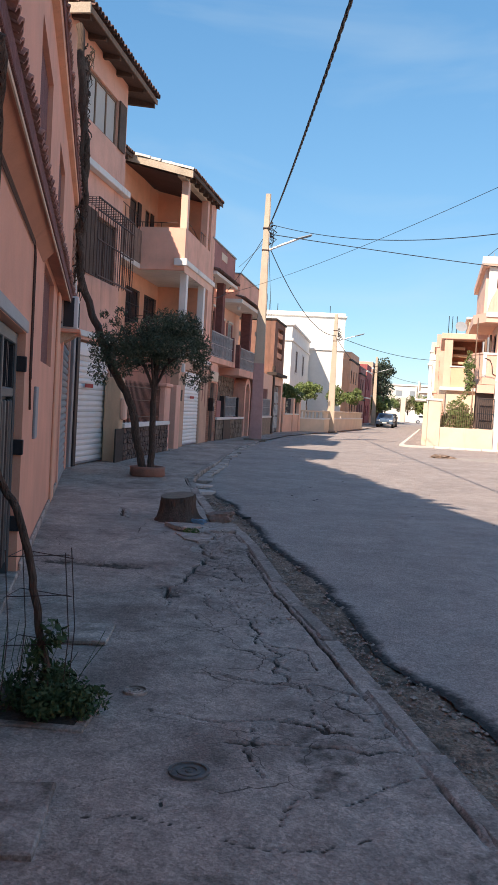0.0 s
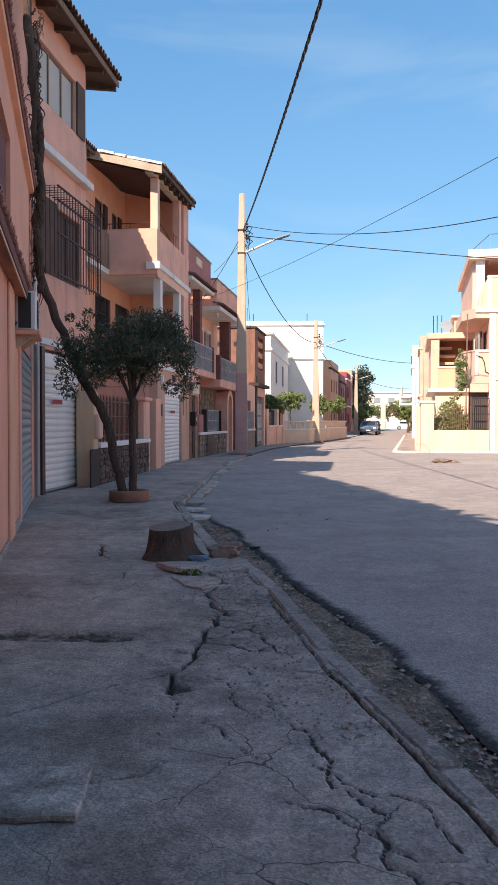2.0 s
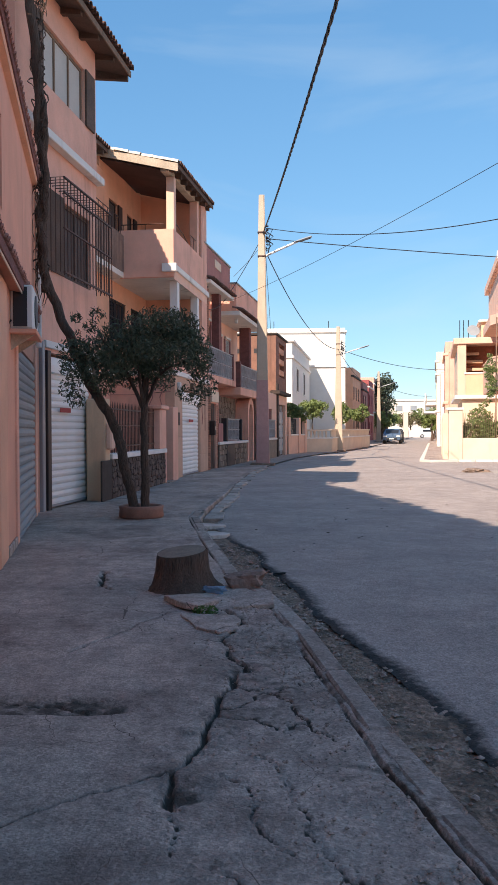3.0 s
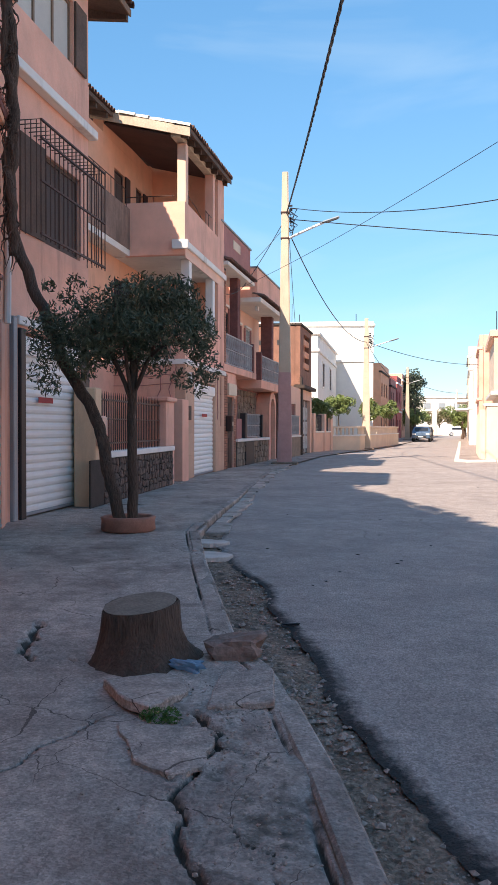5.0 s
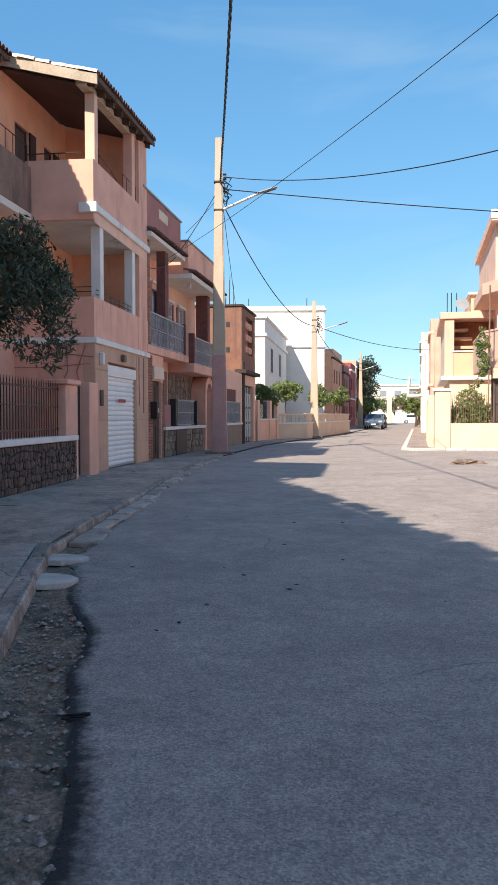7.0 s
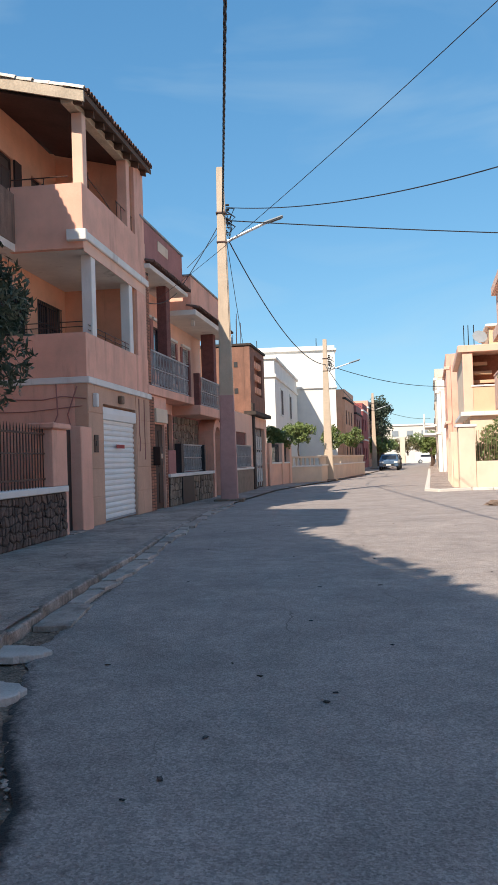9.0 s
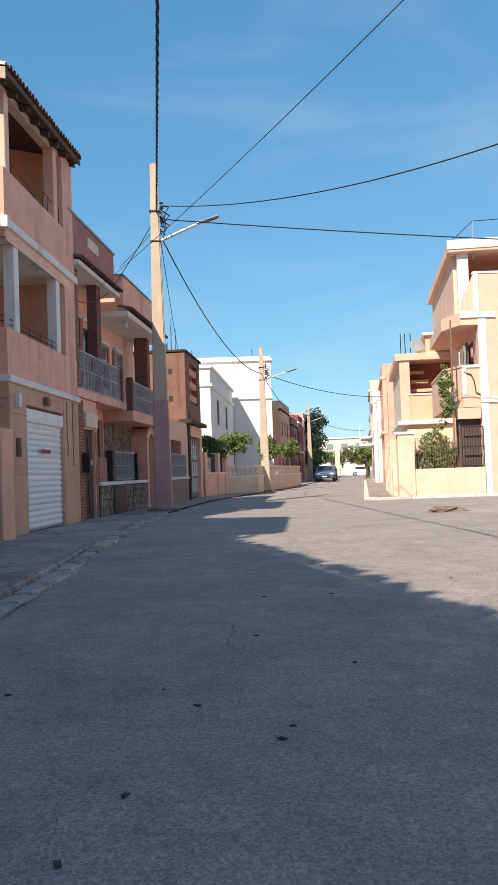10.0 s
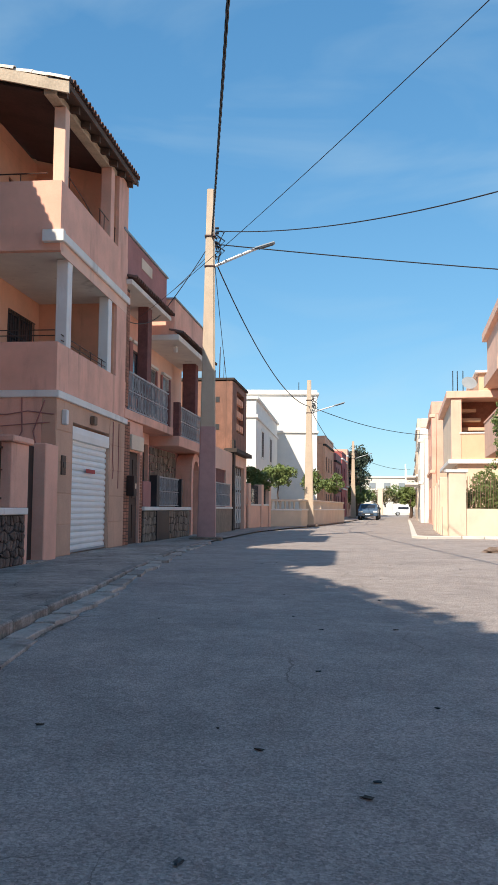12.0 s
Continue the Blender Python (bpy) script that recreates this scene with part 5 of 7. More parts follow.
    for a, b, c in ((5.0, 5.8, 3.7), (6.6, 7.5, 3.0)):
        window(h, -0.75, a, b, c, 5.0, DARKDOOR, bars=1, depth=0.06)
        grille(h, -0.74, a, b, c, 5.0, 0.12, TRIM)
        part("window_head", boxes((-0.75, -0.66, a - 0.06, b + 0.06, 5.02, 5.1), bevel=0.01), TRIM, h)
        for e in (a - 0.16, b):
            part("window_surround", boxes((-0.75, -0.70, e, e + 0.16, c, 5.0), bevel=0.006), DARKPINK, h)
    part("pillar", boxes((-0.40, 0.04, 8.0, 8.4, 2.963, 5.6), bevel=0.01), MAROON, h, "dark red brick pillar")
    part("eave_slab", boxes((-0.95, 0.36, 4.1, 9.5, 5.6, 5.76), bevel=0.012), SOFFIT, h)
    tile_row(h, 0.46, 5.79, 4.2, 9.5, 14, step=0.18)
    part("roof_parapet", boxes((-0.9, 0.22, 4.15, 9.5, 5.763, 6.78), bevel=0.012), PINK, h, "pink roof parapet")
    part("parapet_cap", boxes((-0.95, 0.26, 4.11, 9.55, 6.782, 6.83), bevel=0.01), GREYMETAL, h)
    part("lamp", boxes((0.0, 0.12, 4.9, 5.02, 5.4, 5.58), bevel=0.02), WHITEPLASTIC, h)
    stones(h, 0.0, 1.92, 3.18, 0.0, 0.79, 0.17, GREYSTONE)
    stones(h, 0.0, 4.62, 7.43, 0.0, 0.79, 0.17, GREYSTONE)
    stones(h, -0.55, 4.5, 7.7, 0.9, 2.62, 0.2, GREYSTONE)
    return h


def house_gate():
    h = thing("house", frame_of(-1.2, 41.0, 6.5), "low unfinished brown house with a scrolled iron gate", "house")
    part("wall", wall(-3.3, 5.0, -0.2, 3.05, 0, 0.3, [(1.75, 4.4, -0.2, 2.6), (-2.6, -0.4, 0.9, 2.3)]), PEACH, h)
    part("body", boxes((-6, -0.32, -3.3, 5.0, -0.2, 3.0)), BROWNWALL, h)
    part("upper_body", boxes((-6, -0.275, 1.1, 5.0, 3.0, 5.95)), BROWNWALL, h)
    for p in (-2.0, -1.1, -0.7):
        for z in (4.0, 5.1):
            part("vent_block", boxes((p, p + 0.16, 1.085, 1.097, z, z + 0.22)), BLACK, h)
    part("front_panel", boxes((-0.31, -0.05, -3.2, 0.9, -0.2, 3.0)), MAROON, h)
    part("pier", boxes((-0.1, 0.06, 1.1, 1.55, -0.2, 3.6), bevel=0.01), MORTAR, h)
    part("ledge", boxes((-0.3, 0.22, 0.9, 5.2, 3.08, 3.24), bevel=0.012), MORTAR, h)
    part("upper_wall", wall(1.1, 5.0, 3.262, 5.98, -0.02, 0.25, [(2.2, 4.3, 4.0, 5.7)]), BROWNWALL, h)
    for k in range(4):
        for z in (4.1, 4.65, 5.2):
            part("vent_block", boxes((-0.16, -0.03, 2.28 + k * 0.5, 2.58 + k * 0.5, z, z + 0.28), bevel=0.02), ORANGE, h)
    part("backing", boxes((-0.272, -0.255, 2.2, 4.3, 4.0, 5.7)), BRICK, h)
    part("roof_edge", boxes((-6, 0.06, 1.04, 5.05, 5.982, 6.08), bevel=0.012), MORTAR, h)
    part("low_wall", boxes((0.0, 0.05, -3.2, 0.8, 0.0, 0.85)), GREYSTONE, h)
    part("coping", boxes((-0.02, 0.09, -3.2, 0.8, 0.853, 0.93), bevel=0.01), TRIM, h)
    ornate_rail(h, 0.04, -2.9, 0.4, 0.95, 1.8, "pale scrolled railing")
    g = part("gate", boxes((-0.2, -0.16, 1.75, 4.4, 0.0, 2.6)), DARKDOOR, h, "dark iron gate with pale scrolls")
    for k in range(5):
        u = 1.85 + k * 0.52
        bm = bmesh.new()
        box(bm, -0.16, -0.13, u, u + 0.05, 0.05, 2.55)
        for c in (0.55, 1.25, 1.95):
            tube(bm, [(-0.14, u + 0.27 + 0.16 * math.cos(t), c + 0.3 * math.sin(t)) for t in [2 * math.pi * i / 10 for i in range(11)]], 0.018, 4)
        part("scroll", bm, TRIM, g)
    for p, u in ((-0.6, 1.4), (-0.8, 2.4), (-0.7, 2.9), (-1.5, 4.4), (-1.4, 4.7)):
        part("reinforcing_bar", tube(bmesh.new(), [(p, u, 6.0), (p + 0.02, u, 7.2 + 0.2 * math.sin(u))], 0.012, 4), RUSTIRON, h)
    part("water_tank", boxes((-1.6, -0.9, 1.5, 2.3, 6.08, 6.55), bevel=0.08), BLUEBAG, h, "blue roof water tank")
    return h


# ---- far left: fence, white house, row beyond ----
def white_house():
    h = thing("house", Matrix(), "white three-storey house with a lower wing", "house")
    part("wall", boxes((-8, 4.0, 74.0, 86, -0.2, 9.75)), WHITEWALL, h)
    part("cornice", boxes((-8, 4.15, 73.8, 86, 9.75, 9.92), bevel=0.03), WHITEWALL, h)
    part("roof_parapet", boxes((-8, 4.0, 74.0, 86, 9.922, 10.15)), WHITEWALL, h)
    part("string_course", boxes((-8, 4.12, 73.85, 86, 6.75, 6.95), bevel=0.03), TRIM, h)
    for z in (4.2, 7.6):
        part("window", boxes((3.99, 4.03, 77.0, 78.2, z, z + 1.3)), GLASS, h)
        part("window", boxes((3.99, 4.03, 81.0, 82.2, z, z + 1.3)), GLASS, h)
    w = part("wing", boxes((-8, 0, 0, 15.5, -0.2, 7.3)), WHITEWALL, h)
    w.matrix_basis = frame_of(-0.45, 58, 5)
    for a, b in ((3.2, 4.6), (9.0, 10.4)):
        win = part("window", boxes((-0.02, 0.06, a - 0.1, b + 0.1, 4.0, 4.1), (-0.02, 0.06, a - 0.1, b + 0.1, 5.7, 5.82), (-0.02, 0.04, a - 0.1, a, 4.1, 5.7), (-0.02, 0.04, b, b + 0.1, 4.1, 5.7)), TRIM, w)
        part("pane", boxes((-0.005, 0.012, a, b, 4.1, 5.7)), SHADE, win)
    part("string_course", boxes((-8, 0.12, -0.12, 15.5, 6.2, 6.4), bevel=0.02), TRIM, w)
    part("cornice", boxes((-8, 0.15, -0.15, 15.5, 7.3, 7.46), bevel=0.02), TRIM, w)
    part("parapet", boxes((-8, -6.2, 0.0, 15.5, 7.46, 8.0)), WHITEWALL, w)
    for x in (-7, -2.2, 2.6):
        bm = bmesh.new()
        tube(bm, [(x, 75, 10.1), (x, 75, 10.9)], 0.03, 4)
        part("roof_rod", bm, IRON, h)


def street_fence():
    f = thing("fence", Matrix(), "low cream garden wall with pillars, railing and balusters", "wall")
    line = [(-0.58, 46.3), (0.42, 50.2), (2.0, 51.3), (3.4, 57.5), (5.6, 68)]
    for (ax, ay), (bx, by), h in zip(line[:-1], line[1:], (1.0, 0.78, 0.8, 0.8)):
        a = math.degrees(math.atan2(bx - ax, by - ay))
        ln = math.hypot(bx - ax, by - ay)
        seg = part("wall", boxes((-0.22, 0, 0, ln, -0.2, h)), PEACH if h == 1.0 else CREAM, f)
        seg.matrix_basis = frame_of(ax, ay, a)
        part("coping", boxes((-0.26, 0.05, 0, ln, h, h + 0.08), bevel=0.01), TRIM, seg)
        if h == 1.0:
            for u in (0.0, 2.2, ln - 0.4):
                part("pillar", boxes((-0.3, 0.06, u, u + 0.38, -0.2, 2.0), bevel=0.015), PEACH, seg)
            for k in range(26):
                bm = bmesh.new()
                u = 0.4 + k * (ln - 0.8) / 26
                tube(bm, [(-0.11, u, 1.05), (-0.11, u, 1.95)], 0.016, 4)
                part("bar", bm, IRON, seg)
        else:
            n = int(ln / 0.28)
            for k in range(n):
                bm = bmesh.new()
                u = 0.14 + k * 0.28
                tube(bm, [(-0.11, u, h + 0.08), (-0.11, u, h + 0.2), (-0.11, u, h + 0.34), (-0.11, u, h + 0.46)], 0.05, 6, taper=0.075)
                part("baluster", bm, CREAM, seg)
            part("handrail", boxes((-0.2, 0.0, 0, ln, h + 0.46, h + 0.56), bevel=0.01), CREAM, seg)


def row_house(name, label, x, y, angle, ln, depth, h, material, trim, storeys=2, bricky=False, gap=2.6, parapet=None, balcony=False):
    """A plain far street house: storeys, openings, slab edges, parapet."""
    ob = thing(name, frame_of(x, y, angle), label, "house")
    step = h / storeys
    holes, wins = [], []
    for s in range(storeys):
        u = 0.8
        while u + 1.2 < ln:
            z0 = s * step + (0.9 if s else 0.9)
            holes.append((u, u + 1.1, z0, z0 + 1.35))
            u += gap
    part("wall", wall(0, ln, -0.3, h, 0, 0.25, holes), material, ob)
    part("body", boxes((-depth, -0.27, 0, ln, -0.3, h - 0.02)), material, ob)
    for a, b, c, d in holes:
        window(ob, 0, a, b, c, d, DARKDOOR, bars=1)
    for s in range(1, storeys + 1):
        part("slab_edge", boxes((-0.2, 0.12, -0.05, ln + 0.05, s * step - 0.22, s * step - 0.04), bevel=0.02), trim, ob)
    for p0, p1, u0, u1 in ((-0.25, 0, 0, ln), (-depth, -0.26, 0.0, 0.25), (-depth, -0.26, ln - 0.25, ln)):
        part("parapet", boxes((p0, p1, u0, u1, h, h + 0.7)), parapet or material, ob)
    if balcony:
        for s in range(1, storeys):
            part("balcony", boxes((0.123, 1.0, ln * 0.2, ln * 0.8, s * step - 0.2, s * step - 0.05), (0.9, 1.0, ln * 0.2, ln * 0.8, s * step - 0.05, s * step + 0.9), bevel=0.01), trim, ob)
    return ob


def far_left_row():
    row_house("house", "raw brick house with a dark street front", 5.3, 84.5, 9, 9, 9, 6.8, ORANGE, MORTAR, 2)
    row_house("house", "dark brown two-storey street house", 7.0, 94.2, 9, 7, 9, 5.9, DARKPINK, MORTAR, 2)
    row_house("house", "red painted street house", 8.3, 102, 9, 7, 9, 6.6, REDWALL, TRIM, 2)
    row_house("house", "grey-brown narrow street house", 9.6, 110, 9, 9, 8, 7.4, PINK, TRIM, 2)
    row_house("house", "pale street house near the far end", 11.2, 120.5, 9, 12, 8, 6.4, FARWALL, TRIM, 2)


# ---- right side ----
def house_corner():
    h = thing("house", Matrix(), "peach three-storey corner house with white-trimmed balconies", "house")
    part("wall", wall(9.35, 20, -0.3, 6.25, 37.0, -0.3, [(14, 15.2, 4.2, 5.5)], axis="x"), PEACH, h)
    side = part("side_wall", wall(-9.0, 0, -0.3, 6.25, 0, 0.3, [(-2.6, -1.2, 0.9, 2.4), (-5.4, -4.2, 0.9, 2.4), (-2.8, -1.0, 3.3, 5.5), (-5.4, -4.2, 4.1, 5.4)]), PEACH, h)
    side.matrix_basis = frame_of(9.35, 37.3, 189)
    for a, b, c, d in ((-2.6, -1.2, 0.9, 2.4), (-5.4, -4.2, 0.9, 2.4), (-2.8, -1.0, 3.3, 5.5), (-5.4, -4.2, 4.1, 5.4)):
        window(side, 0, a, b, c, d, DARKDOOR, bars=1)
    part("body", boxes((0.35, 10, 0.1, 9, -0.3, 6.2)), PEACH, h).matrix_basis = frame_of(9.35, 37.3, 9)
    part("corner_trim", boxes((9.32, 9.6, 36.97, 37.0, -0.2, 6.05), bevel=0.005), TRIM, h, "white corner strip")
    part("string_course", boxes((9.3, 20, 36.93, 36.998, 3.14, 3.32), (8.7, 20, 36.93, 36.998, 6.08, 6.30), bevel=0.01), TRIM, h, "white string course")
    bm = bmesh.new()
    tube(bm, [(9.98, 36.92, 6.45), (9.98, 36.92, 4.5), (9.96, 36.92, 2.4), (9.95, 36.92, 0.35)], 0.05, 8)
    part("drainpipe", bm, PEACH, h, "painted drainpipe")
    bm = bmesh.new()
    tube(bm, [(8.32, 36.8, 6.0), (8.3, 36.8, 4.0), (8.28, 36.8, 1.6)], 0.03, 6)
    part("thin_pipe", bm, WOOD, h)
    # stacked street-side balconies, cut off at a slant towards the garden
    for z0, z1, nm in ((3.0, 4.40, "balcony"), (5.85, 6.28, "canopy")):
        bm = bmesh.new()
        pts = [(9.34, 37.0), (8.72, 37.0), (8.38, 38.3), (9.1, 43.0), (10.2, 43.0)]
        lo = [bm.verts.new((x, y, z0)) for x, y in pts]
        hi = [bm.verts.new((x, y, z0 + (0.32 if nm == "balcony" else z1 - z0))) for x, y in pts]
        fs = [bm.faces.new(lo), bm.faces.new(hi[::-1])]
        for i in range(len(pts)):
            j = (i + 1) % len(pts)
            fs.append(bm.faces.new((lo[i], lo[j], hi[j], hi[i])))
        bmesh.ops.recalc_face_normals(bm, faces=fs)
        part(nm, bm, PEACH, h)
        if nm == "balcony":
            for (ax, ay), (bx, by) in zip(pts[:3], pts[1:4]):
                a = math.degrees(math.atan2(bx - ax, by - ay))
                ln = math.hypot(bx - ax, by - ay)
                par = part("balcony_parapet", boxes((0, 0.12, 0.004, ln, 0.32, 1.38), (-0.03, 0.15, 0.0, ln, 1.38, 1.46), bevel=0.008), PEACH, h)
                par.matrix_basis = frame_of(ax, ay, a, z0)
            part("trim", boxes((8.69, 8.85, 36.965, 36.998, 3.35, 4.4), (8.69, 9.4, 36.955, 36.998, 4.36, 4.46), bevel=0.005), TRIM, h, "white painted edge")
    bm = bmesh.new()
    tube(bm, [(8.75, 36.97, 4.2), (9.0, 36.96, 4.12), (9.1, 36.96, 3.9), (9.15, 36.96, 3.5), (9.3, 36.96, 3.42)], 0.02, 5)
    part("dangling_cable", bm, RUSTIRON, h)
    # washing and clutter on the balcony read as pale and dark shapes
    for k in range(4):
        part("shutter_leaf", boxes((8.75 + 0.13 * k, 8.84 + 0.13 * k, 37.6 + 0.1 * k, 37.66 + 0.1 * k, 4.1, 5.0 + 0.12 * k), bevel=0.01), (CURTAIN, WOOD, GREYMETAL, RAFTER)[k], h)
    # roof terrace and top floor
    part("terrace_parapet", boxes((9.25, 20, 37.0, 37.15, 6.302, 7.62), bevel=0.02), PEACH, h)
    part("parapet_cap", boxes((9.22, 20, 36.97, 37.18, 7.622, 7.70), bevel=0.01), TRIM, h)
    part("parapet_sweep", boxes((9.22, 9.40, 36.96, 36.998, 6.32, 7.62), bevel=0.01), TRIM, h, "white edge strip")
    part("sloped_parapet", prism(bmesh.new(), [(8.75, 6.302), (9.247, 6.302), (9.247, 7.6), (8.9, 6.9)], 37.0, 37.14), PEACH, h)
    part("top_floor", boxes((-0.1, 0.15, 0.35, 9, 6.25, 8.4), (0.153, 11, 2.4, 9, 6.25, 8.4)), PEACH, h).matrix_basis = frame_of(8.75, 37.25, 9)
    part("top_pier", boxes((-0.08, 0.3, 0.0, 0.347, 6.3, 8.4), bevel=0.01), TRIM, h, "white pier").matrix_basis = frame_of(8.85, 37.25, 9)
    roof = part("roof_slab", boxes((-0.3, 12, -0.25, 9.2, 8.4, 8.78), bevel=0.02), PEACH, h)
    roof.matrix_basis = frame_of(8.75, 37.25, 9)
    part("slab_edge", boxes((-0.33, 12, -0.29, -0.252, 8.5, 8.82)), TRIM, roof)
    bm = bmesh.new()
    tube(bm, [(9.35, 37.3, 8.2), (9.38, 37.3, 9.55)], 0.022, 5)
    tube(bm, [(8.95, 37.3, 8.75), (8.96, 37.3, 9.05)], 0.02, 5)
    part("roof_rod", bm, STEEL, h)
    # window cage beside the garden
    c = part("window_cage", boxes((8.55, 9.32, 36.86, 36.9, 2.30, 2.34)), IRON, h, "black iron window cage")
    for z in (0.96, 1.62):
        part("cross_bar", boxes((8.55, 9.32, 36.86, 36.9, z, z + 0.04)), IRON, c)
    for k in range(9):
        bm = bmesh.new()
        tube(bm, [(8.57 + k * 0.092, 36.88, 0.98), (8.57 + k * 0.092, 36.88, 2.32)], 0.012, 4)
        part("bar", bm, IRON, c)
    # plate coloured dark to give the recess its shade
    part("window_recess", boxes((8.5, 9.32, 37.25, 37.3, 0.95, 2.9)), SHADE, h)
    part("arch_head", boxes((8.5, 9.3, 37.0, 37.2, 2.6, 2.98)), PEACH, h)
    return h


def garden_corner():
    f = thing("garden_wall", Matrix(), "cream garden wall with a low front and stepped posts", "wall")
    part("front_wall", boxes((6.93, 9.33, 36.85, 37.05, -0.3, 0.93), bevel=0.01), CREAM, f)
    part("base_kerb", boxes((6.4, 20, 36.55, 36.85, -0.3, 0.02), bevel=0.015), CREAM, f)
    part("post", boxes((6.35, 6.92, 36.85, 37.15, -0.3, 2.12), bevel=0.015), CREAM, f)
    part("post_cap", boxes((6.25, 6.98, 36.8, 37.2, 2.122, 2.22), bevel=0.015), TRIM, f)
    s = part("side_wall", boxes((-0.25, 0, 0.32, 9, -0.3, 1.0)), CREAM, f)
    s.matrix_basis = frame_of(6.4, 36.85, 9)
    for k in range(5):
        part("post", boxes((-0.3, 0.03, 1.0 + k * 1.7, 1.45 + k * 1.7, -0.3, 2.0 - 0.05 * k), bevel=0.015), CREAM, s)
        part("vent_hole", boxes((0.03, 0.04, 1.1 + k * 1.7, 1.3 + k * 1.7, 1.2, 1.45), (0.03, 0.04, 1.1 + k * 1.7, 1.3 + k * 1.7, 0.5, 0.75)), DARKDOOR, s)
    bm = bmesh.new()
    for k in range(20):
        tube(bm, [(6.98 + k * 0.085, 36.95, 0.93), (6.98 + k * 0.085, 36.95, 2.0)], 0.008, 4)
    part("railing", bm, WOOD, f)


def house_brick_loggia():
    h = thing("house", pose(8.45, 46, 0, 0, 0, -9) @ pose(-7.8, -46, 0), "yellowish two-storey house with a brick-backed loggia", "house")
    part("wall", boxes((8.0, 14, 46.0, 55, -0.3, 2.9)), CREAM, h)
    part("slab", boxes((7.6, 14, 45.75, 55, 2.9, 3.1), bevel=0.02), TRIM, h)
    part("parapet", boxes((8.15, 11.2, 45.9, 46.1, 3.1, 4.22), bevel=0.015), YELLOW, h)
    part("parapet_cap", boxes((8.1, 11.2, 45.85, 46.15, 4.222, 4.30), bevel=0.01), TRIM, h)
    part("corner_post", boxes((7.75, 8.2, 45.9, 46.3, 3.1, 5.8), bevel=0.015), PEACH, h)
    part("back_wall", boxes((8.2, 14, 47.4, 47.7, 3.1, 5.8)), BRICK, h, "raw brick back wall")
    part("street_wall", boxes((7.8, 8.05, 46.303, 55, 3.1, 5.8)), CREAM, h)
    for k in range(3):
        part("sill", boxes((8.2, 9.3 - 0.2 * k, 46.9, 47.4, 4.45 + 0.42 * k, 4.60 + 0.42 * k), bevel=0.01), YELLOW, h)
    part("roof_slab", boxes((7.55, 14, 45.8, 55, 5.8, 6.12), bevel=0.02), PEACH, h)
    part("roof_room", boxes((9.0, 14, 46.6, 52, 6.12, 7.0)), YELLOW, h)
    part("roof_cap", boxes((8.85, 14, 46.4, 52.2, 7.0, 7.12), bevel=0.02), TRIM, h)
    for x in (7.9, 8.1, 8.35):
        part("reinforcing_bar", tube(bmesh.new(), [(x, 47, 6.1), (x, 47, 7.2)], 0.02, 4), IRON, h)
    bm = bmesh.new()
    bmesh.ops.create_uvsphere(bm, u_segments=14, v_segments=8, radius=0.34)
    for v in bm.verts:
        v.co.z = v.co.z * 0.18 if v.co.z < 0 else -0.02
    part("satellite_dish", bm, GREYMETAL, h, "grey satellite dish").matrix_basis = pose(8.6, 46.6, 6.6, 60, 20, 0)


def far_right_row():
    row_house("house", "tall pinkish raw street house", 10.75, 64, 189, 7.0, 8, 6.4, PINK, PEACH, 2)
    row_house("house", "white street house with balcony", 11.9, 74.5, 189, 9.8, 8, 5.6, WHITEWALL, TRIM, 2, balcony=True)
    row_house("house", "cream street house in the far row", 13.7, 86, 189, 10.8, 8, 7.4, CREAM, TRIM, 2, balcony=True)
    row_house("house", "yellow street house in the far row", 15.7, 98, 189, 11.3, 8, 6.2, YELLOW, TRIM, 2)
    row_house("house", "white low street house far down the street", 18.6, 116, 189, 17, 8, 5.4, WHITEWALL, TRIM, 2)


def street_end():
    w = thing("end_wall", pose(0, 150, 0), "low white wall across the street's far end", "wall")
    part("wall", boxes((8, 45, 0, 0.3, -0.5, 1.25)), FARWALL, w)
    part("gate_post", boxes((18.3, 19.1, -0.2, 0.5, -0.5, 4.4), bevel=0.03), CREAM, w)
    part("gate_post", boxes((23.4, 24.2, -0.2, 0.5, -0.5, 4.2), bevel=0.03), CREAM, w)
    b = thing("long_building", pose(0, 215, 0), "long pale building beyond the trees", "building")
    part("wall", boxes((8, 70, 0, 12, -0.5, 8.6)), FARWALL, b)
    for k in range(16):
        part("window", boxes((10 + 3.6 * k, 11.6 + 3.6 * k, -0.06, 0.0, 6.0, 7.4)), GREYMETAL, b)
    part("roof_edge", boxes((7.7, 70, -0.3, 12, 8.6, 9.0), bevel=0.05), TRIM, b)


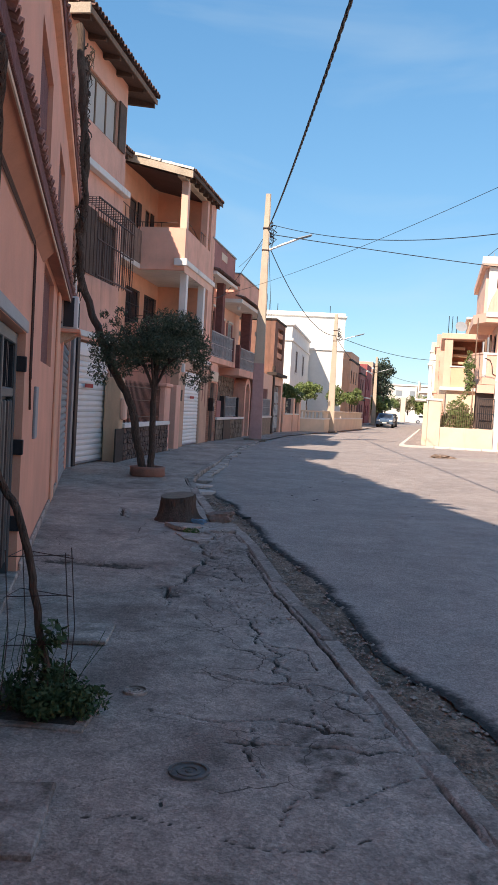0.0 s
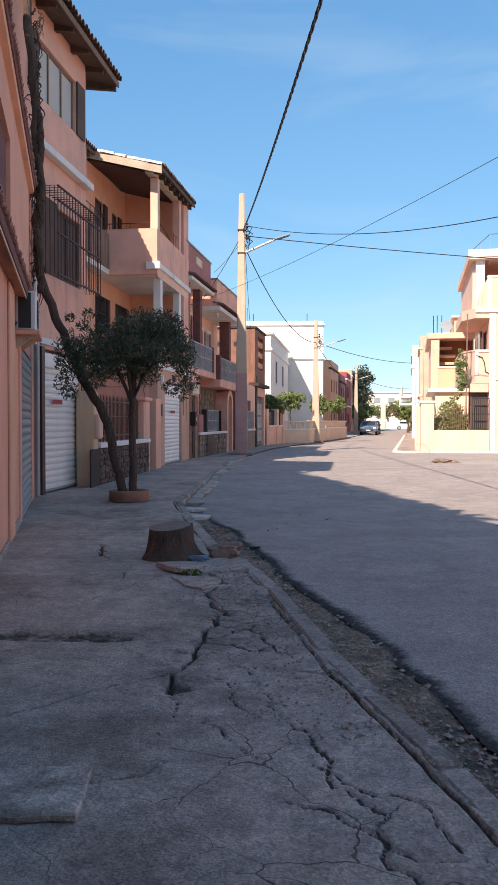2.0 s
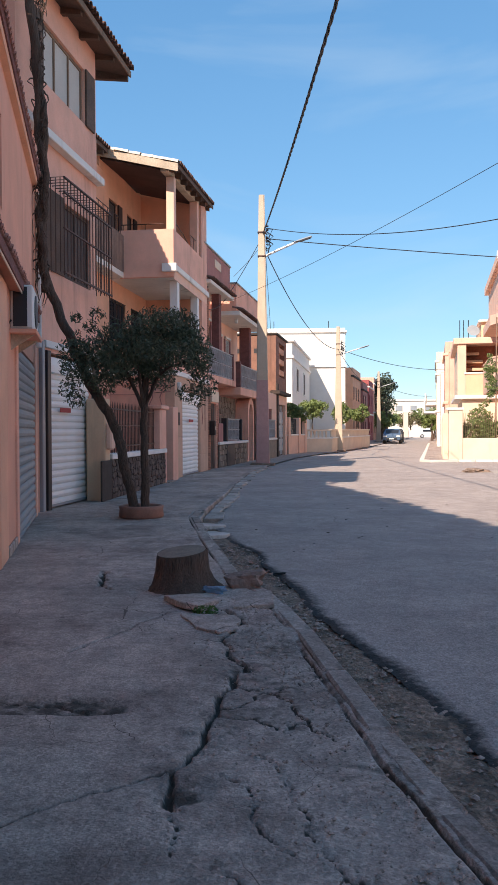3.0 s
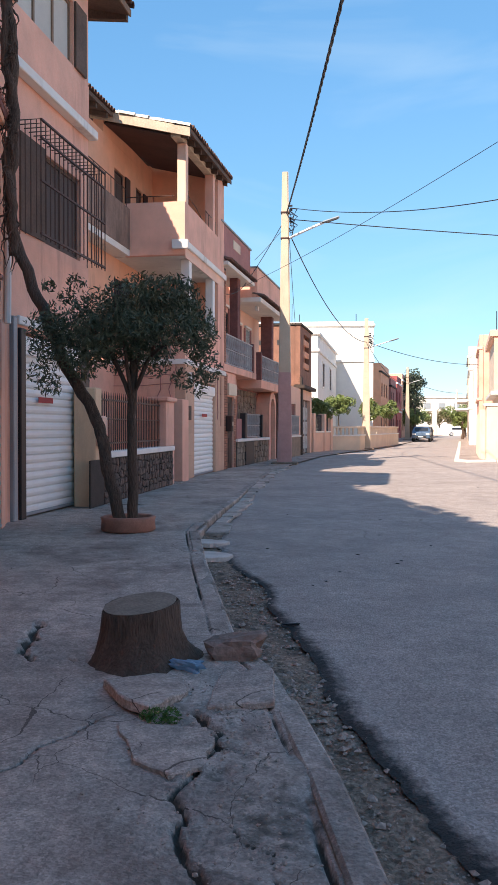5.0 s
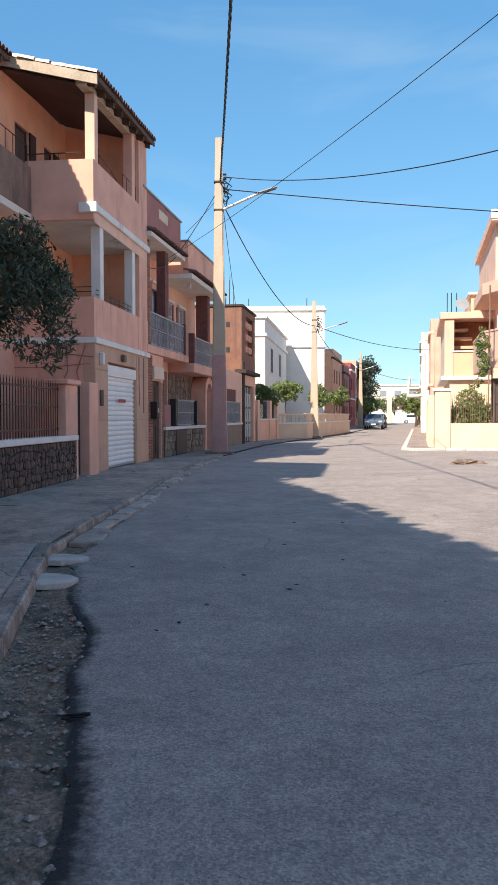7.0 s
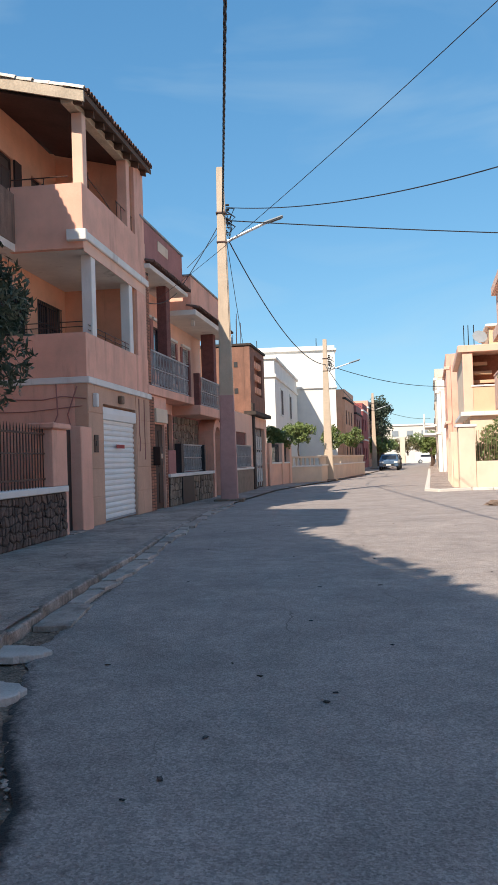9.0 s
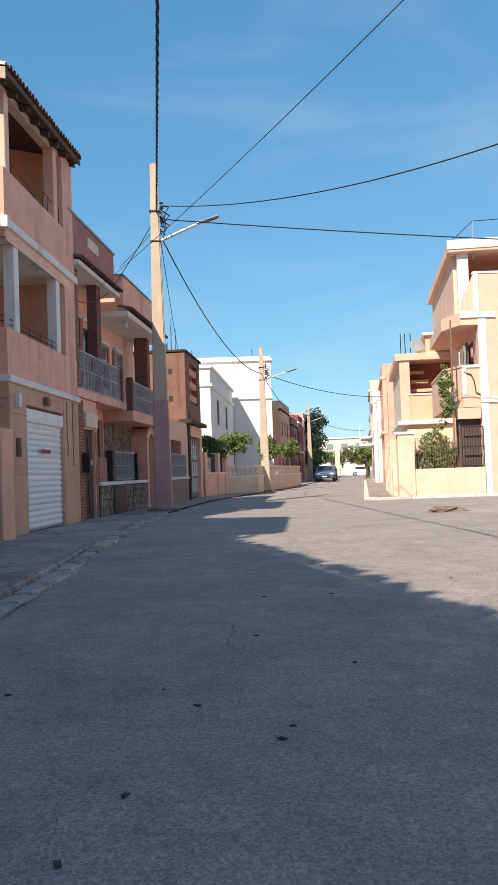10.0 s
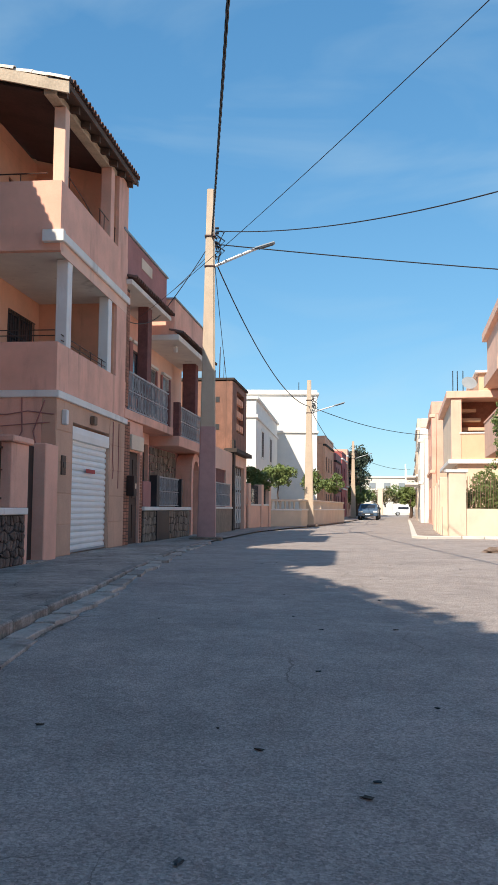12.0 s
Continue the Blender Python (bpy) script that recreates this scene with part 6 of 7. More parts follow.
# ---- poles and cables ----
def street_pole(x, y, top, label, low_mat, lamp_turn, lean=0.0):
    p = thing("utility_pole", pose(x, y, 0, 0, lean, 0), label, "utility pole", group="concrete poles along the pavement")
    bm = bmesh.new()
    bmesh.ops.create_cone(bm, cap_ends=True, segments=4, radius1=0.36, radius2=0.15, depth=top, matrix=pose(0, 0, top / 2, 0, 0, 45))
    for v in bm.verts:
        v.co.y *= 0.8
    bmesh.ops.bevel(bm, geom=[e for e in bm.edges if abs(e.verts[0].co.z - e.verts[1].co.z) > 1], offset=0.03, segments=2, affect="EDGES")
    part("shaft", bm, POLE, p)
    if low_mat:
        bm = bmesh.new()
        k = 3.2 / top
        bmesh.ops.create_cone(bm, cap_ends=False, segments=4, radius1=0.364, radius2=0.364 - 0.21 * k, depth=3.2, matrix=pose(0, 0, 1.6, 0, 0, 45))
        for v in bm.verts:
            v.co.y *= 0.8
            v.co.x *= 1.004
        bmesh.ops.bevel(bm, geom=[e for e in bm.edges if abs(e.verts[0].co.z - e.verts[1].co.z) > 1], offset=0.03, segments=2, affect="EDGES")
        part("painted_foot", bm, low_mat, p, "pink painted lower shaft")
    part("footing", boxes((-0.45, 0.45, -0.4, 0.4, -0.2, 0.06), bevel=0.02), DIRT, p)
    a = radians(lamp_turn)
    d = Vector((math.cos(a), math.sin(a), 0))
    s = top / 10.2
    arm = bmesh.new()
    tube(arm, [Vector((0, 0, 7.9 * s)) + d * 0.12, Vector((0, 0, 8.15 * s)) + d * 0.7, Vector((0, 0, 8.42 * s)) + d * 1.35], 0.045 * s, 8)
    lamp = part("lamp_arm", arm, STEEL, p)
    head = boxes((0, 0.62, -0.09, 0.09, -0.03, 0.035), bevel=0.025)
    hd = part("lamp_head", head, GREYMETAL, lamp, "flat grey street lamp head")
    hd.matrix_basis = Matrix.Translation(Vector((0, 0, 8.41 * s)) + d * 1.3) @ pose(0, 0, 0, 0, 0, lamp_turn) @ pose(0, 0, 0, 0, -17, 0)
    part("lens", boxes((0.12, 0.56, -0.07, 0.07, -0.045, -0.031)), BLACK, hd)
    for z in (7.86, 8.76):
        part("clamp", boxes((-0.155, 0.155, -0.135, 0.135, z * s, (z + 0.05) * s), bevel=0.008), RUSTIRON, p)
    bm = bmesh.new()
    rs = random.Random(4)
    for k in range(7):
        z = (8.3 + 0.1 * k) * s
        c = [(0.17, -0.17, z), (0.3 + rs.uniform(0, 0.15), -0.2, z - rs.uniform(0, 0.25)), (0.24, -0.1, z - 0.35), (0.16, -0.17, z - 0.45 * rs.random())]
        tube(bm, c, 0.022, 5)
    part("cable_tangle", bm, CABLE, p)
    bm = bmesh.new()
    for z in (8.55, 8.85, 9.0):
        tube(bm, [(0.15, -0.12, z * s), (0.26, -0.12, z * s)], 0.035, 6)
    part("insulator", bm, IRON, p)
    return p


def cable(name, a, b, sag, r, label, n=26):
    a, b = Vector(a), Vector(b)
    bm = bmesh.new()
    tube(bm, [a.lerp(b, i / n) - Vector((0, 0, 4 * sag * (i / n) * (1 - i / n))) for i in range(n + 1)], r, 6)
    return tagged(part(name, bm, CABLE), label, "cable", group="overhead cables")


def swung(x, y, z0, phi, b1, b2, s1, r, label, twist=0):
    """A cable that leaves a pole at phi degrees from +Y, its height a parabola of the way."""
    d = Vector((math.sin(radians(phi)), math.cos(radians(phi)), 0))
    side = Vector((d.y, -d.x, 0))
    pts = [Vector((x, y, z0 + b1 * s + b2 * s * s)) + d * s for s in [s1 * i / 90 for i in range(91)]]
    bm = bmesh.new()
    if twist:
        for ph in (0, 2.1, 4.2):
            fine = []
            for i in range(len(pts) - 1):
                for k in range(4):
                    q = pts[i].lerp(pts[i + 1], k / 4)
                    t = (i * 4 + k) * twist + ph
                    fine.append(q + 0.016 * (math.cos(t) * side + math.sin(t) * Vector((0, 0, 1))))
            tube(bm, fine, r, 5)
    else:
        tube(bm, pts, r, 6)
    return tagged(part("overhead_cable", bm, CABLE), label, "cable", group="overhead cables")


# ---- plants ----
def leaf_cloud(blobs, count, size, seed, droop=0.0, slim=0.35):
    """Many small leaves in clumps; blobs are (x, y, z, radius)."""
    rs = np.random.RandomState(seed)
    vs, fs = [], []
    weights = np.array([b[3] ** 2 for b in blobs])
    pick = rs.choice(len(blobs), size=count, p=weights / weights.sum())
    for i in range(count):
        bx, by, bz, br = blobs[pick[i]]
        d = rs.normal(size=3)
        d /= np.linalg.norm(d)
        q = np.array((bx, by, bz)) + d * br * (0.55 + 0.5 * rs.rand()) * np.array((1, 1, 0.9))
        a = rs.normal(size=3)
        a[2] -= droop
        a /= np.linalg.norm(a)
        b = np.cross(a, rs.normal(size=3))
        b /= np.linalg.norm(b)
        s = size * (0.6 + 0.8 * rs.rand())
        k = len(vs)
        vs += [tuple(q - a * s), tuple(q + b * s * slim), tuple(q + a * s), tuple(q - b * s * slim)]
        fs.append((k, k + 1, k + 2, k + 3))
    return vs, fs


def clumps(centre, spread, n, r, seed):
    rs = random.Random(seed)
    out = []
    for _ in range(n):
        while True:
            p = [rs.uniform(-1, 1) for _ in range(3)]
            if sum(v * v for v in p) <= 1:
                break
        out.append((centre[0] + p[0] * spread[0], centre[1] + p[1] * spread[1], centre[2] + p[2] * spread[2], r * rs.uniform(0.6, 1.3)))
    return out


def limb(bm, pts, r0, r1, sides=9, knots=0.0, seed=0):
    rs = random.Random(seed)
    fine = []
    pts = [Vector(p) for p in pts]
    for i in range(len(pts) - 1):
        p0, p1, p2, p3 = pts[max(i - 1, 0)], pts[i], pts[i + 1], pts[min(i + 2, len(pts) - 1)]
        for k in range(5):
            t = k / 5
            fine.append(0.5 * ((2 * p1) + (p2 - p0) * t + (2 * p0 - 5 * p1 + 4 * p2 - p3) * t * t + (3 * p1 - p0 - 3 * p2 + p3) * t ** 3))
    fine.append(pts[-1])
    fine = [q + Vector([rs.uniform(-1, 1) * knots for _ in range(3)]) for q in fine]
    return tube(bm, fine, r0, sides, taper=r1)


def pavement_tree():
    t = thing("pavement_tree", pose(-2.31, 13.5, 0.0), "small olive-like street tree in a round clay planter", "tree")
    bm = bmesh.new()
    limb(bm, [(0.06, 0, 0.05), (0.07, 0, 0.5), (0.06, 0.02, 1.0), (0.05, 0.02, 1.5), (0.08, 0.05, 2.1)], 0.07, 0.05, knots=0.008, seed=1)
    for e in ((0.55, 0.1, 2.75), (-0.55, -0.2, 2.7), (0.1, 0.5, 3.0), (-0.1, -0.4, 2.95), (0.7, -0.2, 2.3), (-0.7, 0.2, 2.5)):
        limb(bm, [(0.05, 0.02, 1.6), (0.05 + e[0] * 0.4, e[1] * 0.4, 2.15), e], 0.032, 0.01, 6, 0.01, 2)
    part("trunk", bm, BARK, t, smooth=True)
    blobs = clumps((0.02, 0, 2.45), (0.95, 0.85, 0.42), 44, 0.24, 5) + clumps((0.32, 0, 2.75), (0.55, 0.6, 0.32), 22, 0.2, 6) + clumps((-0.55, 0, 2.35), (0.5, 0.5, 0.42), 16, 0.2, 7) + clumps((0.85, 0, 2.05), (0.25, 0.4, 0.3), 9, 0.14, 8) + clumps((-0.75, -0.1, 2.85), (0.28, 0.3, 0.28), 7, 0.10, 18) + clumps((-0.95, 0, 2.15), (0.2, 0.3, 0.5), 7, 0.14, 9)
    part("crown", leaf_cloud(blobs, 21000, 0.037, 3, droop=0.5, slim=0.26), LEAF, t, "dense dark green crown of narrow leaves")


def old_vine():
    v = thing("grape_vine", pose(-2.31, 13.45, 0.0), "thick old climbing vine trunk leaning to the house wall", "vine")
    bm = bmesh.new()
    limb(bm, [(-0.04, 0, 0.05), (-0.18, 0.0, 0.55), (-0.28, 0.0, 1.0), (-0.38, 0.05, 1.35), (-0.72, 0.1, 1.9), (-1.0, 0.15, 2.5), (-1.26, 0.2, 3.1), (-1.46, 0.2, 3.6), (-1.52, 0.2, 4.2), (-1.47, 0.2, 4.8), (-1.50, 0.2, 5.4), (-1.46, 0.15, 6.0), (-1.53, 0.1, 6.6), (-1.58, 0.0, 7.4), (-1.66, 0.0, 8.3)], 0.075, 0.07, 9, 0.018, 3)
    limb(bm, [(-1.44, 0.15, 3.4), (-1.46, 0.1, 4.0), (-1.55, 0.15, 4.6), (-1.42, 0.15, 5.2), (-1.54, 0.1, 5.8), (-1.50, 0.05, 6.5), (-1.60, 0.0, 7.6)], 0.06, 0.05, 7, 0.02, 4)
    part("stem", bm, BARK, v, smooth=True)
    bm = bmesh.new()
    rs = random.Random(8)
    for k in range(110):
        z = rs.uniform(3.5, 8.0)
        x = -1.50 + rs.uniform(-0.06, 0.06)
        limb(bm, [(x, 0.15, z), (x + rs.uniform(-0.12, 0.08), 0.1 + rs.uniform(-0.12, 0.05), z - rs.uniform(0.0, 0.2)), (x + rs.uniform(-0.12, 0.08), 0.1, z - rs.uniform(0.15, 0.5))], 0.015, 0.004, 4, 0.012, k)
    part("dry_bark_fringe", bm, BARK, v)


def planter():
    p = thing("planter_ring", pose(-2.31, 13.55, 0.0), "low round terracotta planter ring on the pavement", "planter")
    bm = bmesh.new()
    n = 28
    prof = [(0.30, 0.0), (0.335, 0.02), (0.325, 0.13), (0.34, 0.17), (0.30, 0.185), (0.265, 0.17), (0.26, 0.1)]
    rings = [[bm.verts.new((r * math.cos(2 * math.pi * k / n), r * math.sin(2 * math.pi * k / n), z)) for k in range(n)] for r, z in prof]
    for a, b in zip(rings[:-1], rings[1:]):
        for k in range(n):
            bm.faces.new((a[k], a[(k + 1) % n], b[(k + 1) % n], b[k]))
    part("ring", bm, TERRA, p, smooth=True)
    bm = bmesh.new()
    bmesh.ops.create_circle(bm, cap_ends=True, segments=28, radius=0.27, matrix=pose(0, 0, 0.12))
    part("soil", bm, SOIL, p)


def stump():
    s = thing("tree_stump", pose(-0.91, 8.0, -0.02) @ Matrix.Diagonal((0.94, 0.94, 0.95, 1.0)), "sawn brown tree stump with spreading roots", "tree stump")
    bm = bmesh.new()
    n = 40
    rows = [(0.0, 0.31), (0.04, 0.275), (0.10, 0.255), (0.18, 0.235), (0.27, 0.225), (0.325, 0.222), (0.335, 0.215)]
    rings = []
    for z, r in rows:
        ring = []
        for k in range(n):
            t = 2 * math.pi * k / n
            flare = max(0.0, 0.14 - z) / 0.14
            rr = r * (1 + 0.03 * math.sin(5 * t + 1) + 0.02 * math.sin(11 * t)) + flare * 0.12 * max(0, math.sin(1.5 * t + 0.6)) ** 2 + 0.006 * math.sin(19 * t)
            ring.append(bm.verts.new((rr * math.cos(t), rr * math.sin(t), z + (0.02 * math.cos(t) + 0.022 * math.sin(t) if z > 0.3 else 0))))
        rings.append(ring)
    for a, b in zip(rings[:-1], rings[1:]):
        for k in range(n):
            bm.faces.new((a[k], a[(k + 1) % n], b[(k + 1) % n], b[k]))
    part("bark", bm, BARK, s, smooth=True)
    bm = bmesh.new()
    c = bm.verts.new((0, 0, 0.338))
    rim = [bm.verts.new((0.213 * math.cos(2 * math.pi * k / n), 0.213 * math.sin(2 * math.pi * k / n), 0.336 + 0.02 * math.cos(2 * math.pi * k / n) + 0.022 * math.sin(2 * math.pi * k / n))) for k in range(n)]
    for k in range(n):
        bm.faces.new((c, rim[k], rim[(k + 1) % n]))
    part("cut_face", bm, CUTWOOD, s, "grey weathered cut face")


def rough_block(name, size, seed, rough=0.16, cuts=3):
    """An irregular lump of stone or concrete."""
    bm = bmesh.new()
    bmesh.ops.create_cube(bm, size=1.0)
    bmesh.ops.subdivide_edges(bm, edges=bm.edges[:], cuts=cuts, use_grid_fill=True)
    rs = random.Random(seed)
    off = Vector((rs.uniform(0, 50), rs.uniform(0, 50), rs.uniform(0, 50)))
    for v in bm.verts:
        d = v.co.normalized()
        v.co = v.co.lerp(d * 0.62, 0.35)
        v.co += d * rough * noise.noise(v.co * 2.3 + off) + d * rough * 0.5 * noise.noise(v.co * 6 + off)
        v.co = Vector((v.co.x * size[0], v.co.y * size[1], v.co.z * size[2]))
    return bm


def slab_piece(pts, h, seed):
    """A broken flat piece of paving with uneven edges."""
    rs = random.Random(seed)
    fine = []
    for (ax, ay), (bx, by) in zip(pts, pts[1:] + pts[:1]):
        for k in range(4):
            t = k / 4
            j = 0.012 if k else 0.0
            fine.append((ax + (bx - ax) * t + rs.uniform(-j, j), ay + (by - ay) * t + rs.uniform(-j, j)))
    bm = bmesh.new()
    lo = [bm.verts.new((x, y, 0)) for x, y in fine]
    md = [bm.verts.new((x, y, h * 0.85)) for x, y in fine]
    cx, cy = sum(p[0] for p in fine) / len(fine), sum(p[1] for p in fine) / len(fine)
    hi = [bm.verts.new((cx + (x - cx) * 0.965, cy + (y - cy) * 0.965, h + rs.uniform(-0.003, 0.003))) for x, y in fine]
    n = len(fine)
    for a, b in ((lo, md), (md, hi)):
        for k in range(n):
            bm.faces.new((a[k], a[(k + 1) % n], b[(k + 1) % n], b[k]))
    bm.faces.new(hi)
    return bm


def broken_slabs():
    rows = [
        ([(-0.79, 7.14), (-0.66, 7.05), (-0.54, 7.38), (-0.62, 7.64), (-0.76, 7.66), (-0.97, 7.45)], 0.045, (-4, 3)),
        ([(-0.62, 6.58), (-0.46, 6.46), (-0.35, 6.55), (-0.34, 6.84), (-0.39, 6.95), (-0.77, 6.95)], 0.02, (0.5, 1)),
        ([(-0.42, 7.2), (-0.12, 7.25), (-0.16, 7.75), (-0.42, 7.8)], 0.03, (0, -3)),
    ]
    for k, (pts, h, tilt) in enumerate(rows):
        cx, cy = sum(p[0] for p in pts) / len(pts), sum(p[1] for p in pts) / len(pts)
        ob = part("broken_slab", slab_piece([(x - cx, y - cy) for x, y in pts], h, k), CONCRETE)
        ob.matrix_world = pose(cx, cy, -0.01, tilt[0], tilt[1], 0)
        tagged(ob, "broken tilted piece of concrete paving beside the stump", "paving slab", group="broken paving")
    for k, (x, y, a, b) in enumerate(((-1.32, 13.2, 0.55, 0.36), (-1.17, 12.2, 0.55, 0.44))):
        pts = [(-a / 2, -b / 2), (a * 0.15, -b * 0.52), (a * 0.42, -b * 0.36), (a * 0.56, 0.0), (a * 0.42, b * 0.34), (a * 0.15, b * 0.48), (-a / 2, b / 2)]
        ob = part("gutter_slab", slab_piece(pts, 0.05, 20 + k), mat("pale_gutter_concrete", (0.56, 0.49, 0.44), var=0.2, scale=3, bump=0.5))
        ob.matrix_world = pose(x, y, -0.118, 0, 1, 5)
        tagged(ob, "pale pointed concrete slab lying at the gutter", "concrete slab", group="gutter slabs")
    rock = part("rock", rough_block("rock", (0.28, 0.18, 0.12), 5, 0.3), mat("pinkish_rock", (0.27, 0.175, 0.14), var=0.25, scale=6, bump=0.9, grain=40), smooth=False)
    rock.matrix_world = pose(-0.39, 8.08, 0.05, 4, -6, -8)
    tagged(rock, "rough pinkish-brown rock on the kerb", "rock")
    bag = part("plastic_scrap", rough_block("bag", (0.16, 0.05, 0.05), 9, 0.5), BLUEBAG)
    bag.matrix_world = pose(-0.62, 7.80, 0.02, 0, 0, -25)
    tagged(bag, "crumpled blue plastic scrap by the stump", "litter")
    piece = part("dark_litter", rough_block("litter", (0.10, 0.03, 0.025), 12, 0.4), BLACK)
    piece.matrix_world = pose(-0.13, 9.25, -0.10, 0, 0, 10)
    tagged(piece, "small dark scrap lying in the gutter", "litter")


def gutter_strip():
    """Worn concrete gutter blocks between the kerb and the asphalt."""
    rs = random.Random(23)
    g = thing("gutter", Matrix(), "broken strip of pale concrete gutter blocks", "gutter", kind="structure")
    stone = mat("worn_gutter_concrete", (0.45, 0.37, 0.32), var=0.25, scale=4, bump=0.7, piece=0.25, stain=(0.22, 0.17, 0.14), stain_at=0.5)
    y = 14.1
    while y < 30:
        ln = rs.uniform(0.5, 1.1)
        a0, a1 = float(lerp_line(KERB, y)) + 0.03, float(lerp_line(KERB, y + ln)) + 0.03
        b0, b1 = float(lerp_line(EDGE, y)) + rs.uniform(-0.05, 0.08), float(lerp_line(EDGE, y + ln)) + rs.uniform(-0.05, 0.08)
        cy = y + ln / 2
        ob = part("gutter_block", slab_piece([(a0, -ln / 2 + 0.02), (b0, -ln / 2 + 0.02), (b1, ln / 2 - 0.02), (a1, ln / 2 - 0.02)], 0.05, int(100 * y)), stone, g)
        ob.matrix_basis = pose(0, cy, float(road_z(cy)) - 0.028 + rs.uniform(-0.008, 0.01), 0, rs.uniform(-0.6, 0.6), 0)
        y += ln + (0.25 if rs.random() < 0.15 else 0.0)


def manholes():
    for x, y, r, nm in ((0.175, 1.11, 0.081, "cast iron water cover set in the pavement"), (-0.205, 1.955, 0.06, "small dusty metal water cover in concrete")):
        m = thing("water_cover", pose(x, y, 0.004), nm, "manhole cover", group="water covers")
        bm = bmesh.new()
        n = 28
        prof = [(r, -0.01), (r, 0.006), (r * 0.86, 0.008), (r * 0.84, 0.0), (r * 0.6, 0.0), (r * 0.58, 0.005), (r * 0.4, 0.005), (r * 0.38, 0.0), (r * 0.2, 0.0), (r * 0.17, 0.006), (0.004, 0.007)]
        rings = [[bm.verts.new((q * math.cos(2 * math.pi * k / n), q * math.sin(2 * math.pi * k / n), z)) for k in range(n)] for q, z in prof]
        for a, b in zip(rings[:-1], rings[1:]):
            for k in range(n):
                bm.faces.new((a[k], a[(k + 1) % n], b[(k + 1) % n], b[k]))
        part("lid", bm, COVER if r > 0.08 else KERBSTONE, m, smooth=False)


def weeds():
    w = thing("weed_clump", pose(-0.585, 1.6, 0.0), "green weeds round a bare vine stem in a square pit", "weeds")
    blobs = [(0.06 + 0.19 * math.cos(k * 1.3) * (k % 3) / 2, 0.0 + 0.2 * math.sin(k * 1.3) * (k % 4) / 3, 0.05 + 0.02 * (k % 4), 0.085) for k in range(22)]
    part("leaves", leaf_cloud(blobs, 5200, 0.013, 4, slim=0.5), WEED, w)
    blobs = [(0.02 + 0.05 * math.sin(k), 0.0, 0.12 + 0.03 * k, 0.05) for k in range(10)]
    part("upper_leaves", leaf_cloud(blobs, 260, 0.028, 6, slim=0.32), WEED, w)
    bm = bmesh.new()
    limb(bm, [(0.04, 0, 0), (0.03, 0.01, 0.2), (-0.01, 0.02, 0.37), (-0.05, 0.0, 0.61), (-0.12, 0.0, 0.88), (-0.22, 0.0, 1.05), (-0.28, -0.1, 1.26), (-0.27, -0.25, 1.57), (-0.12, -0.5, 1.86), (0.05, -0.9, 2.08), (0.13, -1.1, 2.32), (0.16, -1.2, 2.49)], 0.018, 0.02, 7, 0.006, 1)
    part("vine_stem", bm, BARK, w, "bare brown vine stem", smooth=True)
    bm = bmesh.new()
    rs = random.Random(3)
    for x, y in ((-0.13, 0.1), (0.10, 0.12), (-0.16, -0.05), (0.11, -0.02)):
        tube(bm, [(x, y, 0), (x + 0.01, y + 0.05, 0.35), (x - 0.03, y + 0.08, 0.72)], 0.0025, 4)
    for z in (0.3, 0.52, 0.7):
        tube(bm, [(-0.16, -0.05 + 0.05 * z, z), (0.11, -0.02 + 0.05 * z, z + 0.02), (0.10, 0.14, z - 0.02), (-0.14, 0.12, z + 0.01), (-0.16, -0.05, z)], 0.0022, 4)
    part("wire_guard", bm, RUSTIRON, w, "bent rusty wire guard")
    for k in range(18):
        a = rs.uniform(0, 6.3)
        bm = bmesh.new()
        tube(bm, [(0.12 * math.cos(a), 0.1 * math.sin(a), 0.03), (0.2 * math.cos(a), 0.15 * math.sin(a), 0.2), (0.24 * math.cos(a) + 0.05, 0.2 * math.sin(a), 0.26 + 0.15 * rs.random())], 0.0016, 4)
        part("stalk", bm, WEED, w)
    pit = thing("tree_pit", pose(-0.585, 1.6, 0.0), "square concrete-edged planting pit", "planting pit")
    part("rim", boxes((-0.26, 0.26, -0.20, -0.15, -0.05, 0.014), (0.21, 0.26, -0.147, 0.27, -0.05, 0.014), bevel=0.006), KERBSTONE, pit)
    part("soil", boxes((-0.26, 0.208, -0.148, 0.27, -0.05, 0.012)), SOIL, pit)
    for x, y, a, b, t in ((-0.72, 2.86, 0.36, 0.40, 4), (-0.46, 0.62, 0.42, 0.5, 8)):
        ob = part("patch_slab", slab_piece([(-a / 2, -b / 2), (a / 2, -b / 2), (a / 2, b / 2), (-a / 2, b / 2)], 0.022, 31), KERBSTONE)
        ob.matrix_world = pose(x, y, 0.0, 0, 0, t)
        tagged(ob, "square patch of paler concrete in the pavement", "paving slab", group="paving patches")
    tuft = part("grass_tuft", leaf_cloud([(0, 0, 0.015, 0.05), (0.06, 0.02, 0.015, 0.045), (-0.05, 0.02, 0.012, 0.03)], 500, 0.011, 12, slim=0.3), mat("moss_green", (0.08, 0.17, 0.04), var=0.3, bump=0))
    tuft.matrix_world = pose(-0.62, 7.03, 0.0)
    tagged(tuft, "small green grass tuft at the broken paving", "grass", kind="stuff")


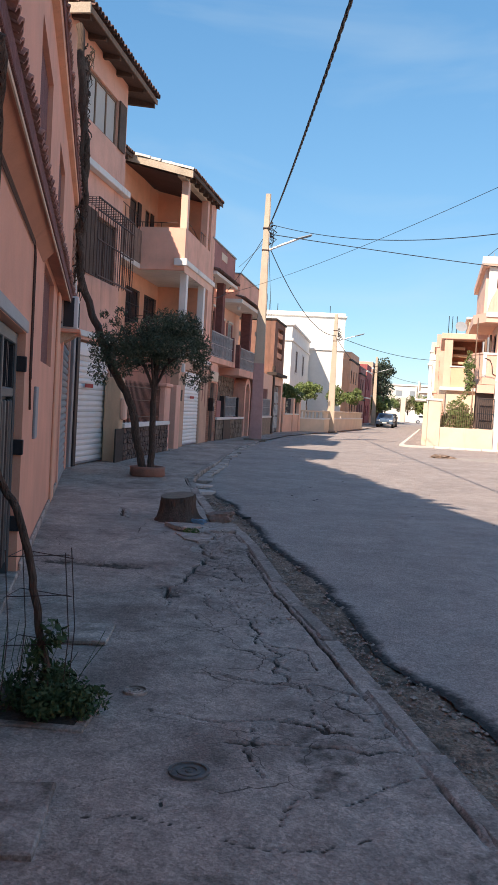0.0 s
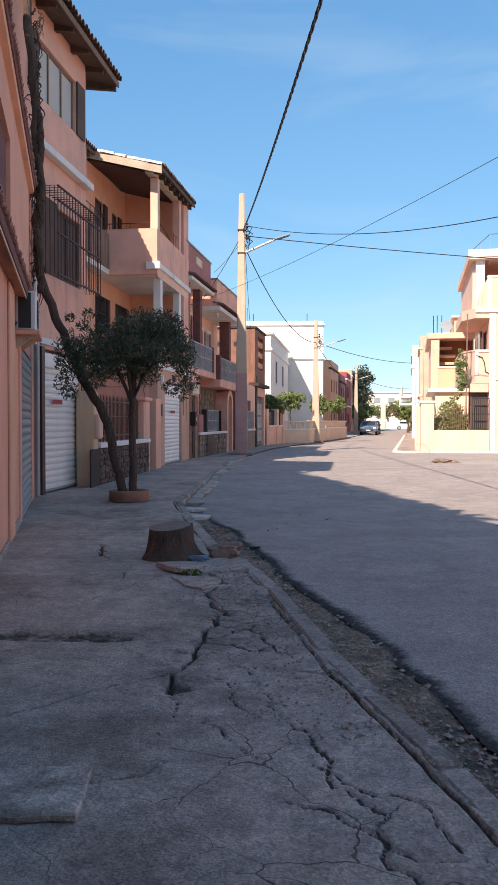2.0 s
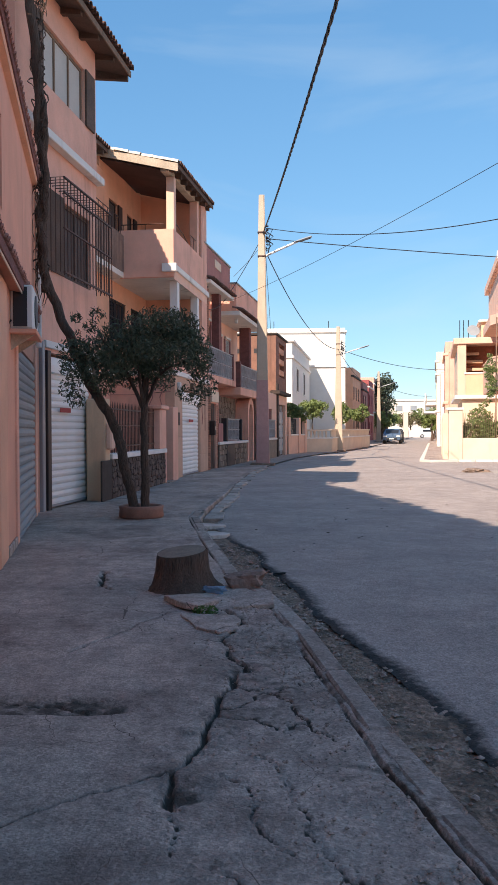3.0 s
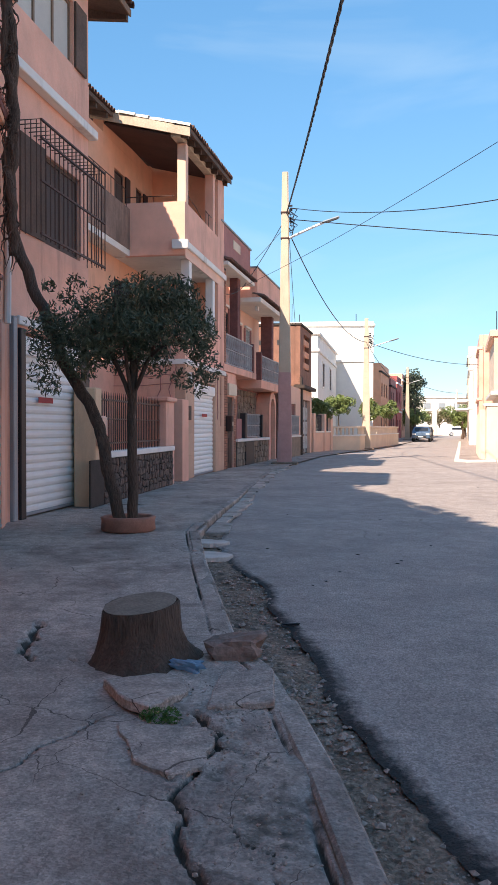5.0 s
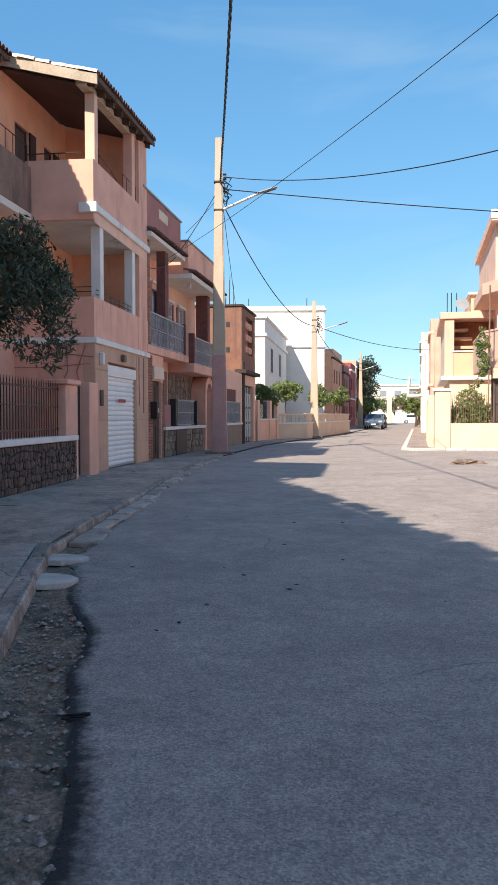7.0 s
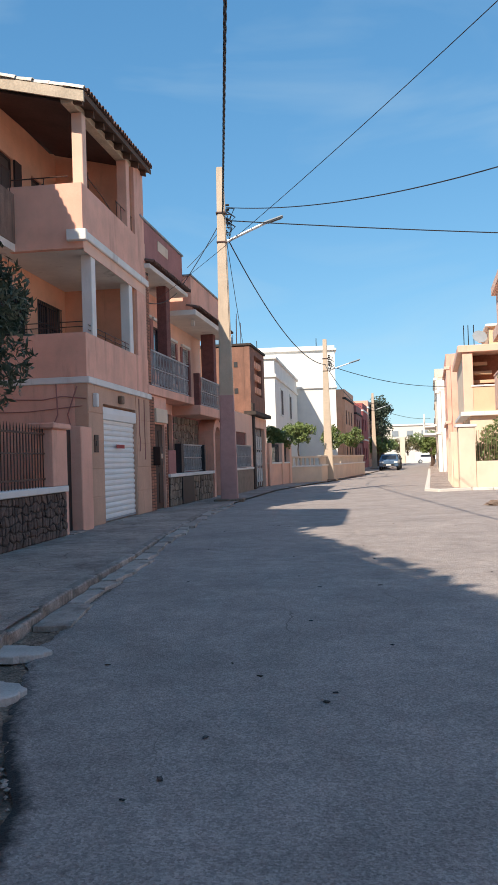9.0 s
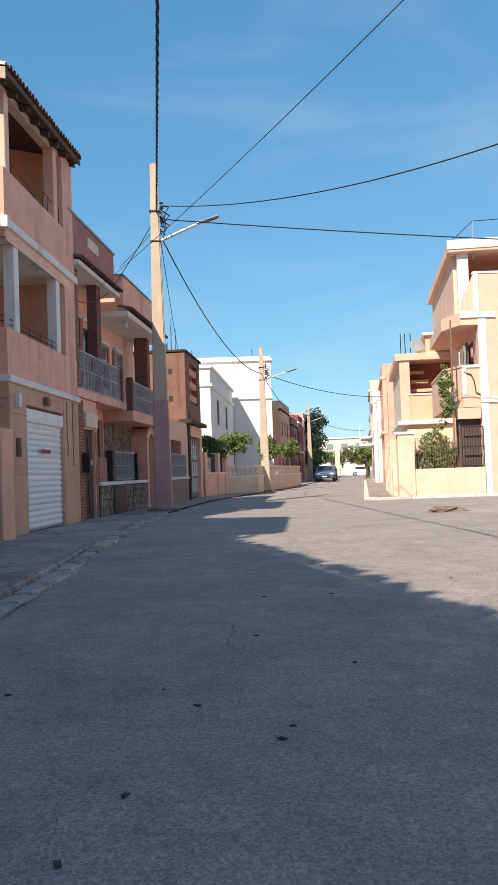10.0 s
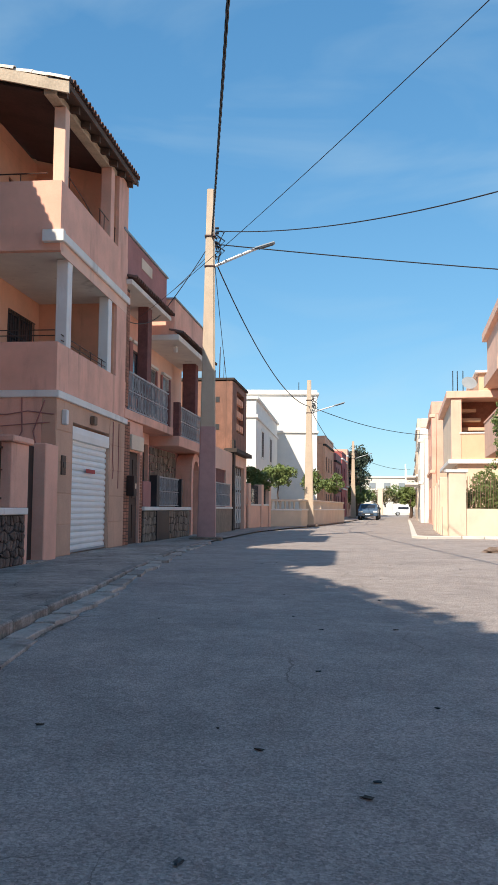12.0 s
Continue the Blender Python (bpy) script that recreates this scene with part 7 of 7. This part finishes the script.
def gravel():
    """Loose stones in the gutter and the broken paving."""
    rs = random.Random(17)
    vs, fs = [], []
    tri = [(0, 1, 2), (0, 2, 3), (0, 3, 4), (0, 4, 1), (5, 2, 1), (5, 3, 2), (5, 4, 3), (5, 1, 4)]
    for k in range(2600):
        if k < 1700:
            y = rs.uniform(1.5, 11.5)
            a, b = float(lerp_line(KERB, y)), float(lerp_line(EDGE, y))
            x = rs.uniform(a + 0.01, b + 0.05)
            z = float(road_z(y)) - 0.025
            s = rs.choice((0.006, 0.008, 0.010, 0.014, 0.022)) * rs.uniform(0.6, 1.2)
        else:
            y = rs.uniform(3.4, 7.6)
            x = float(lerp_line(KERB, y)) - 0.17 - abs(rs.gauss(0, 0.3))
            z, s = 0.0, rs.choice((0.005, 0.007, 0.010)) * rs.uniform(0.5, 1.2)
        t = rs.uniform(0, 6.3)
        n = len(vs)
        vs.append((x, y, z + s * 0.9))
        for q in range(4):
            r = s * rs.uniform(0.7, 1.3)
            vs.append((x + r * math.cos(t + q * 1.57), y + r * math.sin(t + q * 1.57), z + s * rs.uniform(0.1, 0.5)))
        vs.append((x, y, z - s * 0.5))
        fs += [tuple(n + i for i in f) for f in tri]
    m = mat("gravel_stone", (0.35, 0.275, 0.23), var=0.4, scale=25, bump=0.3)
    tagged(part("gravel", (vs, fs), m), "loose pale gravel and grit in the gutter", "gravel", kind="stuff")


def road_specks():
    rs = random.Random(5)
    spots = [(0.825, 11.99), (0.9, 15.87), (0.34, 23.2), (0.45, 12.54), (0.24, 11.44), (0.11, 10.94), (1.5, 15.9)]
    spots += [(rs.uniform(-0.6, 3.5), rs.uniform(9.8, 24)) for _ in range(30)]
    for k, (x, y) in enumerate(spots):
        s = rs.uniform(0.010, 0.02) if k > 6 else 0.026
        ob = part("litter_scrap", rough_block("scrap", (s * 1.6, s * 0.7, 0.006), 40 + k % 5, 0.5, 1), BLACK if k % 3 else SOIL)
        ob.matrix_world = pose(x, y, float(road_z(y)) + 0.002, 0, 0, rs.uniform(0, 180))
        tagged(ob, "small dark scrap lying on the asphalt", "litter", group="scraps on the road")


def garden_plants():
    t = thing("garden_shrub", pose(7.6, 37.5, 0.3), "leafy green shrub growing over the cream garden wall", "shrub")
    part("leaves", leaf_cloud(clumps((0.15, 0.2, 1.0), (0.95, 0.4, 0.75), 40, 0.3, 2) + clumps((0.5, 0.2, 1.8), (0.3, 0.3, 0.5), 8, 0.16, 4), 5200, 0.06, 5, slim=0.45), VINE, t)
    bm = bmesh.new()
    for k in range(9):
        tube(bm, [(-0.6 + 0.2 * k, 0.2, -0.3), (-0.65 + 0.22 * k, 0.15, 0.9), (-0.7 + 0.23 * k, 0.2, 1.5 + 0.1 * (k % 3))], 0.015, 4)
    part("stems", bm, WOOD, t)
    v = thing("climbing_plant", pose(8.2, 36.9, 2.6), "yellow-green creeper hanging at the corner balcony", "creeper")
    part("leaves", leaf_cloud(clumps((-0.1, 0.0, 1.0), (0.22, 0.2, 1.1), 22, 0.16, 9), 1500, 0.05, 8, slim=0.5), VINE, v)
    for x, y, h, r, m, lab in ((0.9, 52.5, 2.6, 0.75, VINE, "bright green vine over the white house's fence"), (2.9, 58.5, 2.5, 0.6, VINE, "green vine spilling over the balusters"), (-0.2, 49.5, 2.3, 0.5, VINE, "green creeper behind the fence pillars"), (4.6, 66, 2.6, 0.8, VINE, "green shrub beside the street fence")):
        s = thing("street_shrub", pose(x, y, 0), lab, "shrub", group="shrubs along the fence")
        part("leaves", leaf_cloud(clumps((0, 0, h), (r * 1.1, r, 0.55), 26, 0.26, int(x * 10) + 50), 2600, 0.075, 7 + int(y), slim=0.5), m, s)
        bm = bmesh.new()
        limb(bm, [(0, 0, 0), (0.05, 0.1, 0.9), (-0.1, 0.1, 1.7), (0.1, 0, h)], 0.05, 0.03, 6, 0.01, 5)
        part("stem", bm, BARK, s)


def far_trees():
    rs = random.Random(12)
    rows = [(10.9, 113, 8.8, 2.2, PINE), (12.1, 120, 9.8, 2.4, PINE), (10.5, 112, 4.0, 1.6, VINE), (12.2, 124, 4.2, 1.8, VINE), (16.0, 156, 5.2, 2.6, VINE), (20.5, 158, 4.6, 3.0, SCRUB), (23.0, 157, 5.8, 2.4, VINE), (26.5, 160, 6.4, 3.0, VINE), (13.0, 158, 5.0, 2.6, VINE), (14.8, 96, 3.4, 1.2, VINE), (17.6, 112, 3.6, 1.3, VINE), (30, 162, 6.2, 3.0, VINE)]
    for k, (x, y, h, r, m) in enumerate(rows):
        t = thing("street_tree", pose(x, y, -0.2), "far round-crowned street tree" if m is not SCRUB else "far reddish dry tree", "tree", group="trees at the street's end")
        bm = bmesh.new()
        limb(bm, [(0, 0, 0), (0.1, 0, h * 0.35), (0, 0.1, h * 0.7)], 0.18, 0.08, 7, 0.02, k)
        for q in range(4):
            limb(bm, [(0.05, 0, h * 0.4), (r * 0.4 * math.cos(q * 1.6), r * 0.4 * math.sin(q * 1.6), h * 0.65)], 0.07, 0.03, 5, 0.02, q)
        part("trunk", bm, BARK, t)
        tall = m is PINE
        part("crown", leaf_cloud(clumps((0, 0, h * 0.68), (r * (0.6 if tall else 1), r * (0.6 if tall else 1), h * (0.30 if tall else 0.24)), 34, r * 0.30, 100 + k), 2400, 0.15, 60 + k, slim=0.55), m, t)


def car(x, y, turn, paint, label, van=False):
    c = thing("parked_car", pose(x, y, float(road_z(y)), 0, 0, turn), label, "car", group="parked cars")
    side = [(-2.0, 0.35), (-2.0, 0.75), (-1.9, 0.9), (-1.1, 0.98), (-0.5, 1.42), (1.2, 1.45), (1.85, 1.0), (2.0, 0.9), (2.0, 0.35)] if not van else [(-2.0, 0.35), (-2.0, 0.9), (-1.3, 1.1), (-0.9, 1.75), (2.0, 1.8), (2.05, 0.35)]
    bm = bmesh.new()
    prism(bm, side, -0.83, 0.83, axis="x")
    for v in bm.verts:
        if v.co.z > 1.1:
            v.co.x *= 0.82
    bmesh.ops.bevel(bm, geom=bm.edges[:], offset=0.05, segments=2, affect="EDGES")
    part("body", bm, paint, c, smooth=False)
    part("windscreen", boxes((-0.62, 0.62, -0.02, 0.0, 0.0, 0.5)), GLASS, c).matrix_basis = pose(0, -1.06, 1.0, -52, 0, 0)
    for sx in (-1, 1):
        lo, hi = sorted((sx * 0.70, sx * 0.79))
        part("side_window", boxes((lo, hi, -0.4, 1.2, 1.02, 1.34)), GLASS, c)
        part("headlight", boxes((sx * 0.62 - 0.16, sx * 0.62 + 0.16, -2.03, -1.97, 0.66, 0.8), bevel=0.01), WHITEPLASTIC, c)
        for wy in (-1.25, 1.25):
            bm = bmesh.new()
            bmesh.ops.create_cone(bm, cap_ends=True, segments=18, radius1=0.31, radius2=0.31, depth=0.2, matrix=pose(sx * 0.76, wy, 0.31, 0, 90, 0))
            wheel = part("wheel", bm, RUBBER, c)
            bm = bmesh.new()
            bmesh.ops.create_cone(bm, cap_ends=True, segments=14, radius1=0.2, radius2=0.18, depth=0.22, matrix=pose(sx * 0.76, wy, 0.31, 0, 90, 0))
            part("rim", bm, STEEL, wheel)
    part("grille", boxes((-0.5, 0.5, -2.03, -1.98, 0.42, 0.58), bevel=0.01), BLACK, c)
    part("plate", boxes((-0.22, 0.22, -2.045, -2.03, 0.44, 0.54)), WHITEPLASTIC, c)


def right_pavement():
    line = [(30, 36.2), (6.6, 36.2), (5.4, 35.6), (5.1, 36.6), (8.2, 56), (12.0, 80), (16.8, 110), (22.3, 145)]
    bm = bmesh.new()
    top = [bm.verts.new((x, y, 0.03)) for x, y in line] + [bm.verts.new((45, 145, 0.03)), bm.verts.new((45, 36.2, 0.03))]
    low = [bm.verts.new((v.co.x, v.co.y, -0.2)) for v in top]
    fs = [bm.faces.new(top)]
    for i in range(len(top)):
        j = (i + 1) % len(top)
        fs.append(bm.faces.new((top[i], low[i], low[j], top[j])))
    bmesh.ops.recalc_face_normals(bm, faces=fs)
    tagged(part("pavement", bm, CONCRETE), "pale concrete pavement before the corner houses", "pavement", kind="structure")
    k = thing("kerb", Matrix(), "white painted kerb blocks round the far corner", "kerb", kind="structure")
    for (ax, ay), (bx, by) in zip(line[1:5], line[2:6]):
        a = math.degrees(math.atan2(bx - ax, by - ay))
        ln = math.hypot(bx - ax, by - ay)
        n = max(1, int(ln / 1.2))
        for i in range(n):
            ob = part("kerb_block", boxes((-0.02, 0.16, ln * i / n + 0.01, ln * (i + 1) / n - 0.01, -0.2, 0.05), bevel=0.015), FARWALL, k)
            ob.matrix_basis = frame_of(ax, ay, a)
    n = 20
    for i in range(n):
        ob = part("kerb_block", boxes((0.01 + 0.7 * i, 0.69 + 0.7 * i, -0.16, 0.02, -0.2, 0.05), bevel=0.015), FARWALL, k)
        ob.matrix_basis = pose(6.6, 36.2, 0)
    heap = part("dirt_mound", rough_block("heap", (0.7, 0.35, 0.16), 3, 0.5), DIRT)
    heap.matrix_world = pose(5.5, 27.6, -0.03, 0, 0, 20)
    tagged(heap, "low heap of dirt at the junction edge", "dirt")
    isl = part("dirt_apron", slab_piece([(5.3, 27.6), (6.6, 26.6), (12, 26), (14, 30), (8, 31), (5.9, 29.4)], 0.03, 3), mat("pale_apron_concrete", (0.40, 0.35, 0.30), var=0.2, scale=1, bump=0.4, stain=(0.28, 0.22, 0.17)))
    isl.matrix_world = pose(0, 0, -0.07)
    tagged(isl, "pale dusty concrete apron at the side street", "pavement", kind="structure")


def closing_walls():
    row_house("house", "plain pink house closing the street behind", -3, -16, 90, 14, 6, 6, PINK, TRIM, 2)
    row_house("house", "plain peach house across the street", 15, 24, 180, 26, 6, 6, PEACH, TRIM, 2)


house_joined()
house_gate()
white_house()
street_fence()
far_left_row()
house_corner()
garden_corner()
house_brick_loggia()
far_right_row()
street_end()
street_pole(-1.35, 32.88, 10.2, "tapered concrete pole with pink foot and street lamp", PINKPAINT, -2)
street_pole(2.45, 53.2, 7.7, "slim pale concrete pole with street lamp", None, 2)
street_pole(8.55, 92.0, 7.6, "far concrete pole with street lamp", None, 2)
swung(-1.3, 32.85, 8.75, 175, -0.1266, 0.0013, 52, 0.013, "thick twisted black cable bundle over the pavement", twist=0.8)
swung(-1.15, 32.85, 8.95, 143, -0.2995, 0.0108, 26, 0.014, "black cable crossing the street")
swung(-1.15, 32.85, 8.55, 95, -0.13, 0.0016, 16, 0.017, "black cable to the corner house")
swung(-2.63, 28.36, 5.36, 158, -0.0356, 0.00234, 40, 0.005, "thin grey cable slanting over the street")
cable("overhead_cable", (-1.15, 32.85, 7.95), (2.45, 53.1, 6.3), 0.9, 0.02, "black cable sagging between two poles")
cable("overhead_cable", (-1.2, 32.9, 7.9), (-1.3, 41.5, 5.85), 0.1, 0.010, "thin cable dropping to a roof")
cable("overhead_cable", (-1.45, 32.85, 8.4), (-2.55, 31.6, 6.2), 0.05, 0.012, "cable dropping to the pink house")
cable("overhead_cable", (-2.55, 31.6, 6.2), (-2.95, 28.6, 5.3), 0.15, 0.012, "cable running along the pink house")
cable("overhead_cable", (-1.45, 32.9, 8.2), (-2.4, 32.6, 7.1), 0.03, 0.010, "cable dropping to a roof parapet")
cable("overhead_cable", (2.5, 53.1, 6.3), (10.6, 62, 5.6), 0.35, 0.018, "cable crossing the far street")
cable("overhead_cable", (2.5, 53.2, 6.2), (8.55, 92, 6.2), 0.9, 0.02, "cable between the far poles")
cable("overhead_cable", (8.55, 92, 6.3), (15.5, 100, 5.2), 0.4, 0.02, "cable crossing the far street")
cable("overhead_cable", (9.38, 37.3, 9.55), (8.5, 37.2, 8.75), 0.0, 0.014, "stay wire on the corner roof")
cable("overhead_cable", (9.38, 37.3, 9.55), (16, 36, 9.9), 0.1, 0.014, "cable from the corner roof rod")
pavement_tree()
old_vine()
planter()
stump()
broken_slabs()
gutter_strip()
manholes()
weeds()
gravel()
road_specks()
garden_plants()
far_trees()
car(9.15, 84, -9, CARBLUE, "dusty blue small car parked at the kerb")
car(10.2, 91, -9, BLACK, "dark car parked behind the blue one")
car(21.5, 141, 85, CARWHITE, "white van standing at the far end", van=True)
right_pavement()
closing_walls()
